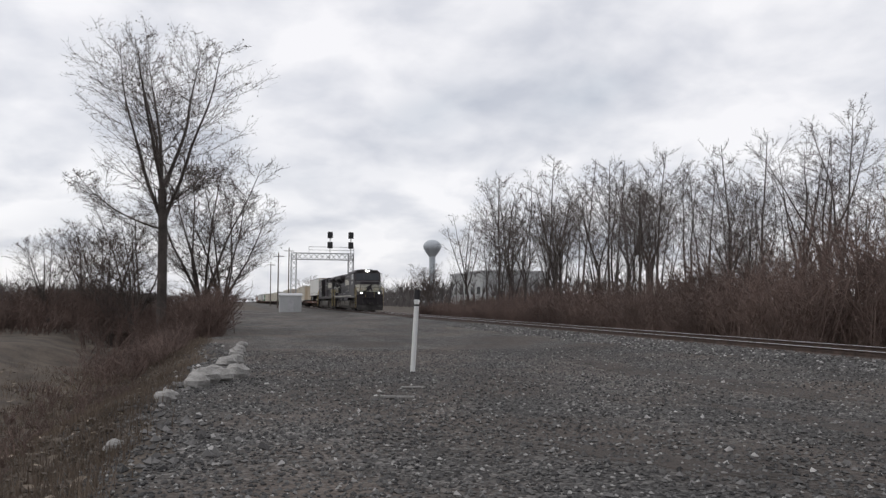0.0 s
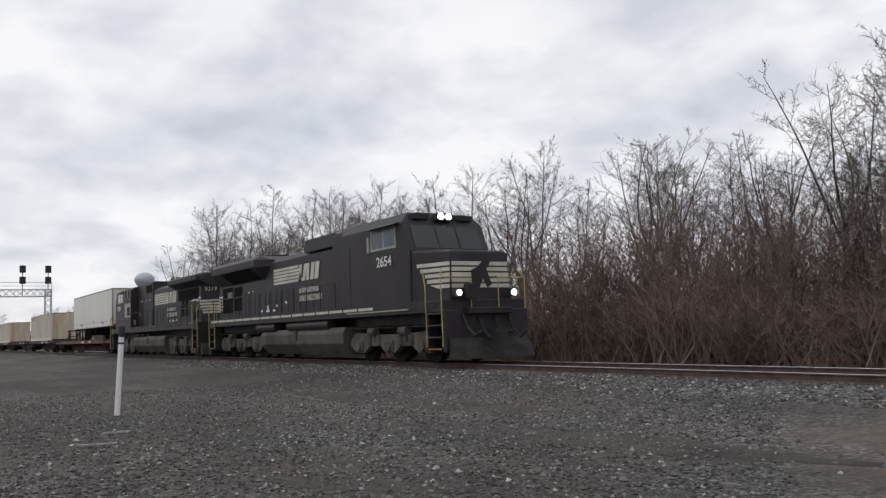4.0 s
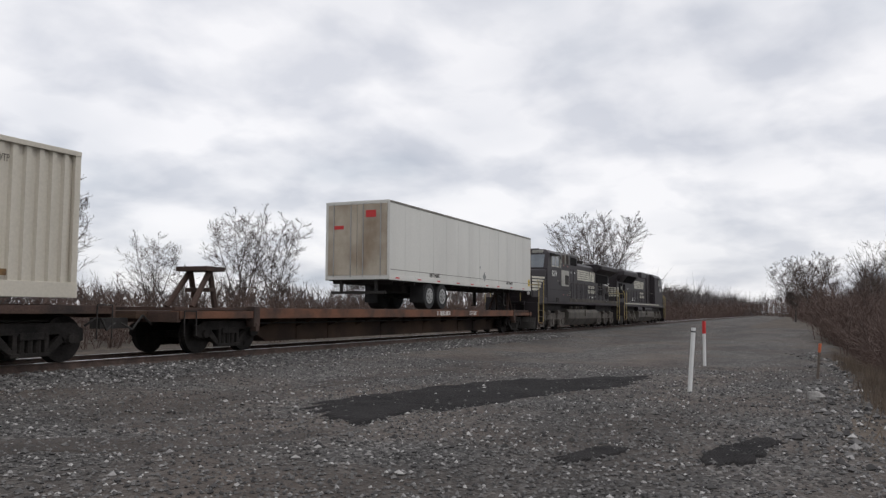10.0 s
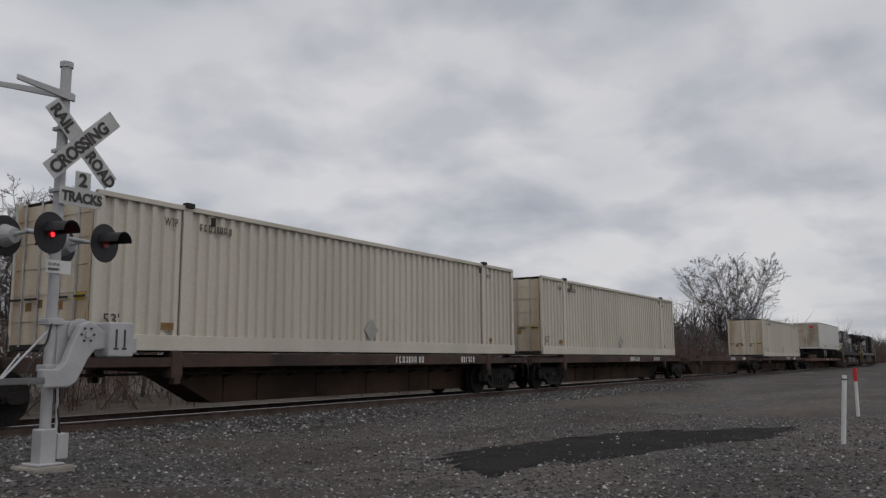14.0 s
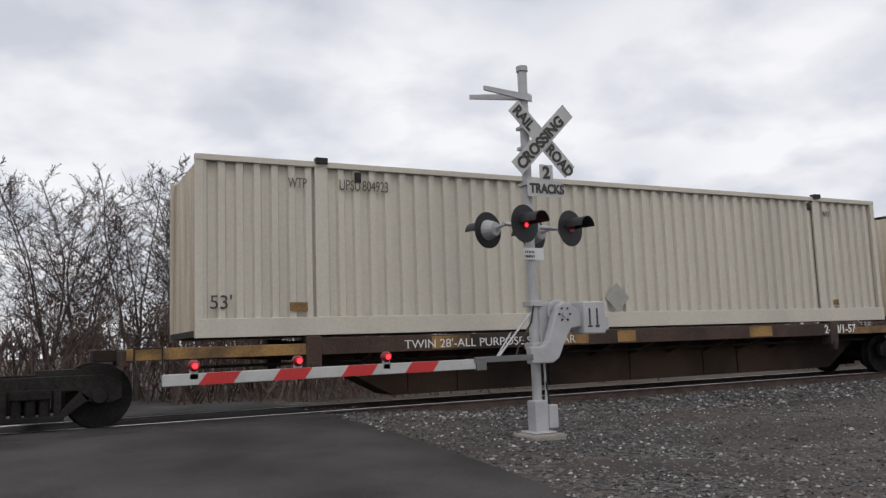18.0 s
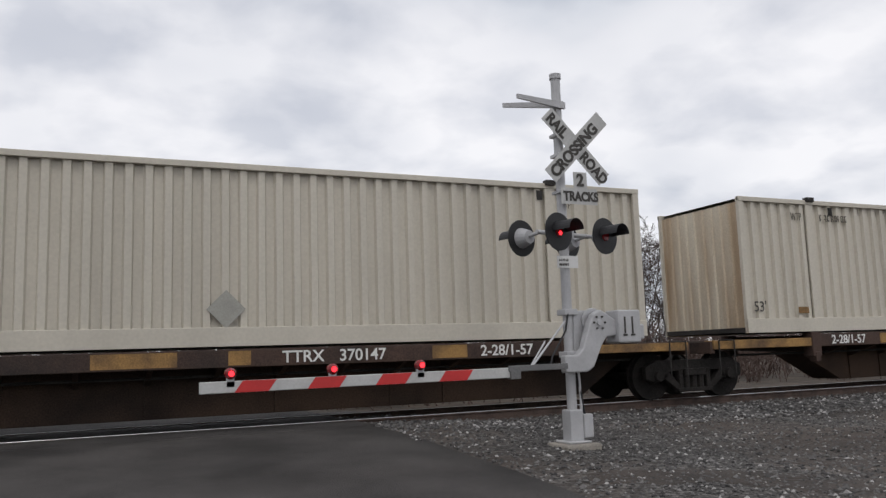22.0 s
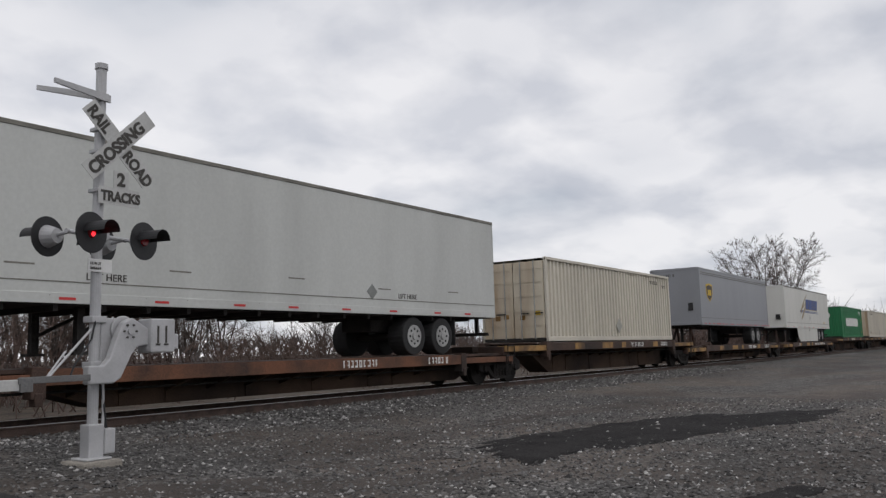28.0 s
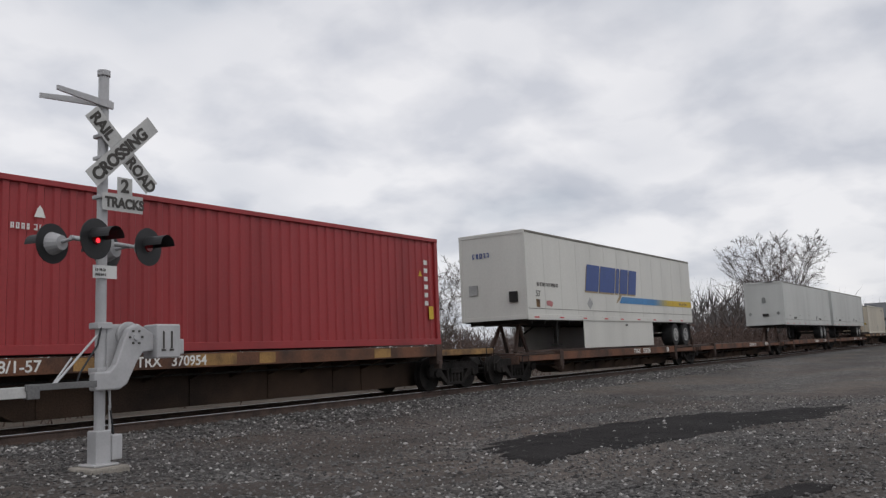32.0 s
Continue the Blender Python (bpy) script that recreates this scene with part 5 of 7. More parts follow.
def locomotive(name_label, modern, number_bars=False):
    """A six-axle road engine, cab towards +x, 22.3 m long."""
    eng = thing("diesel_locomotive", name_label, "locomotive", "locomotives of the train")
    # frame and walkway
    part("frame", Geo().prism([(-10.55, 1.50), (10.55, 1.50), (10.55, 1.84), (-10.55, 1.84)], -1.5, 1.5), BLACK, eng, "black frame and walkway", bevel=0.02)
    for s in (-1, 1):
        part("walkway_edge", box(-10.4, 10.3 if modern else 4.1, s * 1.5 - 0.015, s * 1.5 + 0.025, 1.66, 1.86), BLACK if modern else SILLDUST, eng)
        if modern:
            for k in range(15):
                x = -10.2 + k * 1.12
                part("edge_stripe", box(x, x + 1.0, s * 1.526 - 0.003, s * 1.526 + 0.003, 1.70, 1.79), STRIPE, eng, "pale sill stripe")
        else:
            for x, w in ((-9.6, 0.5), (-6.2, 0.22), (-1.9, 0.3), (2.6, 0.18)):
                part("worn_stripe", box(x, x + w, s * 1.526 - 0.003, s * 1.526 + 0.003, 1.78, 1.805), GREYPANEL, eng, "worn pale sill stripe")
    # fuel tank and air tanks
    tank = part("fuel_tank", Geo().prism([(-1.32, 1.20), (-1.45, 1.0), (-1.42, 0.62), (-1.1, 0.22), (1.1, 0.22), (1.42, 0.62), (1.45, 1.0), (1.32, 1.20)], -3.75, 4.1, axis="x"), DUSTY, eng, "dusty fuel tank", bevel=0.03)
    part("filler_box", box(-0.1, 0.1, -1.50, -1.44, 0.78, 1.16), DUSTY, tank)
    part("filler_box", box(-0.1, 0.1, 1.44, 1.50, 0.78, 1.16), DUSTY, tank)
    for s in (-1, 1):
        if modern:
            for xa, xb in ((-4.3, -2.2), (-0.9, 2.9)):
                part("air_tank", Geo().tube((xa, s * 1.28, 1.33), (xb, s * 1.28, 1.33), 0.20, 0.20, 14), BLACK, eng, bevel=0.02)
        else:
            for x in (0.2, 1.3, 1.8, 3.0):
                part("valve", Geo().tube((x, s * 1.3, 1.32), (x + 0.24, s * 1.3, 1.32), 0.08, 0.08, 8), DUSTY, eng)
    loco_truck(eng, 7.0, not modern)
    loco_truck(eng, -6.9, not modern)
    part("underframe", Geo().box(-9.9, 9.9, -0.5, 0.5, 0.95, 1.5).box(-9.6, -4.4, -1.1, 1.1, 1.18, 1.5).box(4.6, 9.6, -1.1, 1.1, 1.18, 1.5), UNDER, eng)
    # long hood
    hw = 0.95
    if modern:
        low = [(-hw, 1.84), (hw, 1.84), (hw, 4.12), (hw - 0.28, 4.36), (-hw + 0.28, 4.36), (-hw, 4.12)]
        hood = part("hood", Geo().prism(low, -10.62, 4.9, axis="x"), BLACK, eng, "black hood with doors", bevel=0.02)
        flare = [(-hw, 3.46), (hw, 3.46), (1.48, 4.02), (1.5, 4.34), (1.22, 4.52), (-1.22, 4.52), (-1.5, 4.34), (-1.48, 4.02)]
        k = len(flare)
        g = Geo().add([(-3.7, max(-hw, min(hw, a)), min(b, 4.30)) for a, b in flare] + [(-4.3, a, b) for a, b in flare] + [(-10.30, a, b) for a, b in flare] + [(-10.66, a * 0.72, b - 0.06) for a, b in flare],
                      [tuple(range(k)), tuple(range(4 * k - 1, 3 * k - 1, -1))] + [(j * k + i, j * k + k + i, j * k + k + (i + 1) % k, j * k + (i + 1) % k) for j in range(3) for i in range(k)])
        rd = part("radiator_section", g, BLACK, eng, "flared radiator section", bevel=0.03)
        for s in (-1, 1):
            part("radiator_screen", Geo().add([(-8.45, s * 1.0, 3.50), (-4.6, s * 1.0, 3.50), (-4.95, s * 1.487, 4.00), (-8.9, s * 1.487, 4.00)], [(0, 1, 2, 3)]), LOUVRE, rd, "dark radiator screen")
        for x in (-8.9, -6.9, -5.2):
            part("roof_fan", Geo().tube((x, 0, 4.52), (x, 0, 4.60), 0.75, 0.75, 20), UNDER, rd)
        # open equipment bays near the end of the hood: flat black panels painted as their inner shade
        for s in (-1, 1):
            for xa, xb, za, zb in ((-10.05, -8.62, 2.15, 3.38), (-8.40, -7.35, 2.2, 3.34)):
                bay = part("bay_shade_panel", box(xa, xb, min(s * 0.968, s * 0.976), max(s * 0.968, s * 0.976), za, zb), LOUVRE, hood, "flat dark panel painted as the shade in an open bay")
                for q in range(6 if xa < -9 else 0):
                    part("bay_bar", box(-9.36 + q * 0.125, -9.30 + q * 0.125, min(s * 0.976, s * 0.986), max(s * 0.976, s * 0.986), 2.86, 3.16), GREYPANEL if q else BLACK, bay, "pale grille bar")
                part("bay_pipe", Geo().path([(xa + 0.1, s * 0.99, za + 0.1), (xa + 0.12, s * 0.99, zb - 0.5), (xb - 0.2, s * 0.99, zb - 0.55)], 0.035, 6), UNDER, bay)
            for x, z, w, h in ((-9.45, 3.72, 0.18, 0.09), (-7.95, 2.58, 0.20, 0.12), (-4.15, 2.08, 0.16, 0.22), (-3.1, 2.2, 0.14, 0.10), (-2.1, 2.3, 0.15, 0.10), (-5.9, 3.0, 0.10, 0.06), (-6.5, 2.96, 0.2, 0.07)):
                part("stencil", box(x, x + w, min(s * 0.968, s * 0.974), max(s * 0.968, s * 0.974), z, z + h), SIGNWHITE, hood, "small white stencil")
        part("air_intake", box(0.05, 2.6, -hw - 0.06, hw + 0.06, 4.2, 4.72), BLACK, eng, bevel=0.04)
        part("exhaust", box(-2.9, -2.3, -0.45, 0.45, 4.3, 4.40), UNDER, eng, bevel=0.02)
        part("high_hood", box(2.6, 4.9, -1.05, 1.05, 1.86, 4.62), BLACK, eng, bevel=0.05)
    else:
        hood = part("hood", Geo().prism([(-hw, 1.84), (hw, 1.84), (hw, 4.10), (hw - 0.22, 4.28), (-hw + 0.22, 4.28), (-hw, 4.10)], -9.45, 0.4, axis="x"), BLACK, eng, "black hood with doors", bevel=0.02)
        part("hood_end", Geo().prism([(-9.45, -hw), (-9.45, hw), (-10.30, 0.22), (-10.30, -0.22)], 1.84, 4.10, axis="z"), BLACK, hood, "hood end with slanted corners")
        for zz in (4.18, 4.00):
            part("rear_headlight", Geo().tube((-10.36, 0, zz), (-10.46, 0, zz), 0.085, 0.085, 12), SIGNWHITE, hood, "unlit rear headlight")
        part("headlight_box", box(-10.41, -10.30, -0.12, 0.12, 3.55, 4.30), UNDER, hood, "dark headlight box")
        part("high_hood", Geo().prism([(-1.02, 1.84), (1.02, 1.84), (1.02, 4.64), (0.9, 4.70), (-0.9, 4.70), (-1.02, 4.64)], 0.36, 4.25, axis="x"), BLACK, eng, bevel=0.02)
        wing = [(-0.94, 3.78), (0.94, 3.78), (1.47, 4.06), (1.5, 4.32), (1.15, 4.46), (-1.15, 4.46), (-1.5, 4.32), (-1.47, 4.06)]
        k = len(wing)
        g = Geo().add([(-4.6, a * 0.96, 3.80 + (b - 3.78) * 0.9) for a, b in wing] + [(-4.85, a, b) for a, b in wing] + [(-10.25, a, b) for a, b in wing] + [(-10.40, a * 0.86, b - 0.05) for a, b in wing],
                      [tuple(range(k)), tuple(range(4 * k - 1, 3 * k - 1, -1))] + [(j * k + i, j * k + k + i, j * k + k + (i + 1) % k, j * k + (i + 1) % k) for j in range(3) for i in range(k)])
        rd = part("radiator_section", g, BLACK, eng, "overhanging radiator section", bevel=0.03)
        for s in (-1, 1):
            part("radiator_screen", box(-9.0, -5.2, s * 0.955 - 0.02, s * 0.955 + 0.02, 3.12, 3.74), LOUVRE, rd, "dark radiator screen")
        part("exhaust", Geo().tube((-3.72, 0, 4.24), (-3.72, 0, 4.56), 0.34, 0.40, 16).tube((-3.72, 0, 4.56), (-3.72, 0, 4.62), 0.42, 0.42, 16), UNDER, eng, bevel=0.02)
    # hood doors, louvres, small labels
    for s in (-1, 1):
        for k in range(17):
            x = -9.9 + k * 0.62 + (0 if k < 9 else 0.05)
            if (modern or x > -9.4) and x < (2.3 if modern else 0.0):
                d = part("hood_door", box(x, x + 0.57, s * (hw + 0.001), s * (hw + 0.016), 1.95, 3.0), BLACK, hood)
                part("latch", box(x + 0.50, x + 0.54, s * (hw + 0.016), s * (hw + 0.03), 2.4, 2.5), UNDER, d)
        for x in (-7.15, -6.4) if not modern else ():
            for z in (2.25, 2.72):
                part("louvre", box(x, x + 0.55, s * (hw + 0.017), s * (hw + 0.024), z, z + 0.40), LOUVRE, hood, "black louvre")
        if not modern:
            part("louvre", box(0.55, 2.05, s * 1.021, s * 1.03, 4.0, 4.5), LOUVRE, eng, "black louvre")
            for x in (2.9, 3.35, 1.9, 1.0):
                part("warning_label", box(x, x + 0.14, s * 1.036, s * 1.041, 3.50, 3.58), SIGNWHITE, eng, "small white warning label")
            for k in range(5):
                x = 0.7 + k * 0.7
                d = part("cabinet_door", box(x, x + 0.64, s * 1.021, s * 1.034, 1.95, 3.75), BLACK, eng)
            bw = part("brake_wheel", Geo().tube((-8.3, s * 1.0, 2.72), (-8.3, s * 1.06, 2.72), 0.05, 0.05, 8), DUSTY, hood, "hand brake wheel")
            part("rim", Geo().path([(-8.3 + 0.26 * math.cos(q * 0.524), s * 1.07, 2.72 + 0.26 * math.sin(q * 0.524)) for q in range(13)], 0.022, 5), DUSTY, bw)
            for q in range(4):
                part("spoke", Geo().tube((-8.3, s * 1.06, 2.72), (-8.3 + 0.26 * math.cos(q * 1.571 + 0.4), s * 1.07, 2.72 + 0.26 * math.sin(q * 1.571 + 0.4)), 0.014, 0.014, 5), DUSTY, bw)
            for xx, zz, ww in ((-8.55, 3.02, 0.22), (-8.25, 3.02, 0.22), (-7.9, 3.0, 0.12), (-9.02, 3.1, 0.14), (-9.40, 3.1, 0.30)):
                part("stencil", box(xx, xx + ww, s * (hw + 0.017), s * (hw + 0.022), zz, zz + 0.11), SIGNWHITE, hood, "small white stencil")
            part("louvre", box(-9.1, -8.75, s * (hw + 0.017), s * (hw + 0.024), 2.05, 2.5), LOUVRE, hood, "black louvre")
            part("louvre", box(-8.55, -8.1, s * (hw + 0.017), s * (hw + 0.024), 2.0, 2.42), LOUVRE, hood, "black louvre")
            part("grab_rail", Geo().path([(4.0, s * 1.1, 2.95), (2.6, s * 1.12, 2.95)], 0.018, 5), BLACK, eng)
            sp = part("step_plate", box(3.30, 3.85, s * 1.34, s * 1.40, 1.98, 2.34), UNDER, eng, "perforated step plate")
            for q in range(15):
                part("hole", Geo().tube((3.37 + (q % 5) * 0.10, s * 1.395, 2.05 + (q // 5) * 0.11), (3.37 + (q % 5) * 0.10, s * 1.406, 2.05 + (q // 5) * 0.11), 0.026, 0.026, 6), GREYPANEL, sp)
            for xx in (4.55, 5.45):
                part("warning_label", box(xx, xx + 0.18, s * 1.532, s * 1.538, 3.74, 3.80), REDLABEL, eng, "small red and white label")
                part("warning_label", box(xx + 0.1, xx + 0.26, s * 1.532, s * 1.538, 2.02, 2.07), REDLABEL, eng, "small red label")
            for q in range(3):
                part("louvre", box(6.28, 6.48, s * 1.526, s * 1.536, 2.62 + q * 0.06, 2.65 + q * 0.06), LOUVRE, eng, "black louvre")
            code_bars(eng, 6.75, s * 1.53, 2.82, 5, 0.055, GREYPANEL, 400 + s, face=s)
            part("yellow_placard", box(3.55, 3.75, s * 1.021, s * 1.04, 2.6, 2.85), BRIGHTYEL, eng, "yellow placard")
        for x, z, w in ((-3.5, 2.02, 0.25), (-4.3, 2.02, 0.42), (-4.9, 2.04, 0.2), (-6.3, 3.6, 0.35), (-9.0, 3.0, 0.35)):
            part("stencil", box(x, x + w, s * (hw + 0.017), s * (hw + 0.022), z, z + 0.09), SIGNWHITE, hood, "small white stencil")
        # brand panel: pale stripes and plain blocks
        x1 = 0.15 if not modern else -0.35
        x0 = x1 - (3.0 if modern else 2.9)
        yy0, yy1 = sorted((s * (hw + 0.017), s * (hw + 0.024)))
        for k in range(5):
            z = 3.14 + k * 0.14
            cut = 0.10 * k if modern else 0
            for j in range(5):
                xa, xb = x0 + (x1 - cut - x0) * j / 5, x0 + (x1 - cut - x0) * (j + 1) / 5 - (0.012 if j < 4 else 0)
                part("brand_stripe", box(xa, xb, yy0, yy1, z, z + 0.105), STRIPE, hood, "pale stripe of the emblem")
        # slanting emblem strokes and plain wordmark blocks; w is the way that they run on from the stripes
        w, xs = (1, x1 - 0.35) if modern else (-1, x0 - 0.02)
        for a, b, top in ((0.0, 0.24, 0.10), (0.36, 0.62, 0.22), (0.74, 0.98, 0.10), (1.12, 1.42, 0.16), (1.50, 1.86, 0.16)):
            part("brand_block", Geo().prism([(xs + w * a, 3.14), (xs + w * b, 3.14), (xs + w * (b + top), 3.80), (xs + w * (a + top), 3.80)], yy0, yy1), STRIPE, hood, "pale emblem block")
        for row, z in enumerate((2.66, 2.32)):
            for k in range(7 if row == 0 else 8):
                x = xs + w * (0.02 + k * 0.27)
                xa, xb = min(x, x + w * 0.20), max(x, x + w * 0.20)
                sl = 0.05 * w
                g = Geo().prism([(xa, z), (xa + 0.07, z), (xa + 0.07 + sl, z + 0.23), (xa + sl, z + 0.23)], yy0, yy1)
                g.prism([(xb - 0.07, z), (xb, z), (xb + sl, z + 0.23), (xb - 0.07 + sl, z + 0.23)], yy0, yy1)
                bar = z + (0.0, 0.09, 0.17)[(k * 2 + row) % 3]
                g.box(xa + 0.07 + sl * 0.5, xb - 0.07 + sl * 0.5, yy0, yy1, bar, bar + 0.06)
                part("brand_block", g, STRIPE, hood, "pale wordmark block")
    # rear end of the hood
    for k in range(5):
        z = 2.30 + k * 0.155
        if modern:
            part("rear_stripe", Geo().box(-10.65, -10.625, -hw + 0.04, hw - 0.04, z, z + 0.10), STRIPE, hood, "pale end stripe")
        else:
            part("rear_stripe", Geo().box(-10.312, -10.303, -0.22, 0.22, z, z + 0.10), STRIPE, hood, "pale end stripe")
        for s in (-1, 1):
            yy0, yy1 = sorted((s * (hw + 0.017), s * (hw + 0.023)))
            if modern:
                part("rear_stripe", Geo().prism([(-10.62, z), (-10.17 + 0.07 * k, z), (-10.12 + 0.07 * k, z + 0.10), (-10.62, z + 0.10)], yy0, yy1), STRIPE, hood, "pale end stripe")
                continue
            if k > 1:
                part("rear_stripe", Geo().prism([(-9.45, z), (-9.55 + 0.07 * k, z), (-9.5 + 0.07 * k, z + 0.10), (-9.45, z + 0.10)], yy0, yy1), STRIPE, hood, "pale end stripe")
            p0, p1, out = Vector((-9.45, s * hw)), Vector((-10.30, s * 0.22)), Vector((-0.652, s * 0.759))
            p0 = p0.lerp(p1, max(0, 0.10 - 0.06 * k))
            part("rear_stripe", Geo().prism([tuple(p0 + out * 0.004), tuple(p1 + out * 0.004), tuple(p1 + out * 0.012), tuple(p0 + out * 0.012)], z, z + 0.10, axis="z"), STRIPE, hood, "pale end stripe")
    # horn on the roof
    hx = -1.2 if modern else -1.85
    g = Geo().tube((hx, 0, 4.25), (hx, 0, 4.66), 0.05).box(hx - 0.05, hx + 0.05, -0.36, 0.36, 4.62, 4.67)
    for yy, w, ln in ((-0.32, 1, 0.42), (-0.16, -1, 0.34), (0.0, 1, 0.26), (0.16, -1, 0.40), (0.32, 1, 0.34)):
        zz = 4.70 + 0.10 * (0.32 - abs(yy))
        g.tube((hx, yy, 4.65), (hx, yy, zz), 0.03).tube((hx - w * 0.06, yy, zz), (hx + w * ln * 0.7, yy, zz), 0.03, 0.045, 10).tube((hx + w * ln * 0.7, yy, zz), (hx + w * ln, yy, zz), 0.045, 0.10, 12)
    part("horn", g, UNDER, eng)
    # cab
    cw = 1.52
    zt = 4.58 if not modern else 4.70
    ring = [(-cw, 1.6), (cw, 1.6), (cw, 3.45), (cw, 4.36), (1.18, zt), (-1.18, zt), (-cw, 4.36), (-cw, 3.45)]
    front = {1.6: 8.9, 3.45: 8.9, 4.36: 8.5, zt: 8.28}
    cab = part("cab", Geo().add([(4.25, y, z) for y, z in ring] + [(front[z], y, z) for y, z in ring],
                                [(0, 1, 2, 3, 4, 5, 6, 7), (8, 9, 10, 15), (15, 10, 11, 14), (14, 11, 12, 13)] + [(i, i + 8, (i + 1) % 8 + 8, (i + 1) % 8) for i in range(8)]), BLACK, eng, "black cab", bevel=0.04)
    nose = part("nose", Geo().add([(8.9, -1.5, 1.6), (8.9, 1.5, 1.6), (8.9, 1.5, 3.42), (8.9, -1.5, 3.42), (10.45, -1.15, 1.6), (10.45, 1.15, 1.6), (10.38, 1.05, 3.32), (10.38, -1.05, 3.32)],
                                   [(0, 3, 2, 1), (4, 5, 6, 7), (0, 1, 5, 4), (2, 3, 7, 6), (0, 4, 7, 3), (1, 2, 6, 5)]), BLACK, eng, "black nose", bevel=0.08)
    part("nose_door", box(10.36, 10.425, 0.35, 0.95, 1.75, 2.15), BLACK, nose, bevel=0.01)
    for k in range(5):
        z = 2.20 + k * 0.165
        xa = 10.45 - 0.07 * (z - 1.6) / 1.72
        ya = 1.15 - 0.1 * (z - 1.6) / 1.62
        part("nose_stripe", box(xa - 0.01, xa + 0.02, -ya + 0.06, ya - 0.06, z, z + 0.115), STRIPE, nose, "pale nose stripe")
        for s in (-1, 1):
            # stripe along the slanting cheek
            a, b = Vector((xa, s * ya, z)), Vector((9.25 + 0.06 * (4 - k) * -1 - 0.1, s * (1.15 + 0.35 * (xa - 9.2) / 1.55), z))
            up = Vector((0, 0, 0.11))
            o = Vector((0.004, s * 0.014, 0))
            part("nose_stripe", Geo().add([a + o, b + o, b + o + up, a + o + up], [(0, 1, 2, 3)]), STRIPE, nose, "pale nose stripe")
    part("emblem_block", Geo().prism([(-0.34, 2.30), (-0.1, 2.18), (0.05, 2.5), (0.22, 2.2), (0.36, 2.3), (0.18, 2.75), (0.34, 2.98), (0.1, 3.02), (-0.16, 2.8), (-0.36, 2.72)], 10.45, 10.485, axis="x"), BLACK, nose, "black emblem over the stripes")
    # windows
    for s in (-1, 1):
        y0, y1 = sorted((s * (cw - 0.01), s * (cw + 0.012)))
        fr = part("window_frame", Geo().box(6.45, 8.1, y0, y1, 3.60, 3.67).box(6.45, 8.1, y0, y1, 4.25, 4.31).box(6.45, 6.54, y0, y1, 3.67, 4.25).box(7.27, 7.34, y0, y1, 3.67, 4.25).box(8.03, 8.1, y0, y1, 3.67, 4.25), GREYPANEL, cab, "grey window frame")
        for xa, xb in ((6.54, 7.27), (7.34, 8.03)):
            part("pane", box(xa, xb, min(s * cw, s * (cw + 0.006)), max(s * cw, s * (cw + 0.006)), 3.67, 4.25), SKYGLASS, fr, "pane with sky reflection painted grey")
        part("awning", Geo().add([(6.3, s * cw, 4.36), (8.3, s * cw, 4.36), (8.2, s * (cw + 0.28), 4.27), (6.4, s * (cw + 0.28), 4.27), (6.3, s * cw, 4.38), (8.3, s * cw, 4.38), (8.2, s * (cw + 0.28), 4.29), (6.4, s * (cw + 0.28), 4.29)],
                                 [(0, 1, 2, 3), (7, 6, 5, 4), (0, 4, 5, 1), (1, 5, 6, 2), (2, 6, 7, 3), (3, 7, 4, 0)]), BLACK, cab)
        part("mirror", box(6.28, 6.42, y0 if s > 0 else y0 - 0.05, y1 + 0.05 if s > 0 else y1, 3.58, 4.1), GREYPANEL, cab, bevel=0.01)
        if not modern:
            pn = part("side_panel", box(4.32, 6.02, y0, y1, 2.56, 3.50), GREYPANEL, cab, "grey primer panel", bevel=0.01)
            part("vent", box(4.45, 5.2, min(s * (cw + 0.012), s * (cw + 0.03)), max(s * (cw + 0.012), s * (cw + 0.03)), 2.66, 3.22), UNDER, pn, "dark vent opening")
            for xa in (4.35, 5.25):
                v = part("upper_vent", box(xa, xa + 0.75, y0, y1, 3.92, 4.42), RUST, cab, "vent with rusty slats")
                for j in range(2):
                    part("vent_post", box(xa - 0.03 + j * 0.74, xa + 0.04 + j * 0.74, y0 - 0.01, y1 + 0.01, 3.88, 4.46), GREYPANEL, v)
            part("step_box", box(6.6, 7.1, y0 - 0.01, y1 + 0.01, 1.62, 1.85), UNDER, cab)
        else:
            part("cab_door", box(4.35, 4.95, y0, y1, 1.9, 3.9), BLACK, cab, bevel=0.01)
        if modern:
            part("cab_stripe", box(4.6, 8.7, y0, y1, 1.62, 1.66), GREYPANEL, cab)
        else:
            part("skirt_seam", box(4.4, 8.6, y0, y1, 2.30, 2.32), UNDER, cab)
        m = pose(6.86, -cw - 0.03, 3.07) if s < 0 else pose(8.10, cw + 0.03, 3.07, 0, 0, 180)
        put_words("9219" if not modern else "2654", 0.32, LETTER, cab, m, bold=0.005, wide=1.1, name="number")
        m = pose(-10.16, -0.38, 3.50, 0, 0, -40.7) if s < 0 else pose(-9.64, 0.83, 3.50, 0, 0, 220.7)
        if not modern:
            put_words("9219", 0.25, LETTER, hood, m, bold=0.003, wide=1.12, name="number")
    # the older engine's panes carry the sky's reflection as a grey base colour
    for ya, yb in ((-1.28, -0.42), (-0.36, 0.36), (0.42, 1.28)):
        part("windscreen", Geo().add([(8.885, ya, 3.52), (8.885, yb, 3.52), (8.56, yb, 4.26), (8.56, ya, 4.26)], [(0, 1, 2, 3)]), GLASS if modern else SKYGLASS, cab, "glossy windscreen pane")
    part("roof_box", Geo().box(5.0, 6.2, -0.6, 0.6, zt, zt + 0.10).box(6.9, 8.0, -0.7, 0.7, zt, zt + 0.07), BLACK, cab, bevel=0.02)
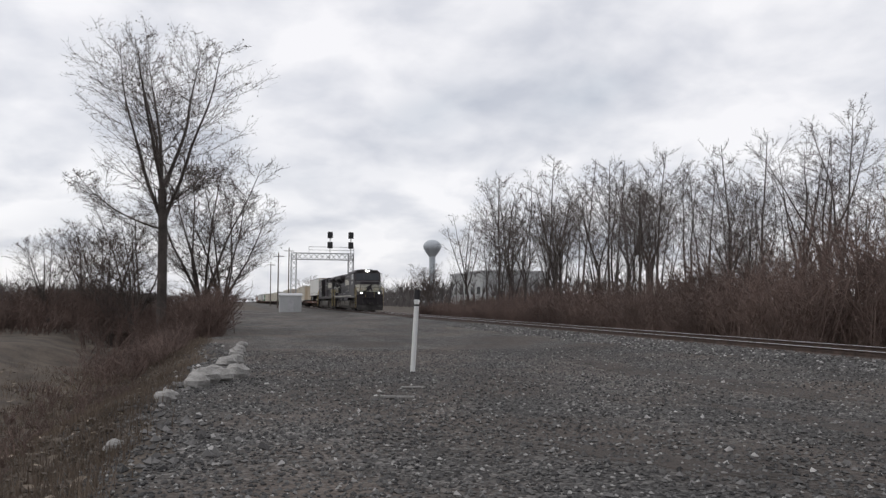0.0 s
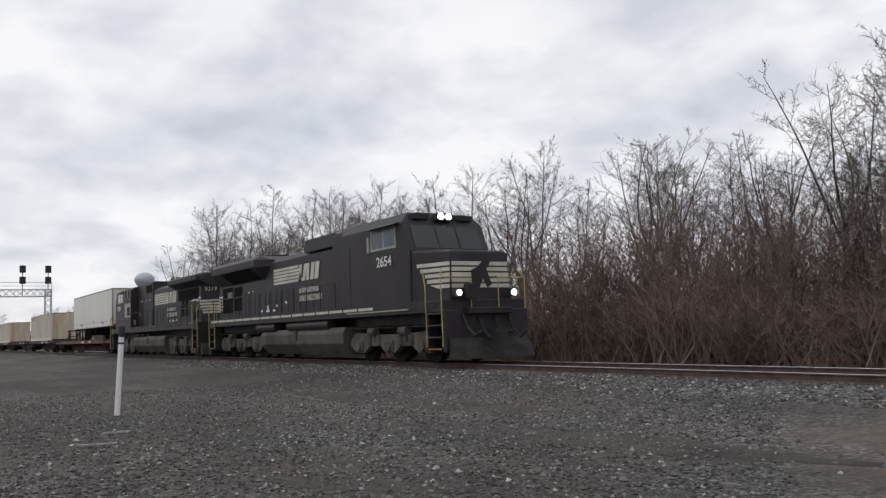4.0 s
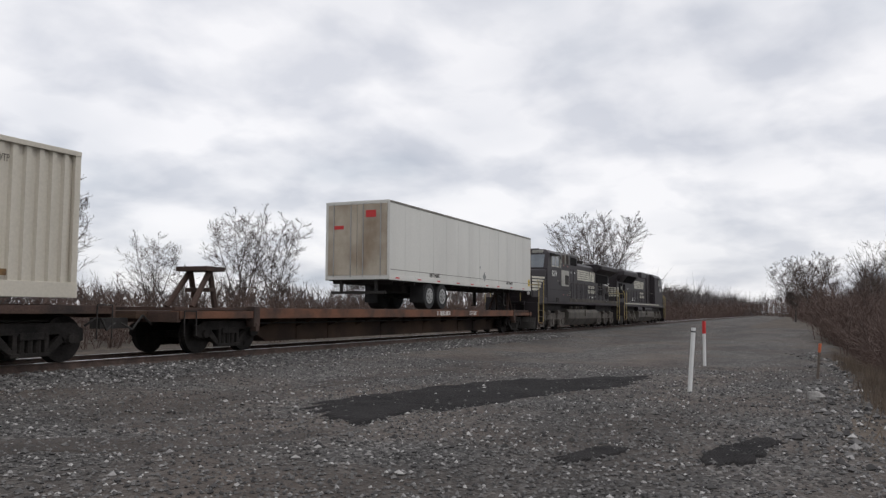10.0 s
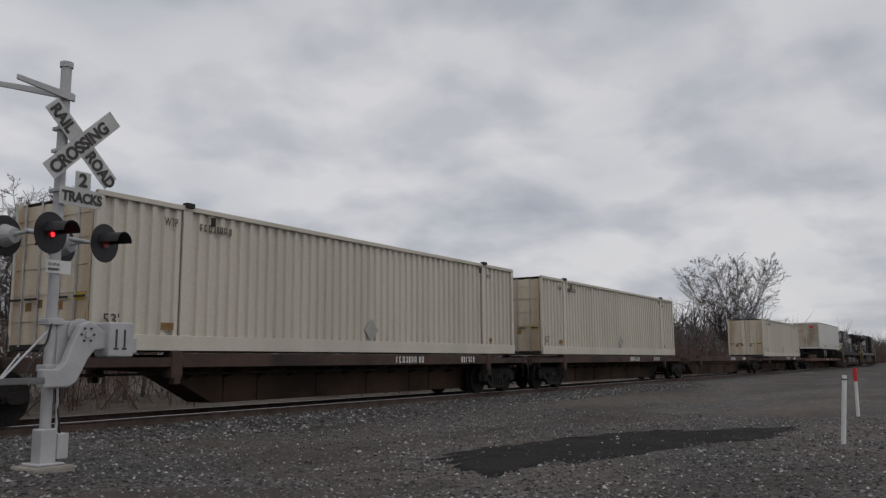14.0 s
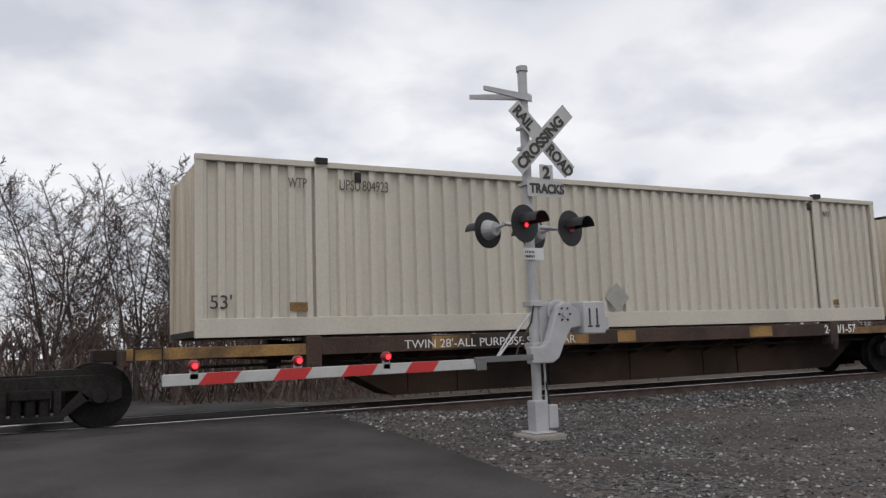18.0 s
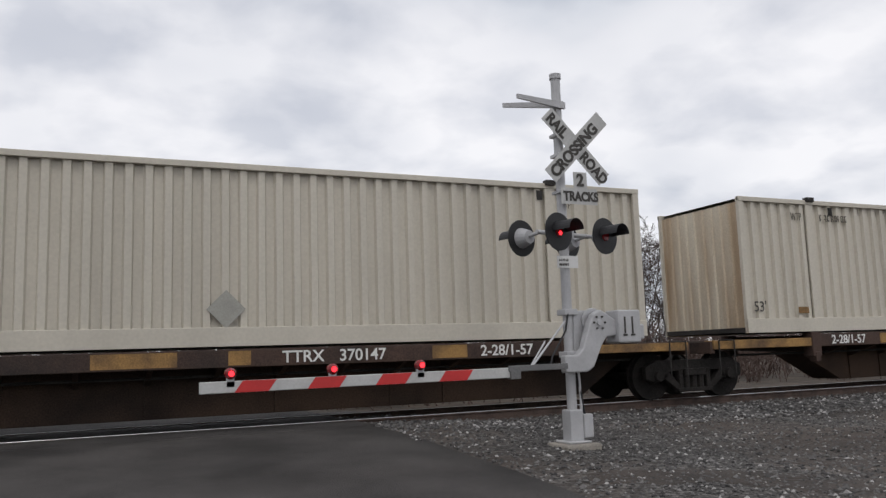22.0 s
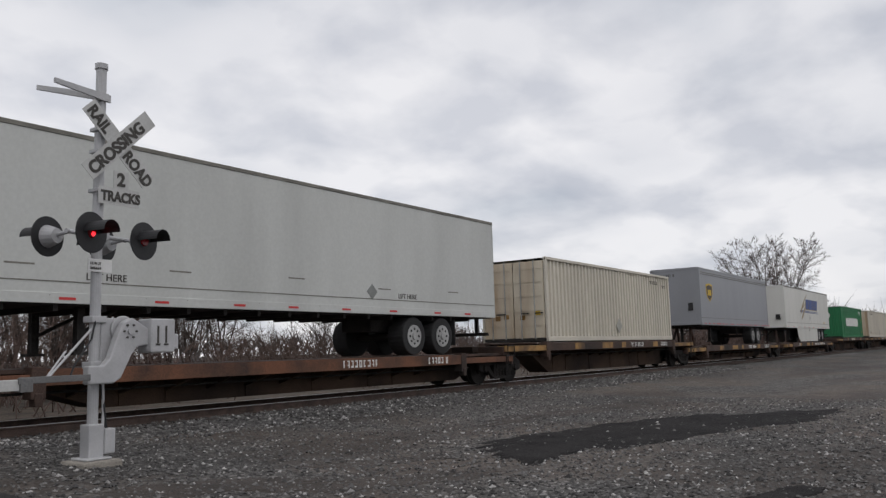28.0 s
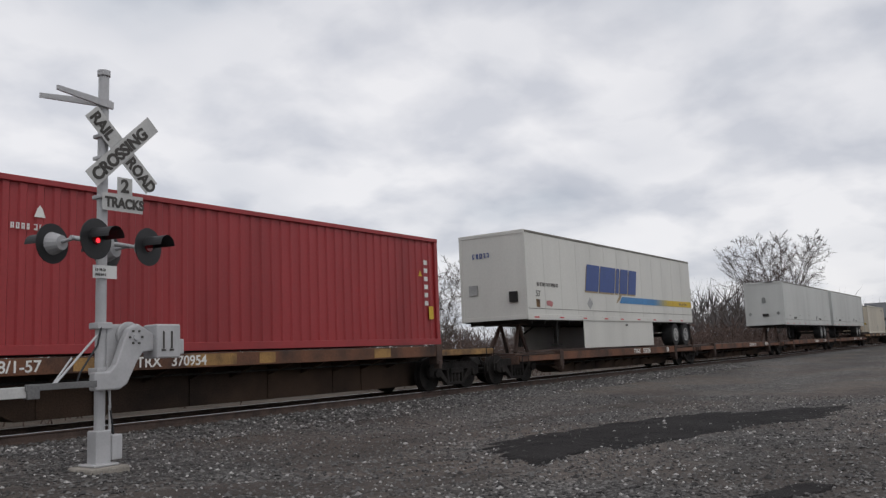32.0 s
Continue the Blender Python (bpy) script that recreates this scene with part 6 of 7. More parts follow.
    part("antenna", Geo().tube((6.6, 0.3, zt), (6.6, 0.3, zt + 0.2), 0.02), UNDER, cab)
    hl = part("headlight", box(8.35, 8.62, -0.32, 0.32, zt - 0.26, zt - 0.02), UNDER, cab, bevel=0.02)
    for yy in (-0.14, 0.14):
        part("lens", Geo().tube((8.6, yy, zt - 0.13), (8.64, yy, zt - 0.13), 0.10, 0.10, 14), HEADLIT if modern else SIGNWHITE, hl, "lit headlamp" if modern else "")
        part("number_board", box(8.3, 8.52, yy * 6 - 0.3, yy * 6 + 0.3, zt - 0.22, zt - 0.05), GREYPANEL if not modern else UNDER, hl)
    for s in (-1, 1):
        dl = part("ditch_light", box(10.55, 10.72, s * 1.0 - 0.14, s * 1.0 + 0.14, 1.92, 2.16), UNDER, eng, bevel=0.02)
        part("lens", Geo().tube((10.71, s * 1.0, 2.04), (10.74, s * 1.0, 2.04), 0.085, 0.085, 12), HEADLIT if modern else SIGNWHITE, dl, "lit ditch light" if modern else "")
    # pilots, steps, plough
    for e in (-1, 1):
        x = e * 10.55
        part("pilot", box(min(x, x + e * 0.14), max(x, x + e * 0.14), -1.5, 1.5, 0.35, 1.55), BLACK, eng, bevel=0.02)
        part("plough", Geo().prism([(x + e * 0.14, 0.12), (x + e * 0.55, 0.14), (x + e * 0.40, 0.5), (x + e * 0.14, 0.75)], -1.4, 1.4), UNDER, eng, "worn steel plough", bevel=0.02)
        part("anticlimber", box(min(x, x + e * 0.35), max(x, x + e * 0.35), -0.8, 0.8, 1.42, 1.60), BLACK, eng, bevel=0.02)
        coupler(eng, x, e)
        for q in range(4):
            yy = -0.9 + q * 0.55
            part("jumper_cable", Geo().path([(x + e * 0.12, yy, 1.45), (x + e * 0.32, yy + 0.04, 1.05 - 0.08 * (q % 2)), (x + e * 0.62, yy + 0.08, 0.80 - 0.1 * (q % 2)), (x + e * 0.95, yy + 0.05, 0.92)], 0.035, 6), UNDER, eng, "black jumper cable")
        part("end_box", box(min(x + e * 0.04, x + e * 0.2), max(x + e * 0.04, x + e * 0.2), -0.75, -0.35, 1.86, 2.30), UNDER, eng, bevel=0.02)
        for s in (-1, 1):
            g = Geo()
            for k in range(4):
                z = 0.42 + k * 0.34
                g.box(min(x - e * 0.75, x - e * 0.05), max(x - e * 0.75, x - e * 0.05), s * 1.33 - 0.18, s * 1.33 + 0.18, z, z + 0.04)
            g.box(x - e * 0.78 - 0.02, x - e * 0.78 + 0.02, s * 1.33 - 0.18, s * 1.33 + 0.18, 0.38, 1.55)
            st = part("steps", g, BLACK, eng, "black steps")
            for k in range(5):
                z = 0.42 + k * 0.34
                part("step_edge", box(min(x - e * 0.75, x - e * 0.05), max(x - e * 0.75, x - e * 0.05), s * 1.52 - 0.012, s * 1.52 + 0.012, z, z + 0.045), SILLDUST if k else CARYELLOW, st, "pale worn step edge")
            rail_c = YELLOW
            part("handrail", Geo().path([(x - e * 0.82, s * 1.52, 0.5), (x - e * 0.82, s * 1.54, 2.3), (x - e * 1.0, s * 1.50, 2.75)], 0.02), rail_c, eng, "painted handrail")
            part("handrail", Geo().path([(x + e * 0.02, s * 1.52, 0.5), (x + e * 0.02, s * 1.54, 2.5), (x - e * 0.15, s * 1.4, 2.75)], 0.02), rail_c, eng, "painted handrail")
        for s in (-1, 1):
            part("handrail", Geo().path([(x + e * 0.02, s * 1.45, 2.5), (x + e * 0.05, s * 0.5, 2.5), (x + e * 0.05, s * 0.5, 1.6)], 0.018), YELLOW, eng, "painted end handrail")
    for s in (-1, 1):
        part("walkway_rail", Geo().path([(-10.4, s * 1.48, 2.80), (4.0, s * 1.48, 2.80)], 0.02), SILLDUST, eng)
        for k in range(12):
            x = -10.0 + k * 1.24
            part("stanchion", Geo().tube((x, s * 1.48, 1.84), (x, s * 1.48, 2.80), 0.016), BLACK, eng)
    return eng


ENGINE_A = ride(locomotive("black diesel locomotive with pale nose stripes, headlights lit", True), -101.0)
ENGINE_B = ride(locomotive("black diesel locomotive running cab last", False), -124.15, True)

# ---- the cars and what they carry, from the engines back ----
def unit(middle, **kw):
    return ride(spine_unit(**kw), middle)


def van(middle, *a, **kw):
    t = trailer(*a, **kw)
    return ride(t, middle)


def can(middle, *a, **kw):
    return ride(container(*a, **kw), middle)


DOORSTAIN = mat("stained_white_door", (0.44, 0.39, 0.31), 0.6, vary=0.2, scale=0.9, grain=0.12, dirt=(0.21, 0.145, 0.09), bump=0.05, streak=0.3)
SPINE = "TWIN 28'-ALL PURPOSE SPINE CAR"
CLEAN = "beige ribbed 53-foot shipping container"
LEFT_CODE = lambda n: (("2-28/1-57", -5.73), ("TTRX", -3.1), (n, -2.2))
RIGHT_CODE = lambda n: (("TTRX", 0.92), (n, 1.85), ("2-28/1-57", 4.42))
NUMBERS = lambda n: ("UPSU", n)


def pair(middle, codes=(), material=None, label="", number=(), shift=0.0, trucks=(), doors=1, **kw):
    """A platform with a 53-foot box on it."""
    car = unit(middle, codes=codes, trucks=trucks, **kw)
    return car, can(middle + shift, 16.15, material or BEIGE, label or CLEAN, doors=doors, end_material=BEIGE_RUST, seed=kw.get("seed", 0), number=number)


unit(-148.7, length=26.6, deck=1.12, wide_deck=True, hitch=-1, seed=1, yellow=False, sill=SILLORANGE, trucks=(-11.2, 11.2))
T1 = van(-143.5, 16.15, WHITE, "white van trailer with a brown-stained rear door", rear=-1, deck=1.12, rise=1.03, height=2.80, seed=1, front_material=DOORSTAIN, axles=(3.45, 4.68))
put_words("LIFT HERE", 0.15, DARKMARK, T1, pose(-4.72, -1.298, 2.36), bold=0.003)
put_words("LIFT HERE", 0.15, DARKMARK, T1, pose(4.2, -1.298, 2.36), bold=0.003)
pair(-173.0, label=CLEAN + ", doors dirty and stained", seed=2, yellow=False, trucks=(7.3, -9.9), doors=-1)
unit(-193.0, seed=3, yellow=False, trucks=(-9.7,))
pair(-212.2, seed=4, yellow=False, trucks=(-6.7,), doors=-1)
pair(-230.6, seed=5, yellow=False, trucks=(7.3, -10.2), doors=-1)
unit(-251.0, seed=6, yellow=False, trucks=(-9.8,))
unit(-270.6, seed=7, yellow=False, trucks=(-9.4,), codes=(("53", 4.6),))
RIB = can(-270.6, 16.15, WHITE, "white shipping container with wide flat panels", seed=7, warn=False, mark=False, flat=True)
put_words("53/102", 0.20, DARKMARK, RIB, pose(-0.25, -1.312, 3.62), bold=0.003)
put_words("53", 0.20, DARKMARK, RIB, pose(7.52, -1.312, 1.80), bold=0.003)
part("label", box(7.5, 7.82, -1.316, -1.308, 1.60, 1.66), PATCHGREY, RIB, "small grey label")
code_bars(RIB, 3.2, -1.309, 3.72, 9, 0.15, RUST, 70)
part("repair_patch", box(0.95, 1.15, -1.288, -1.283, 2.78, 2.9), PATCHGREY, RIB, "small torn patch")
pair(-289.5, codes=(("2-28/1-57", -5.73),), seed=8, trucks=(-9.3,))
car, _ = pair(-308.2, codes=(("2-28/1-57", 5.9),), seed=9, trucks=(-10.3,), number=NUMBERS("804923"))
put_words(SPINE, 0.15, LETTER, car, pose(-4.6, -1.352, 1.0), wide=1.1)
pair(-328.9, codes=RIGHT_CODE("370977"), seed=10, trucks=(-7.0,), number=NUMBERS("600940"))
pair(-347.75, codes=LEFT_CODE("370147"), material=BEIGE_STREAK, label=CLEAN + " streaked with dark runs", seed=11, trucks=(7.35, -10.35), number=NUMBERS("603508"))
car, _ = pair(-368.45, codes=(("2-28/1-57", -5.73),), seed=12, trucks=(-9.35,))
put_words(SPINE, 0.15, LETTER, car, pose(1.0, -1.352, 1.0), wide=1.0)
pair(-387.2, codes=RIGHT_CODE("370147"), label=CLEAN + " with a stained end", seed=13, trucks=(-7.55,))
unit(-406.0, seed=14, length=19.0, trucks=(-10.6, 6.9), codes=(("TTRX", -1.8), ("360034", -0.9)))
GREEN_BOX = can(-406.2, 12.19, GREEN, "green 40-foot shipping container with white block lettering", doors=1, long53=False, seed=14, warn=False, mark=False, deep=0.030)
put_words(SPINE, 0.15, LETTER, unit(-427.0, seed=15, wide_deck=True, length=18.4, trucks=(-9.9,), codes=(("53", -4.4),)), pose(1.2, -1.352, 0.72), wide=1.25)
BLUE_MARK_A = van(-426.8, 16.15, WHITE, "white van trailer with blue and tan emblem", rear=1, skirt=(-4.5, 2.9, 1), axles=(3.11, 4.38))
unit(-446.8, seed=16, wide_deck=True, length=18.6, trucks=(-9.3,), codes=(("TTRX", 1.5), ("360034", 2.4), ("2-28/1-57", 5.3)))
GREY_TRAILER = van(-446.8, 13.7, GREYVAN, "light grey van trailer with a brown and gold shield", rear=1, axles=(2.54, 3.75), joints=False)
unit(-464.4, seed=17, trucks=(-8.9,))
can(-464.4, 12.19, BEIGE, "beige ribbed shipping container", end_material=BEIGE_RUST, long53=False, seed=17)
unit(-482.0, seed=18, wide_deck=True, yellow=False, sill=SILLORANGE, trucks=(-8.9,))
PLAIN = [van(-482.0, 16.15, OFFWHITE, "dull white van trailer with smooth sides", rear=1, axles=(2.75, 4.05), joints=False)]
unit(-499.8, seed=19, wide_deck=True, yellow=False, sill=SILLORANGE, trucks=(-9.1,))
PLAIN.append(van(-499.4, 16.15, OFFWHITE, "dull white van trailer with smooth sides", rear=1, axles=(2.75, 4.05), joints=False))
unit(-518.2, seed=20, wide_deck=True, hitch=-1, yellow=False, sill=SILLORANGE, trucks=(-8.6,), length=16.8)
unit(-535.2, seed=21, wide_deck=True, yellow=False, sill=SILLORANGE, trucks=(-8.2,), length=17.0, codes=(("TTAX", 0.75), ("555126", 1.75), ("53", 4.5)))
BLUE_MARK_B = van(-534.85, 16.15, WHITE, "white van trailer with blue emblem and a blue to yellow band", rear=1, skirt=(-3.95, 2.88, 0), axles=(0.95, 2.3))
unit(-554.4, seed=22, deck=1.24, sill=SILLORANGE, length=18.4, trucks=(7.5, -9.9), codes=LEFT_CODE("370954"))
RED_BOX = can(-554.0, 12.19, RED, "dark red 40-foot shipping container with small white emblem", long53=False, seed=22, warn=False, mark=False, deep=0.034)
pair(-574.0, seed=23)

# ---- emblems and marks on the loads: plain shapes in their colours ----
def slab(parent, outline, material, label, y=-1.296, name="emblem_block", deep=0.006):
    return part(name, Geo().prism(outline, y - deep, y), material, parent, label)


def block_word(parent, x0, x1, z0, z1, n, material, slant, label, y=-1.296, notch=True):
    """A run of n plain blocks in place of a brand's word."""
    w = (x1 - x0) / n
    for i in range(n):
        a, b = x0 + i * w, x0 + (i + 0.88) * w
        d, cut = slant * (z1 - z0), 0.12 * w
        slab(parent, [(a, z0), (b - cut * (i % 2), z0), (b, z0 + cut), (b + d, z1 - cut), (b + d - cut, z1), (a + d + cut * (1 - i % 2), z1), (a + d, z1 - cut)], material, label, y)


block_word(GREEN_BOX, -3.76, 3.25, 2.34, 3.12, 9, LETTER, 0.0, "white block of the wordmark", y=-1.30)
put_words("NMCU", 0.13, LETTER, GREEN_BOX, pose(4.02, -1.304, 3.70), wide=1.1)
put_words("8289223", 0.13, LETTER, GREEN_BOX, pose(4.62, -1.304, 3.70), wide=1.1)
put_words("45G1", 0.13, LETTER, GREEN_BOX, pose(4.62, -1.304, 3.48), wide=1.1)
slab(GREEN_BOX, [(5.35, 1.72), (5.65, 1.72), (5.5, 1.98)], BRIGHTYEL, "yellow warning triangle", y=-1.30, name="warning_decal")
slab(GREEN_BOX, [(5.45, 2.95), (5.58, 2.95), (5.58, 3.12), (5.45, 3.12)], BRIGHTYEL, "small yellow label", y=-1.30, name="decal")
g = Geo().tube((-6.09, -0.05, 3.35), (-6.105, -0.05, 3.35), 0.30, 0.30, 24)
part("round_emblem", g, LETTER, GREEN_BOX, "white round emblem on the end wall")
part("emblem_centre", Geo().tube((-6.105, -0.05, 3.35), (-6.112, -0.05, 3.35), 0.13, 0.13, 8), GREEN, GREEN_BOX, "green centre of the emblem")
code_bars(GREEN_BOX, -6.0, 0, 0, 1, 0.01, LETTER, 83).data.transform(Matrix.Translation((0, 0, 3.9)))

for v, z0, z1, x0, x1 in ((BLUE_MARK_A, 3.45, 4.22, -1.13, 3.45), (BLUE_MARK_B, 3.10, 4.10, -3.7, 1.35)):
    at = x0
    for w in (0.24, 0.30, 0.08, 0.17, 0.18):
        xa, xb, d = at, at + w * (x1 - x0) - 0.10, 0.24 * (z1 - z0)
        slab(v, [(xa - 0.05, z0 - 0.06), (xb - 0.05, z0 - 0.06), (xb - 0.05 + d, z1 - 0.06), (xa - 0.05 + d, z1 - 0.06)], GOLD, "tan edge under the wordmark")
        slab(v, [(xa, z0), (xb, z0), (xb + d, z1), (xa + d, z1)], BLUE, "blue block of the wordmark", y=-1.3025)
        at += w * (x1 - x0)
def swoosh(parent, pts, material, label):
    """A tapering bowed streak through (x, z, width)."""
    up = [(x, z + w / 2) for x, z, w in pts]
    dn = [(x, z - w / 2) for x, z, w in pts]
    slab(parent, up + dn[::-1], material, label, y=-1.299, name="swoosh")


swoosh(BLUE_MARK_A, [(-2.95, 3.15, 0.22), (-2.3, 3.62, 0.24), (-1.6, 4.02, 0.17), (-1.0, 4.35, 0.10), (-0.45, 4.56, 0.03)], GOLD, "tan curved streak")
swoosh(BLUE_MARK_A, [(-2.25, 3.50, 0.05), (-1.7, 3.70, 0.12), (-1.1, 3.84, 0.06)], GOLD, "tan curved streak")
swoosh(BLUE_MARK_A, [(-2.85, 2.68, 0.10), (-2.3, 2.95, 0.30), (-1.7, 3.35, 0.28), (-1.05, 3.66, 0.10)], GOLD, "tan curved streak")
for dz in (0.0, 0.09):
    slab(BLUE_MARK_A, [(-3.2, 3.20 + dz), (3.5, 3.16 + dz), (3.5, 3.20 + dz), (-3.2, 3.26 + dz)], BLUE, "thin blue line", name="stripe")
slab(BLUE_MARK_A, [(0.0, 2.78), (0.22, 2.60), (0.44, 2.80), (0.22, 3.0)], ALU, "grey placard holder", name="placard_holder")
slab(BLUE_MARK_A, [(5.6, 2.42), (6.1, 2.42), (6.1, 2.52), (5.6, 2.52)], BRIGHTYEL, "small yellow label", name="decal")
PALEBLUE = mat("sky_blue_band", (0.05, 0.22, 0.48), 0.5, vary=0.1, bump=0)
slab(BLUE_MARK_B, [(-0.6, 2.72), (3.2, 2.72), (3.2, 2.98), (-0.35, 2.98)], PALEBLUE, "blue band", name="stripe")
for k in range(6):
    f = k / 5
    m = mat("band_blend", tuple(a + (b - a) * f for a, b in zip((0.08, 0.22, 0.40), (0.55, 0.40, 0.04))), 0.5, vary=0.05, bump=0)
    slab(BLUE_MARK_B, [(3.2 + k * 0.3, 2.72), (3.5 + k * 0.3, 2.72), (3.5 + k * 0.3, 2.98), (3.2 + k * 0.3, 2.98)], m, "band turning from blue to yellow", name="stripe")
slab(BLUE_MARK_B, [(5.0, 2.72), (8.05, 2.72), (8.05, 2.98), (5.0, 2.98)], BRIGHTYEL, "yellow band", name="stripe")
for q, (word, at) in enumerate((("Best", 6.3), ("in", 6.76), ("Class", 6.98))):
    put_words(word, 0.15, GOLD, BLUE_MARK_B, pose(at, -1.306, 2.79), name="slogan")
swoosh(BLUE_MARK_B, [(-0.9, 2.72, 0.04), (-0.5, 3.0, 0.20), (0.1, 3.65, 0.10), (0.7, 4.12, 0.02)], GOLD, "tan curved streak")
code_bars(BLUE_MARK_B, -7.4, -1.297, 3.12, 14, 0.13, DARKMARK, 91)
put_words("53'", 0.20, DARKMARK, BLUE_MARK_B, pose(-7.5, -1.30, 2.78))
slab(BLUE_MARK_B, [(-3.6, 2.62), (-3.35, 2.42), (-3.1, 2.64), (-3.35, 2.86)], ALU, "grey placard holder", name="placard_holder")
for v in (BLUE_MARK_A, BLUE_MARK_B):
    code = code_bars(v, 0, 0, 0, 5, 0.17, BLUE, 95)
    code.matrix_basis = pose(-8.10, 0.75, 4.15, 0, 0, -90)
    part("air_coupling", Geo().box(-8.16, -8.09, -0.95, -0.65, 2.6, 2.95), UNDER, v)
    part("placard_holder", Geo().box(-8.105, -8.09, 0.6, 0.95, 2.9, 3.25), ALU, v)

slab(BLUE_MARK_B, [(-7.48, 2.42), (-7.24, 2.42), (-7.24, 2.68), (-7.48, 2.68)], CARYELLOW, "small yellow decal", name="decal")
slab(BLUE_MARK_B, [(-6.75, 2.50), (-6.4, 2.44), (-6.3, 2.60), (-6.55, 2.66), (-6.78, 2.64)], REDLABEL, "small red and blue decal", name="decal")

# shield on the grey trailer
sh_pts = [(-5.85, 4.12), (-5.3, 4.2), (-4.75, 4.12), (-4.75, 3.65), (-4.95, 3.42), (-5.3, 3.22), (-5.65, 3.42), (-5.85, 3.65)]
slab(GREY_TRAILER, sh_pts, BRIGHTYEL, "gold shield", name="shield")
slab(GREY_TRAILER, [(-5.3 + (x + 5.3) * 0.84, 3.72 + (z - 3.72) * 0.84 - 0.02) for x, z in sh_pts], BROWN, "brown field of the shield", y=-1.303, name="shield_field")
block_word(GREY_TRAILER, -5.62, -5.0, 3.55, 3.85, 3, BRIGHTYEL, 0.0, "gold block", y=-1.31)
for dz in (0.0, 0.10):
    part("moulding", box(-6.6, 6.8, -1.305, -1.288, 4.62 + dz, 4.65 + dz), POSTGREY, GREY_TRAILER, "grey side moulding")
part("vent_grille", Geo().box(-6.885, -6.87, -0.9, -0.65, 2.75, 3.15), LAMPBLACK, GREY_TRAILER)
part("vent_grille", Geo().box(-6.885, -6.87, 0.4, 0.65, 2.75, 3.05), LAMPBLACK, GREY_TRAILER)
code_bars(GREY_TRAILER, 0, 0, 0, 8, 0.13, DARKMARK, 97).matrix_basis = pose(-6.875, 0.95, 4.55, 0, 0, -90)

part("decal", Geo().box(-8.115, -8.10, -0.75, -0.35, 4.35, 4.6), SIGNRED, T1, "small red decal")
part("decal", Geo().box(-8.115, -8.10, 0.55, 0.95, 3.95, 4.08), SIGNRED, T1, "small red label")

# scuffs and fittings on the plain trailers
for v in PLAIN:
    part("mark", Geo().prism([(-0.12, 3.55), (0.14, 3.55), (0.14, 3.85), (0.02, 3.95), (-0.12, 3.85)], -8.112, -8.10, axis="x"), PATCHGREY, v, "worn grey mark")
    part("air_coupling", box(-8.16, -8.10, -0.25, 0.15, 2.62, 2.8), UNDER, v)
    part("light_bar", box(-8.125, -8.10, -0.7, -0.1, 4.92, 4.98), UNDER, v)
    for y in (-1.0, 0.85):
        part("placard", Geo().prism([(y, 2.8), (y + 0.12, 2.66), (y + 0.24, 2.8), (y + 0.12, 2.94)], -8.112, -8.10, axis="x"), PATCHGREY, v, "dark diamond placard")
    slab(v, [(2.05, 2.55), (2.25, 2.35), (2.45, 2.55), (2.25, 2.75)], PATCHGREY, "grey diamond placard", name="placard")
    put_words("LIFT HERE", 0.13, DARKMARK, v, pose(3.3, -1.298, 2.42))
    put_words("LIFT HERE", 0.13, DARKMARK, v, pose(-5.4, -1.298, 2.42))
    for k in range(5):
        x = -6.8 + k * 3.1
        part("scuff", box(x, x + 0.5, -1.2935, -1.2905, 2.62 + 0.05 * (k % 3), 2.65 + 0.05 * (k % 3)), POSTGREY, v, "grey scrape")

# red container marks
slab(RED_BOX, [(-5.22, 3.52), (-5.03, 3.52), (-5.08, 3.66), (-5.125, 3.72), (-5.17, 3.66)], LETTER, "small white emblem", y=-1.30)
code_bars(RED_BOX, -5.6, -1.301, 3.30, 8, 0.10, LETTER, 101)
for k in range(6):
    part("code_marking", box(5.45, 5.60, -1.307, -1.301, 3.42 - k * 0.22, 3.54 - k * 0.22), LETTER, RED_BOX, "white code mark")
part("decal", box(5.62, 5.82, -1.307, -1.301, 1.95, 2.3), BRIGHTYEL, RED_BOX, "yellow label")
slab(RED_BOX, [(5.2, 3.1), (5.36, 3.1), (5.28, 3.26)], BRIGHTYEL, "small yellow triangle", y=-1.30)

# small marks on the white trailers
slab(T1, [(1.0, 2.60), (1.2, 2.38), (1.4, 2.60), (1.2, 2.82)], PATCHGREY, "grey diamond placard", name="placard")
slab(T1, [(0.55, 3.0), (0.7, 2.95), (0.72, 3.05)], PATCHGREY, "small scuff", name="scuff")
slab(T1, [(7.62, 2.37), (7.92, 2.37), (7.92, 2.72), (7.62, 2.72)], BRIGHTYEL, "yellow length label", name="decal")
put_words("53'", 0.17, DARKMARK, T1, pose(7.64, -1.306, 2.46))

# ---- crossing signal with its gate ----
sig = thing("crossing_signal", "silver railroad crossing signal post with crossbuck and red lamps", "crossing signal", at=(6.04, 9.43, 0))
MZ = -0.24
part("footing", Geo().box(-0.26, 0.26, -0.26, 0.26, MZ - 0.25, MZ + 0.10), CONCRETE, sig, "concrete footing", bevel=0.03)
part("junction_base", Geo().box(-0.10, 0.10, -0.10, 0.10, MZ + 0.10, MZ + 0.52).box(0.10, 0.24, -0.12, 0.10, MZ + 0.16, MZ + 0.46).box(-0.17, 0.17, -0.17, 0.17, MZ + 0.10, MZ + 0.13), SILVER, sig, bevel=0.02)
part("mast", Geo().tube((0, 0, MZ + 0.5), (0, 0, 4.77), 0.065, 0.065, 16).tube((0, 0, 4.72), (0, 0, 4.79), 0.08, 0.08, 16), SILVER, sig)
A15 = pose(0, 0, 0, 0, 0, 15)
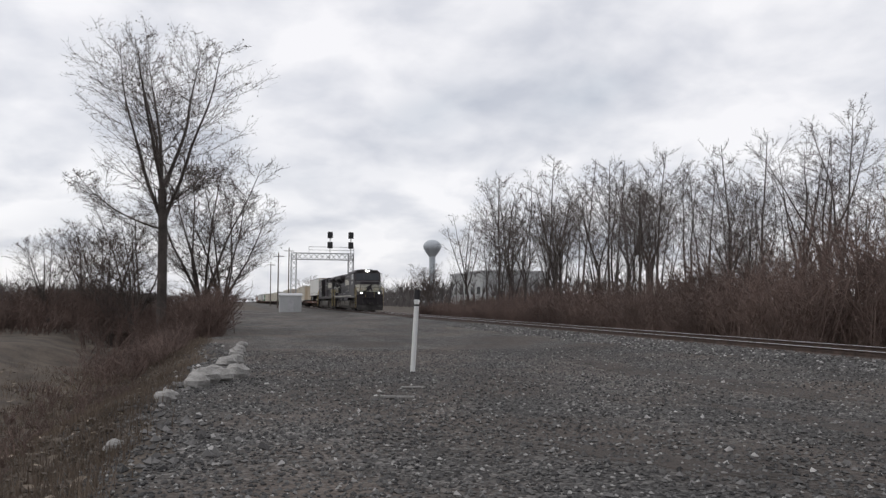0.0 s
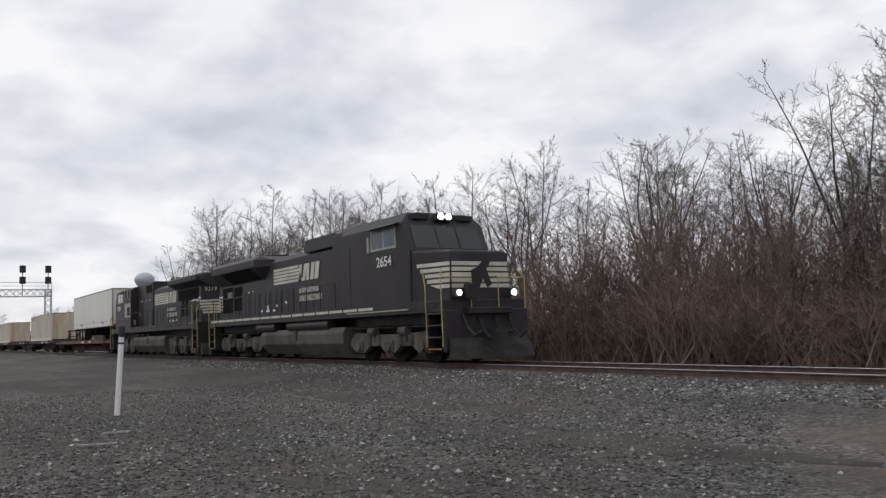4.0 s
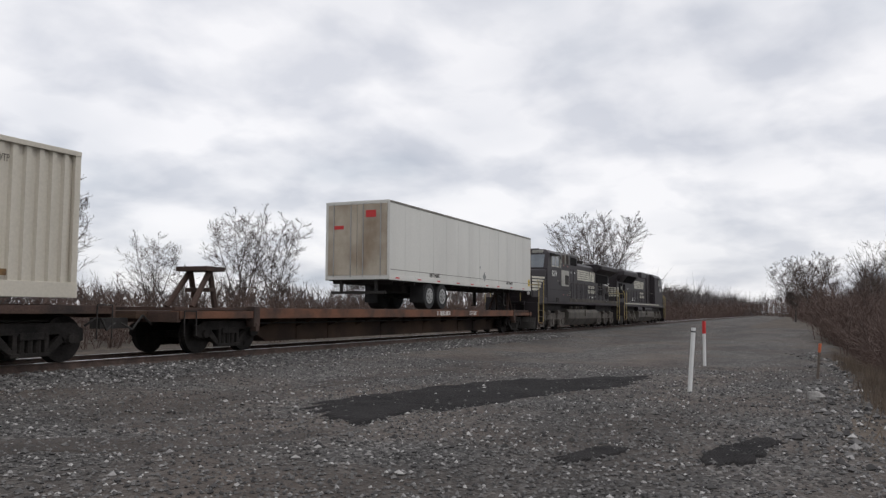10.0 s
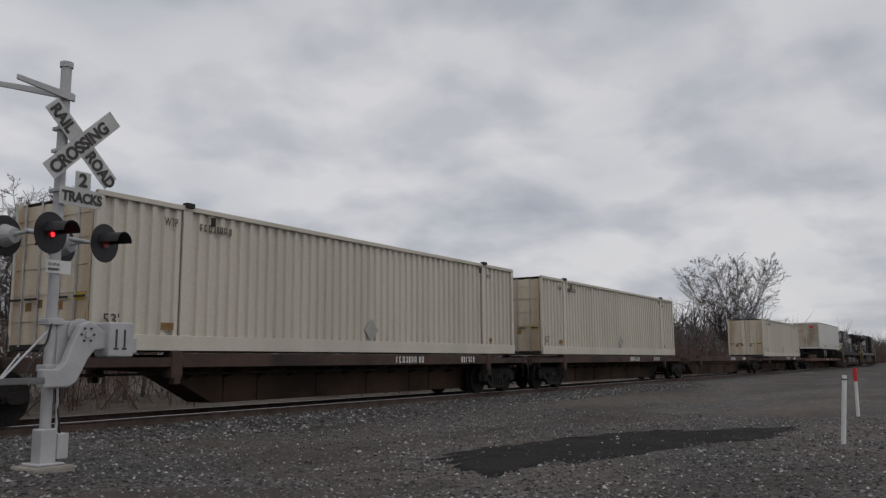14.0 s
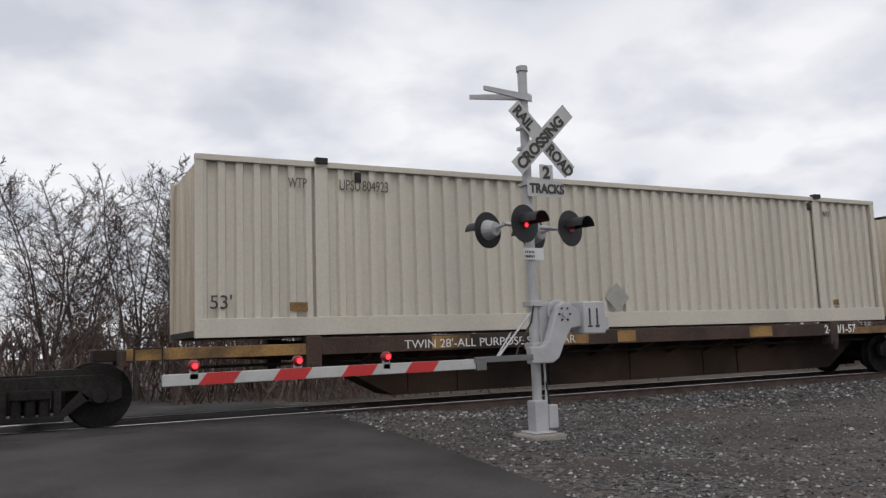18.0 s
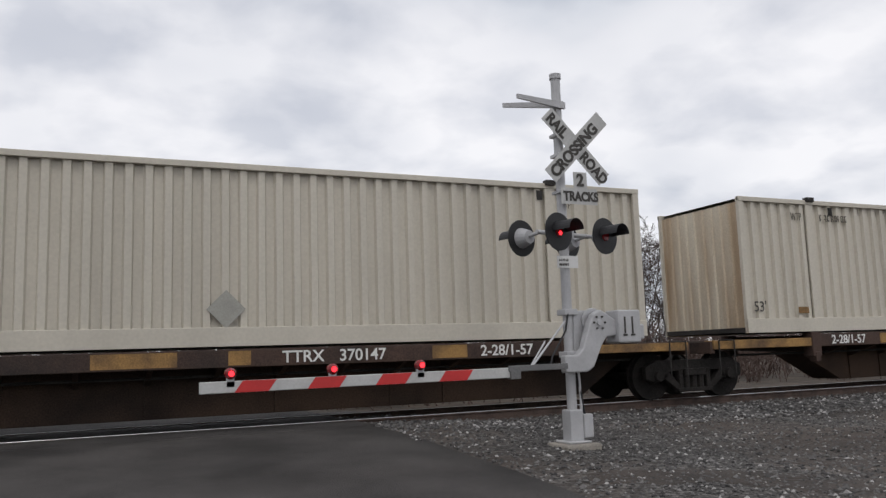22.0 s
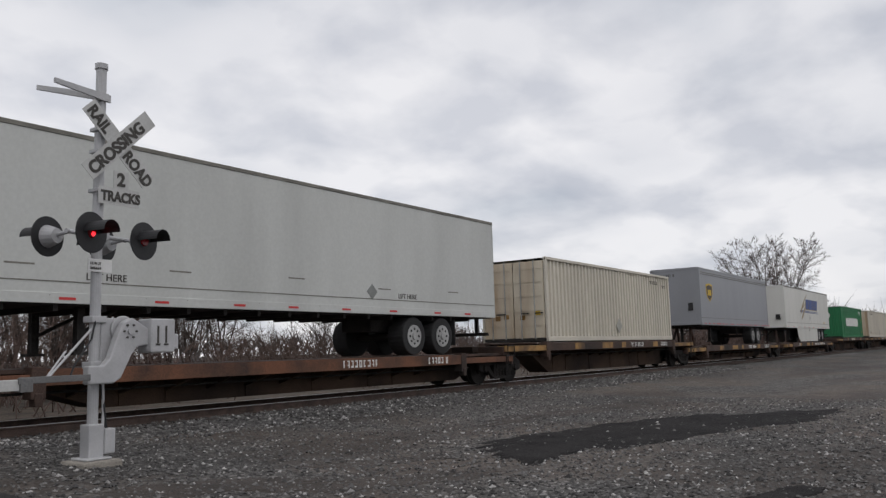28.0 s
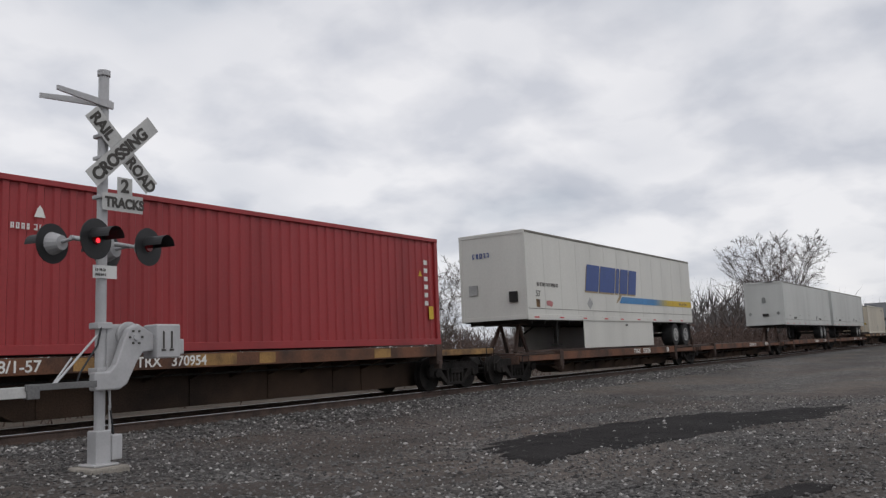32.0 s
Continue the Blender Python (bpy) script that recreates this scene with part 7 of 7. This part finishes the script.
for k, (ang, words) in enumerate(((-45, ("RAIL", "ROAD")), (45, ("CROSSING",)))):
    bl = part("crossbuck_blade", box(-0.61, 0.61, -0.008, 0.0, -0.115, 0.115), SHEETGREY, sig, "white crossbuck blade")
    bl.matrix_basis = pose(0.19, -0.12 - 0.02 * k, 3.76, 0, -ang, 0)
    part("blade_bolt", Geo().tube((0.0, -0.008, 0), (0.0, -0.022, 0), 0.016, 0.016, 8), DARKMARK, bl)
    if len(words) == 2:
        put_words("RAIL", 0.150, DARKMARK, bl, pose(-0.57, -0.012, -0.075), bold=0.009, wide=0.86)
        put_words("ROAD", 0.150, DARKMARK, bl, pose(0.135, -0.012, -0.075), bold=0.009, wide=0.86)
    else:
        put_words("CROSSING", 0.150, DARKMARK, bl, pose(-0.565, -0.012, -0.075), bold=0.009, wide=1.0)
ts = part("track_sign", Geo().box(-0.095, 0.115, -0.13, -0.122, 3.23, 3.45).box(-0.30, 0.27, -0.13, -0.122, 3.01, 3.23), SHEETGREY, sig, "white track number sign")
ts.matrix_basis = pose(0.22, 0, -0.04)
put_words("2", 0.165, DARKMARK, ts, pose(-0.05, -0.135, 3.265), bold=0.008)
put_words("TRACKS", 0.125, DARKMARK, ts, pose(-0.265, -0.135, 3.06), bold=0.007, wide=0.85)
for zz in (3.12, 3.62, 3.90):
    part("sign_clamp", Geo().box(-0.09, 0.12, -0.12, 0.085, zz, zz + 0.045), SILVER, sig, bevel=0.006)
part("cross_arm", Geo().tube((-0.5, 0, 2.58), (0.5, 0, 2.58), 0.03, 0.03, 10).box(-0.1, 0.1, -0.1, 0.1, 2.52, 2.64), SILVER, sig).matrix_basis = A15
for face, lit in ((-1, 0), (1, 1)):
    for j, s in enumerate((-1, 1)):
        x, y = s * 0.45, face * 0.34
        lamp = part("flasher_lamp", Geo().tube((x, y, 2.54), (x, y - face * 0.012, 2.54), 0.245, 0.245, 32), LAMPBLACK, sig, "black lamp background disc")
        lamp.matrix_basis = A15
        on = j == lit
        part("lens", Geo().tube((x, y, 2.54), (x, y + face * 0.02, 2.54), 0.07, 0.06, 16), REDDIM, lamp, "dark red lens")
        if on:
            part("lens_glow", Geo().tube((x, y + face * 0.02, 2.52), (x, y + face * 0.03, 2.52), 0.026, 0.026, 12), REDLIT, lamp, "small lit red lamp")
        hood_ = Geo()
        n = 12
        for i in range(n):
            a0, a1 = math.pi * i / n, math.pi * (i + 1) / n
            hood_.add([(x + 0.13 * math.cos(a), y + face * d, 2.54 + 0.13 * math.sin(a)) for a in (a0, a1) for d in (0, 0.30)], [(0, 1, 3, 2)])
        part("visor", hood_, LAMPBLACK, lamp)
        part("housing", Geo().tube((x, y - face * 0.012, 2.54), (x, y - face * 0.16, 2.54), 0.14, 0.09, 16).tube((x, y - face * 0.1, 2.54), (x, 0, 2.58), 0.025), SILVER, lamp)
for turn in (9, -24):
    part("bracket_arm", Geo().prism([(-0.74, -0.012), (0.08, -0.05), (0.08, 0.045), (-0.74, 0.045)], -0.09, -0.06), SILVER, sig).matrix_basis = pose(0, 0, 4.34, 0, 0, turn)
part("sign_plate", box(-0.16, 0.16, -0.08, -0.07, 2.12, 2.28), SIGNWHITE, sig, "small white notice plate")
code_bars(sig, -0.13, -0.081, 2.21, 6, 0.03, DARKMARK, 3)
code_bars(sig, -0.13, -0.081, 2.15, 6, 0.03, DARKMARK, 4)
part("gate_mechanism", Geo().box(0.05, 0.42, -0.06, 0.20, 1.02, 1.56).tube((0.33, -0.06, 1.42), (0.33, -0.10, 1.42), 0.17, 0.17, 20), SILVER, sig, "silver gate motor case", bevel=0.015)
crank = part("gate_crank", Geo().prism([(-0.22, 0.76), (0.12, 0.76), (0.22, 0.82), (0.36, 1.10), (0.44, 1.20), (0.60, 1.22), (0.60, 1.42), (0.47, 1.50), (0.36, 1.56), (0.24, 1.50), (0.17, 1.36), (0.06, 1.06), (-0.02, 0.98), (-0.22, 0.98)], -0.24, -0.12), SILVER, sig, "cast silver crank plate", bevel=0.02)
for q in range(6):
    a = q * math.pi / 3
    part("bolt", Geo().tube((0.33 + 0.085 * math.cos(a), -0.24, 1.39 + 0.085 * math.sin(a)), (0.33 + 0.085 * math.cos(a), -0.256, 1.39 + 0.085 * math.sin(a)), 0.014, 0.014, 8), DARKMARK, crank)
part("bolt", Geo().tube((0.33, -0.24, 1.39), (0.33, -0.262, 1.39), 0.04, 0.04, 10), SILVER, crank)
weight = part("counterweight", Geo().box(0.58, 0.94, -0.31, -0.02, 1.12, 1.55).box(0.90, 1.02, -0.28, -0.06, 1.16, 1.36), SILVER, sig, bevel=0.02)
for xx in (0.67, 0.79):
    part("bolt_slot", Geo().box(xx, xx + 0.025, -0.316, -0.31, 1.24, 1.46).box(xx - 0.02, xx + 0.045, -0.318, -0.31, 1.21, 1.235), DARKMARK, weight, "dark bolt slot")
for z in (0.95, 1.5):
    part("mast_clamp", box(-0.1, 0.1, -0.1, 0.1, z, z + 0.08), SILVER, sig, bevel=0.01)
part("cable", Geo().path([(-0.05, -0.09, 1.52), (-0.12, -0.13, 1.30), (-0.36, -0.17, 0.98), (-0.42, -0.2, 0.86)], 0.012), LAMPBLACK, sig)
part("cable", Geo().path([(0.08, -0.04, 0.74), (0.12, -0.06, 0.40), (0.16, -0.04, 0.22)], 0.016), LAMPBLACK, sig)
part("conduit", Geo().path([(0.09, -0.05, 0.8), (0.11, -0.05, 0.4), (0.10, -0.05, 0.15)], 0.018), SILVER, sig)
gate = thing("crossing_gate", "lowered red and white striped crossing gate arm", "gate arm", at=(6.04, 9.43, 0))
g0, g1, gz0 = -0.93, -4.71, 0.80
gate.rotation_euler = (0, radians(-0.3), 0)
arm = part("gate_arm", Geo().box(g1, g0, -0.25, -0.21, gz0 - 0.062, gz0 + 0.062), SHEETGREY, gate, "white gate arm", bevel=0.008)
POSTMETAL = mat("dull_galvanised_bracket", (0.17, 0.17, 0.17), 0.55, 0.3, vary=0.2, bump=0.05)
bk = part("arm_bracket", Geo().box(g0 - 0.12, -0.2, -0.275, -0.252, gz0 + 0.01, gz0 + 0.085).box(g0 - 0.10, g0 + 0.04, -0.28, -0.20, gz0 - 0.08, gz0 + 0.075), POSTMETAL, gate, "galvanised arm bracket", bevel=0.006)
part("stay", Geo().tube((g0 + 0.22, -0.26, gz0 + 0.07), (-0.10, -0.1, 1.42), 0.014, 0.014, 6).tube((g0 + 0.22, -0.22, gz0 + 0.07), (-0.42, -0.1, 1.16), 0.012, 0.012, 6), SILVER, bk, "slanting steel stay")
for k in range(4):
    x = g1 + 0.36 + k * 0.79
    part("red_stripe", Geo().prism([(x, gz0 - 0.061), (x + 0.36, gz0 - 0.061), (x + 0.45, gz0 + 0.061), (x + 0.09, gz0 + 0.061)], -0.256, -0.2505), SIGNRED, arm, "red stripe")
for x in (g1 + 0.32, g1 + 1.44, g1 + 2.50):
    lp = part("arm_lamp", Geo().box(x - 0.04, x + 0.04, -0.25, -0.2, gz0 + 0.0, gz0 + 0.11), SILVER, gate)
    part("lens", Geo().tube((x, -0.30, gz0 + 0.14), (x, -0.26, gz0 + 0.14), 0.040, 0.062, 14).tube((x, -0.26, gz0 + 0.14), (x, -0.20, gz0 + 0.14), 0.062, 0.062, 14).tube((x, -0.20, gz0 + 0.14), (x, -0.16, gz0 + 0.14), 0.062, 0.04, 14), REDDIM, lp, "red lamp")
    part("lens_glow", Geo().tube((x, -0.308, gz0 + 0.14), (x, -0.30, gz0 + 0.14), 0.030, 0.030, 12), REDLIT, lp, "lit red lamp")

# ---- marker posts ----
def post(x, y, h, r, material, label, cap=None, lean=(0, 0), name="marker_post", bands=()):
    z = ground_z(x, y)
    p = thing(name, label, "post", "marker posts", at=(x, y, z))
    top = Vector((lean[0] * h, lean[1] * h, h))
    part("shaft", Geo().tube((0, 0, -0.2), top, r, r * 0.96, 12), material, p)
    for b0, b1, mm, lab in bands:
        part("band", Geo().tube(top * b0, top * b1, r * 1.12, r * 1.12, 12), mm, p, lab)
    return p


post(-17.3, 3.72, 1.74, 0.055, SIGNWHITE, "white marker post with black top", lean=(0.0, 0.06), bands=((0.88, 1.0, LAMPBLACK, "black top"), (0.80, 0.82, LAMPBLACK, "black ring")))
post(16.4, 2.12, 1.20, 0.042, SIGNWHITE, "leaning white marker post", lean=(0.0, -0.09), bands=((0.93, 0.95, LAMPBLACK, "black ring"),))
post(24.3, 2.65, 1.25, 0.045, SIGNWHITE, "white marker post with red top", bands=((0.72, 1.0, SIGNRED, "red top"),))
post(21.0, -0.15, 0.80, 0.03, WOODPOST, "weathered stake with orange tag", lean=(0.05, -0.12), name="stake", bands=((0.75, 1.0, ORANGE, "orange tag"),))

# ---- signal gantry, masts, water tower and sheds far down the line ----
gan = thing("signal_gantry", "grey lattice signal gantry over the track", "signal gantry", at=(-130, 0, -0.5))
for y in (8.7, 17.7):
    for dx in (-0.4, 0.4):
        for dy in (-0.4, 0.4):
            part("leg", Geo().tube((dx, y + dy, 0), (dx, y + dy, 9.2), 0.07), SILVER, gan)
    g = Geo()
    for k in range(10):
        z = k * 0.9
        g.tube((-0.4, y - 0.4, z), (-0.4, y + 0.4, z + 0.9), 0.04).tube((0.4, y + 0.4, z), (0.4, y - 0.4, z + 0.9), 0.04).tube((-0.4, y - 0.4, z), (0.4, y - 0.4, z + 0.9), 0.04)
    part("bracing", g, SILVER, gan)
g = Geo()
for z in (8.2, 9.2):
    for dx in (-0.4, 0.4):
        part("chord", Geo().tube((dx, 8.3, z), (dx, 18.1, z), 0.06), SILVER, gan)
for k in range(11):
    y = 8.3 + k * 0.89
    g.tube((0.4, y, 8.2), (0.4, y + 0.89, 9.2), 0.05).tube((-0.4, y + 0.89, 8.2), (-0.4, y, 9.2), 0.05)
part("bracing", g, SILVER, gan)
part("walkway_rail", Geo().path([(0.5, 11, 9.2), (0.5, 11, 10.2), (0.5, 18.1, 10.2), (0.5, 18.1, 9.2)], 0.04).path([(0.5, 11, 9.7), (0.5, 18.1, 9.7)], 0.035), SILVER, gan)
for y in (14.3, 17.6):
    part("signal_mast", Geo().tube((0.6, y, 8.2), (0.6, y, 12.4), 0.07), SILVER, gan)
    for z in (10.5, 12.1):
        part("signal_head", Geo().tube((0.62, y, z - 0.5), (0.62, y, z + 0.5), 0.42, 0.42, 16).box(0.7, 1.0, y - 0.25, y + 0.25, z - 0.4, z + 0.4), LAMPBLACK, gan, "black signal head", bevel=0.03)
tower = thing("water_tower", "pale blue-grey water tower on a single stem", "water tower", at=(-330, 79, -0.6))
TOWERGREY = mat("pale_tower_paint", (0.42, 0.45, 0.48), 0.6, vary=0.1, scale=0.2, grain=0.05, fine=2, bump=0)
part("stem", Geo().tube((0, 0, 0), (0, 0, 4), 2.8, 1.3, 20).tube((0, 0, 4), (0, 0, 20.5), 1.3, 1.3, 20).tube((0, 0, 20.5), (0, 0, 23), 1.3, 3.2, 20), TOWERGREY, tower)
part("tank", Geo().ball((0, 0, 24.8), 3.8, 20, 0.75), TOWERGREY, tower)
for x, y, h in ((-205, 12.5, 15), (-175, 8.5, 12), (-240, 9.5, 13)):
    pl = thing("utility_pole", "grey wooden utility pole", "pole", "poles down the line", at=(x, y, -0.6))
    part("shaft", Geo().tube((0, 0, 0), (0, 0, h), 0.16, 0.11), WOODPOST, pl)
    part("crossarm", box(-0.06, 0.06, -1.2, 1.2, h - 0.9, h - 0.75), WOODPOST, pl)
SHED = mat("pale_shed_wall", (0.45, 0.46, 0.46), 0.7, vary=0.1, scale=0.3, bump=0)
sh = thing("relay_shed", "small grey metal relay shed beside the track", "shed", at=(-118, 7.5, -0.5))
part("wall", box(-1.2, 1.2, -1.5, 1.5, 0, 2.4), SHED, sh, bevel=0.02)
part("roof", Geo().prism([(-1.35, 2.4), (1.35, 2.4), (0, 2.75)], -1.65, 1.65), SILVER, sh)
part("door", box(1.2, 1.23, -0.4, 0.4, 0.05, 2.0), SILVER, sh)
bd = thing("warehouse", "pale flat-roofed warehouse far beyond the wood", "building", at=(-190, 62, -0.6))
part("wall", box(-14, 14, -8, 8, 0, 8.5), SHED, bd)
part("roof", box(-14.3, 14.3, -8.3, 8.3, 8.5, 8.9), SILVER, bd)
for k in range(5):
    part("window", box(-11 + k * 5, -8.5 + k * 5, -8.05, -8.0, 3.5, 5.2), GLASS, bd)

# siding that curves away behind the ditch
sd = thing("siding_track", "curved siding track on dark ties", "track", kind="structure")
HUB = Vector((-108, -42, -0.2))
pts = []
for k in range(60):
    a = radians(-75 + k * 2.6)
    pts.append((HUB.x + 36 * math.cos(a), HUB.y + 33 * math.sin(a)))
for off in (-0.72, 0.72):
    g = Geo()
    for p, q in zip(pts, pts[1:]):
        ca, cb = Vector((*p, HUB.z)) - HUB, Vector((*q, HUB.z)) - HUB
        g.tube(HUB + ca * (1 + off / 35), HUB + cb * (1 + off / 35), 0.06, 0.06, 6)
    part("rail", g, RAIL_STEEL, sd)

# pale boulders on the edge of the ditch
random.seed(77)
for x, y, s in ((-16.2, -0.15, 0.24), (-17.0, 0.12, 0.26), (-17.6, -0.35, 0.22), (-18.6, 0.05, 0.16), (-19.8, -0.1, 0.24), (-21.5, 0.1, 0.2), (-15.2, -0.55, 0.22), (-15.8, -0.45, 0.30), (-23.6, 0.1, 0.22), (-13.2, -0.9, 0.18), (-25.5, 0.2, 0.2), (-28, 0.3, 0.2), (-10.2, -1.2, 0.12), (15.9, -0.05, 0.14)):
    g = Geo().ball((0, 0, 0), s, 8, 0.7)
    g.v = [tuple(Vector(v) * (1 + 0.35 * noise.noise(Vector(v) * 2.2 / s + Vector((x, y, 0))))) for v in g.v]
    b = part("boulder", g, STONE)
    b.location = (x, y, ground_z(x, y) + s * 0.3)
    tagged(b, "pale limestone boulder on the ditch edge", "boulder", "boulders by the ditch")
for x, y, l, a in ((-13.2, 2.6, 0.55, 12), (-14.3, 3.1, 0.42, 25)):
    b = part("plank", box(-l / 2, l / 2, -0.04, 0.04, 0, 0.025), STONE)
    b.matrix_basis = pose(x, y, ground_z(x, y) + 0.01, 0, 0, a + 60)
    tagged(b, "weathered grey board lying on the gravel", "board")


# ---- loose stones on the gravel ----
def stones(name, n, area, size, material, label, seed, zfun=ground_z, ok=None):
    rng = random.Random(seed)
    vs, fs = [], []
    for _ in range(n):
        x, y = area(rng)
        if ok and not ok(x, y):
            continue
        s = size * rng.uniform(0.5, 1.5)
        z = zfun(x, y) + s * 0.2
        k = len(vs)
        a = rng.uniform(0, 6.28)
        for i in range(4):
            b = a + i * 1.571 + rng.uniform(-0.3, 0.3)
            vs.append((x + s * rng.uniform(0.7, 1.2) * math.cos(b), y + s * rng.uniform(0.7, 1.2) * math.sin(b), z + s * rng.uniform(-0.2, 0.25)))
        vs.append((x + s * rng.uniform(-0.3, 0.3), y + s * rng.uniform(-0.3, 0.3), z + s * rng.uniform(0.5, 0.9)))
        vs.append((x, y, z - s * 0.6))
        fs += [(k + i, k + (i + 1) % 4, k + 4) for i in range(4)] + [(k + (i + 1) % 4, k + i, k + 5) for i in range(4)]
    me = bpy.data.meshes.new(name)
    me.from_pydata(vs, [], fs)
    me.materials.append(material)
    return tagged(new(name, me), label, "gravel", kind="stuff")


def island_stone(name, dark, light):
    m = bpy.data.materials.new(name)
    m.use_nodes = True
    n, l = m.node_tree.nodes, m.node_tree.links
    ge = n.new("ShaderNodeNewGeometry")
    r = n.new("ShaderNodeValToRGB")
    r.color_ramp.elements[0].color, r.color_ramp.elements[1].color = (*dark, 1), (*light, 1)
    mid = r.color_ramp.elements.new(0.88)
    mid.color = (*(a * 0.68 + b * 0.32 for a, b in zip(dark, light)), 1)
    l.new(ge.outputs["Random Per Island"], r.inputs[0])
    l.new(r.outputs[0], n["Principled BSDF"].inputs["Base Color"])
    n["Principled BSDF"].inputs["Roughness"].default_value = 0.9
    return m


PEBBLE = island_stone("crushed_stone", (0.036, 0.034, 0.034), (0.46, 0.445, 0.43))


def off_road(x, y):
    rag = 0.35 * noise.noise((x * 0.3, y * 1.1, 2.0)) + 0.2 * noise.noise((x, y * 3.5, 6.0))
    return (x < ROAD_L - 0.05 + rag or x > ROAD_R + 0.05 + rag) and y < 13.4


def west(rng):
    r, a = rng.uniform(4, 26) ** 1.0, radians(rng.uniform(35, 100))
    return -r * math.sin(a), r * math.cos(a)


def east(rng):
    r, a = rng.uniform(5.5, 24), radians(rng.uniform(15, 100))
    return r * math.sin(a), r * math.cos(a)


def ballast_z(x, y):
    for (ya, za), (yb, zb) in zip(prof, prof[1:]):
        if ya <= y <= yb:
            return max(ground_z(x, y), za + (zb - za) * (y - ya) / (yb - ya))
    return road_z(y) + 0.005 if ROAD_L < x < ROAD_R else ground_z(x, y)


PEBBLE_DARK = island_stone("dark_crushed_stone", (0.028, 0.027, 0.028), (0.36, 0.35, 0.335))
stones("gravel_stones", 46000, west, 0.021, PEBBLE_DARK, "loose crushed stone lying on the yard", 1, ballast_z, off_road)
stones("gravel_stones", 44000, east, 0.021, PEBBLE, "loose crushed stone lying on the yard", 2, ballast_z, lambda x, y: off_road(x, y) and not (((x - 14.7) * 0.95 - (y - 5.5) * 0.33) ** 2 / 17 + ((x - 14.7) * 0.33 + (y - 5.5) * 0.95) ** 2 / 1.3 < 0.85 + 1.1 * noise.noise((x * 0.9, y * 1.6, 3.0)) + 0.9 * noise.noise((x * 4, y * 4, 8.0))))
stones("ballast_stones", 30000, lambda rng: (rng.uniform(-45, 45), rng.uniform(TRACK_Y - 3.0, TRACK_Y + 1.2)), 0.034, PEBBLE, "coarse crushed ballast stone", 3, ballast_z,
       lambda x, y: x < ROAD_L - 0.2 or x > ROAD_R + 0.2)

stones("gravel_stones", 1500, lambda rng: (rng.choice((-1, 1)) * rng.uniform(4.5, 16), rng.uniform(0, 9)), 0.036, PEBBLE, "larger broken stones lying on the yard", 5, ballast_z, off_road)
stones("edge_stones", 800, lambda rng: (lambda x: (x, -0.6 - 0.35 * math.sin(x * 0.35) - 0.25 * math.sin(x * 0.9 + 1) + rng.gauss(0, 0.35)))(rng.choice((rng.uniform(-30, -8), rng.uniform(9, 34)))), 0.055, PEBBLE, "broken pale stones along the ditch edge", 6)

# fallen leaves on the ditch bank
lit = Geo()
rng = random.Random(51)
for _ in range(5200):
    x, y = (rng.uniform(-30, -6), -1.3 - abs(rng.gauss(0, 3.0))) if rng.random() < 0.6 else (rng.uniform(8, 32), -1.0 - abs(rng.gauss(0, 1.6)))
    z, a, s = ground_z(x, y) + rng.uniform(0.01, 0.06), rng.uniform(0, 6.28), rng.uniform(0.03, 0.075)
    lit.add([(x + s * math.cos(a + k * 1.57) * (1.3 if k % 2 else 0.7), y + s * math.sin(a + k * 1.57) * (1.3 if k % 2 else 0.7), z + rng.uniform(-0.02, 0.03)) for k in range(4)], [(0, 1, 2), (0, 2, 3)])
LITTER = island_stone("fallen_leaves", (0.055, 0.042, 0.034), (0.33, 0.27, 0.21))
tagged(new("leaf_litter", lit.mesh("leaf_litter", LITTER)), "pale brown fallen leaves on the ditch bank", "leaves", kind="stuff")

# ---- ties: the nearest as pieces of the track, the rest joined ----
tie_me = Geo().box(-0.115, 0.115, -1.3, 1.3, -0.30, -0.165).mesh("tie", TIE)
rest = Geo()
k = 0
x = -200.0
while x < 260:
    near = -70 < x < 70
    if not (ROAD_L - 0.2 < x < ROAD_R + 0.2):
        if near:
            t = new("tie", tie_me)
            t.parent = track
            t.matrix_basis = pose(x + random.uniform(-0.03, 0.03), TRACK_Y + random.uniform(-0.06, 0.06), random.uniform(-0.01, 0.012), 0, 0, random.uniform(-1.2, 1.2))
        else:
            rest.box(x - 0.115, x + 0.115, TRACK_Y - 1.3, TRACK_Y + 1.3, -0.30, -0.165)
    x += 0.53
part("far_ties", rest, TIE, track, kind="stuff")


# ---- what moves ----
def motions():
    for ob, middle, turned in MOVERS:
        walk(ob, [(t, pose(middle + SPEED * t, TRACK_Y, 0, 0, 0, 180 if turned else 0)) for t in (0.0, 8.0, 16.0, 24.0, LAST)])
    rolled = {}
    for w in WHEELS:
        r = round(w.matrix_parent_inverse.translation.z, 3)
        top = w.parent.parent
        way = -1 if top is ENGINE_B else 1
        if (r, way) not in rolled:
            walk(w, [(k / FPS, pose(0, 0, 0, 0, way * math.degrees(SPEED * k / FPS / r), 0)) for k in range(int(LAST * FPS) + 1)])
            rolled[r, way] = w
        else:
            a = rolled[r, way].animation_data
            w.rotation_mode = "QUATERNION"
            w.animation_data_create()
            w.animation_data.action = a.action
            w.animation_data.action_slot = a.action_slot


motions()
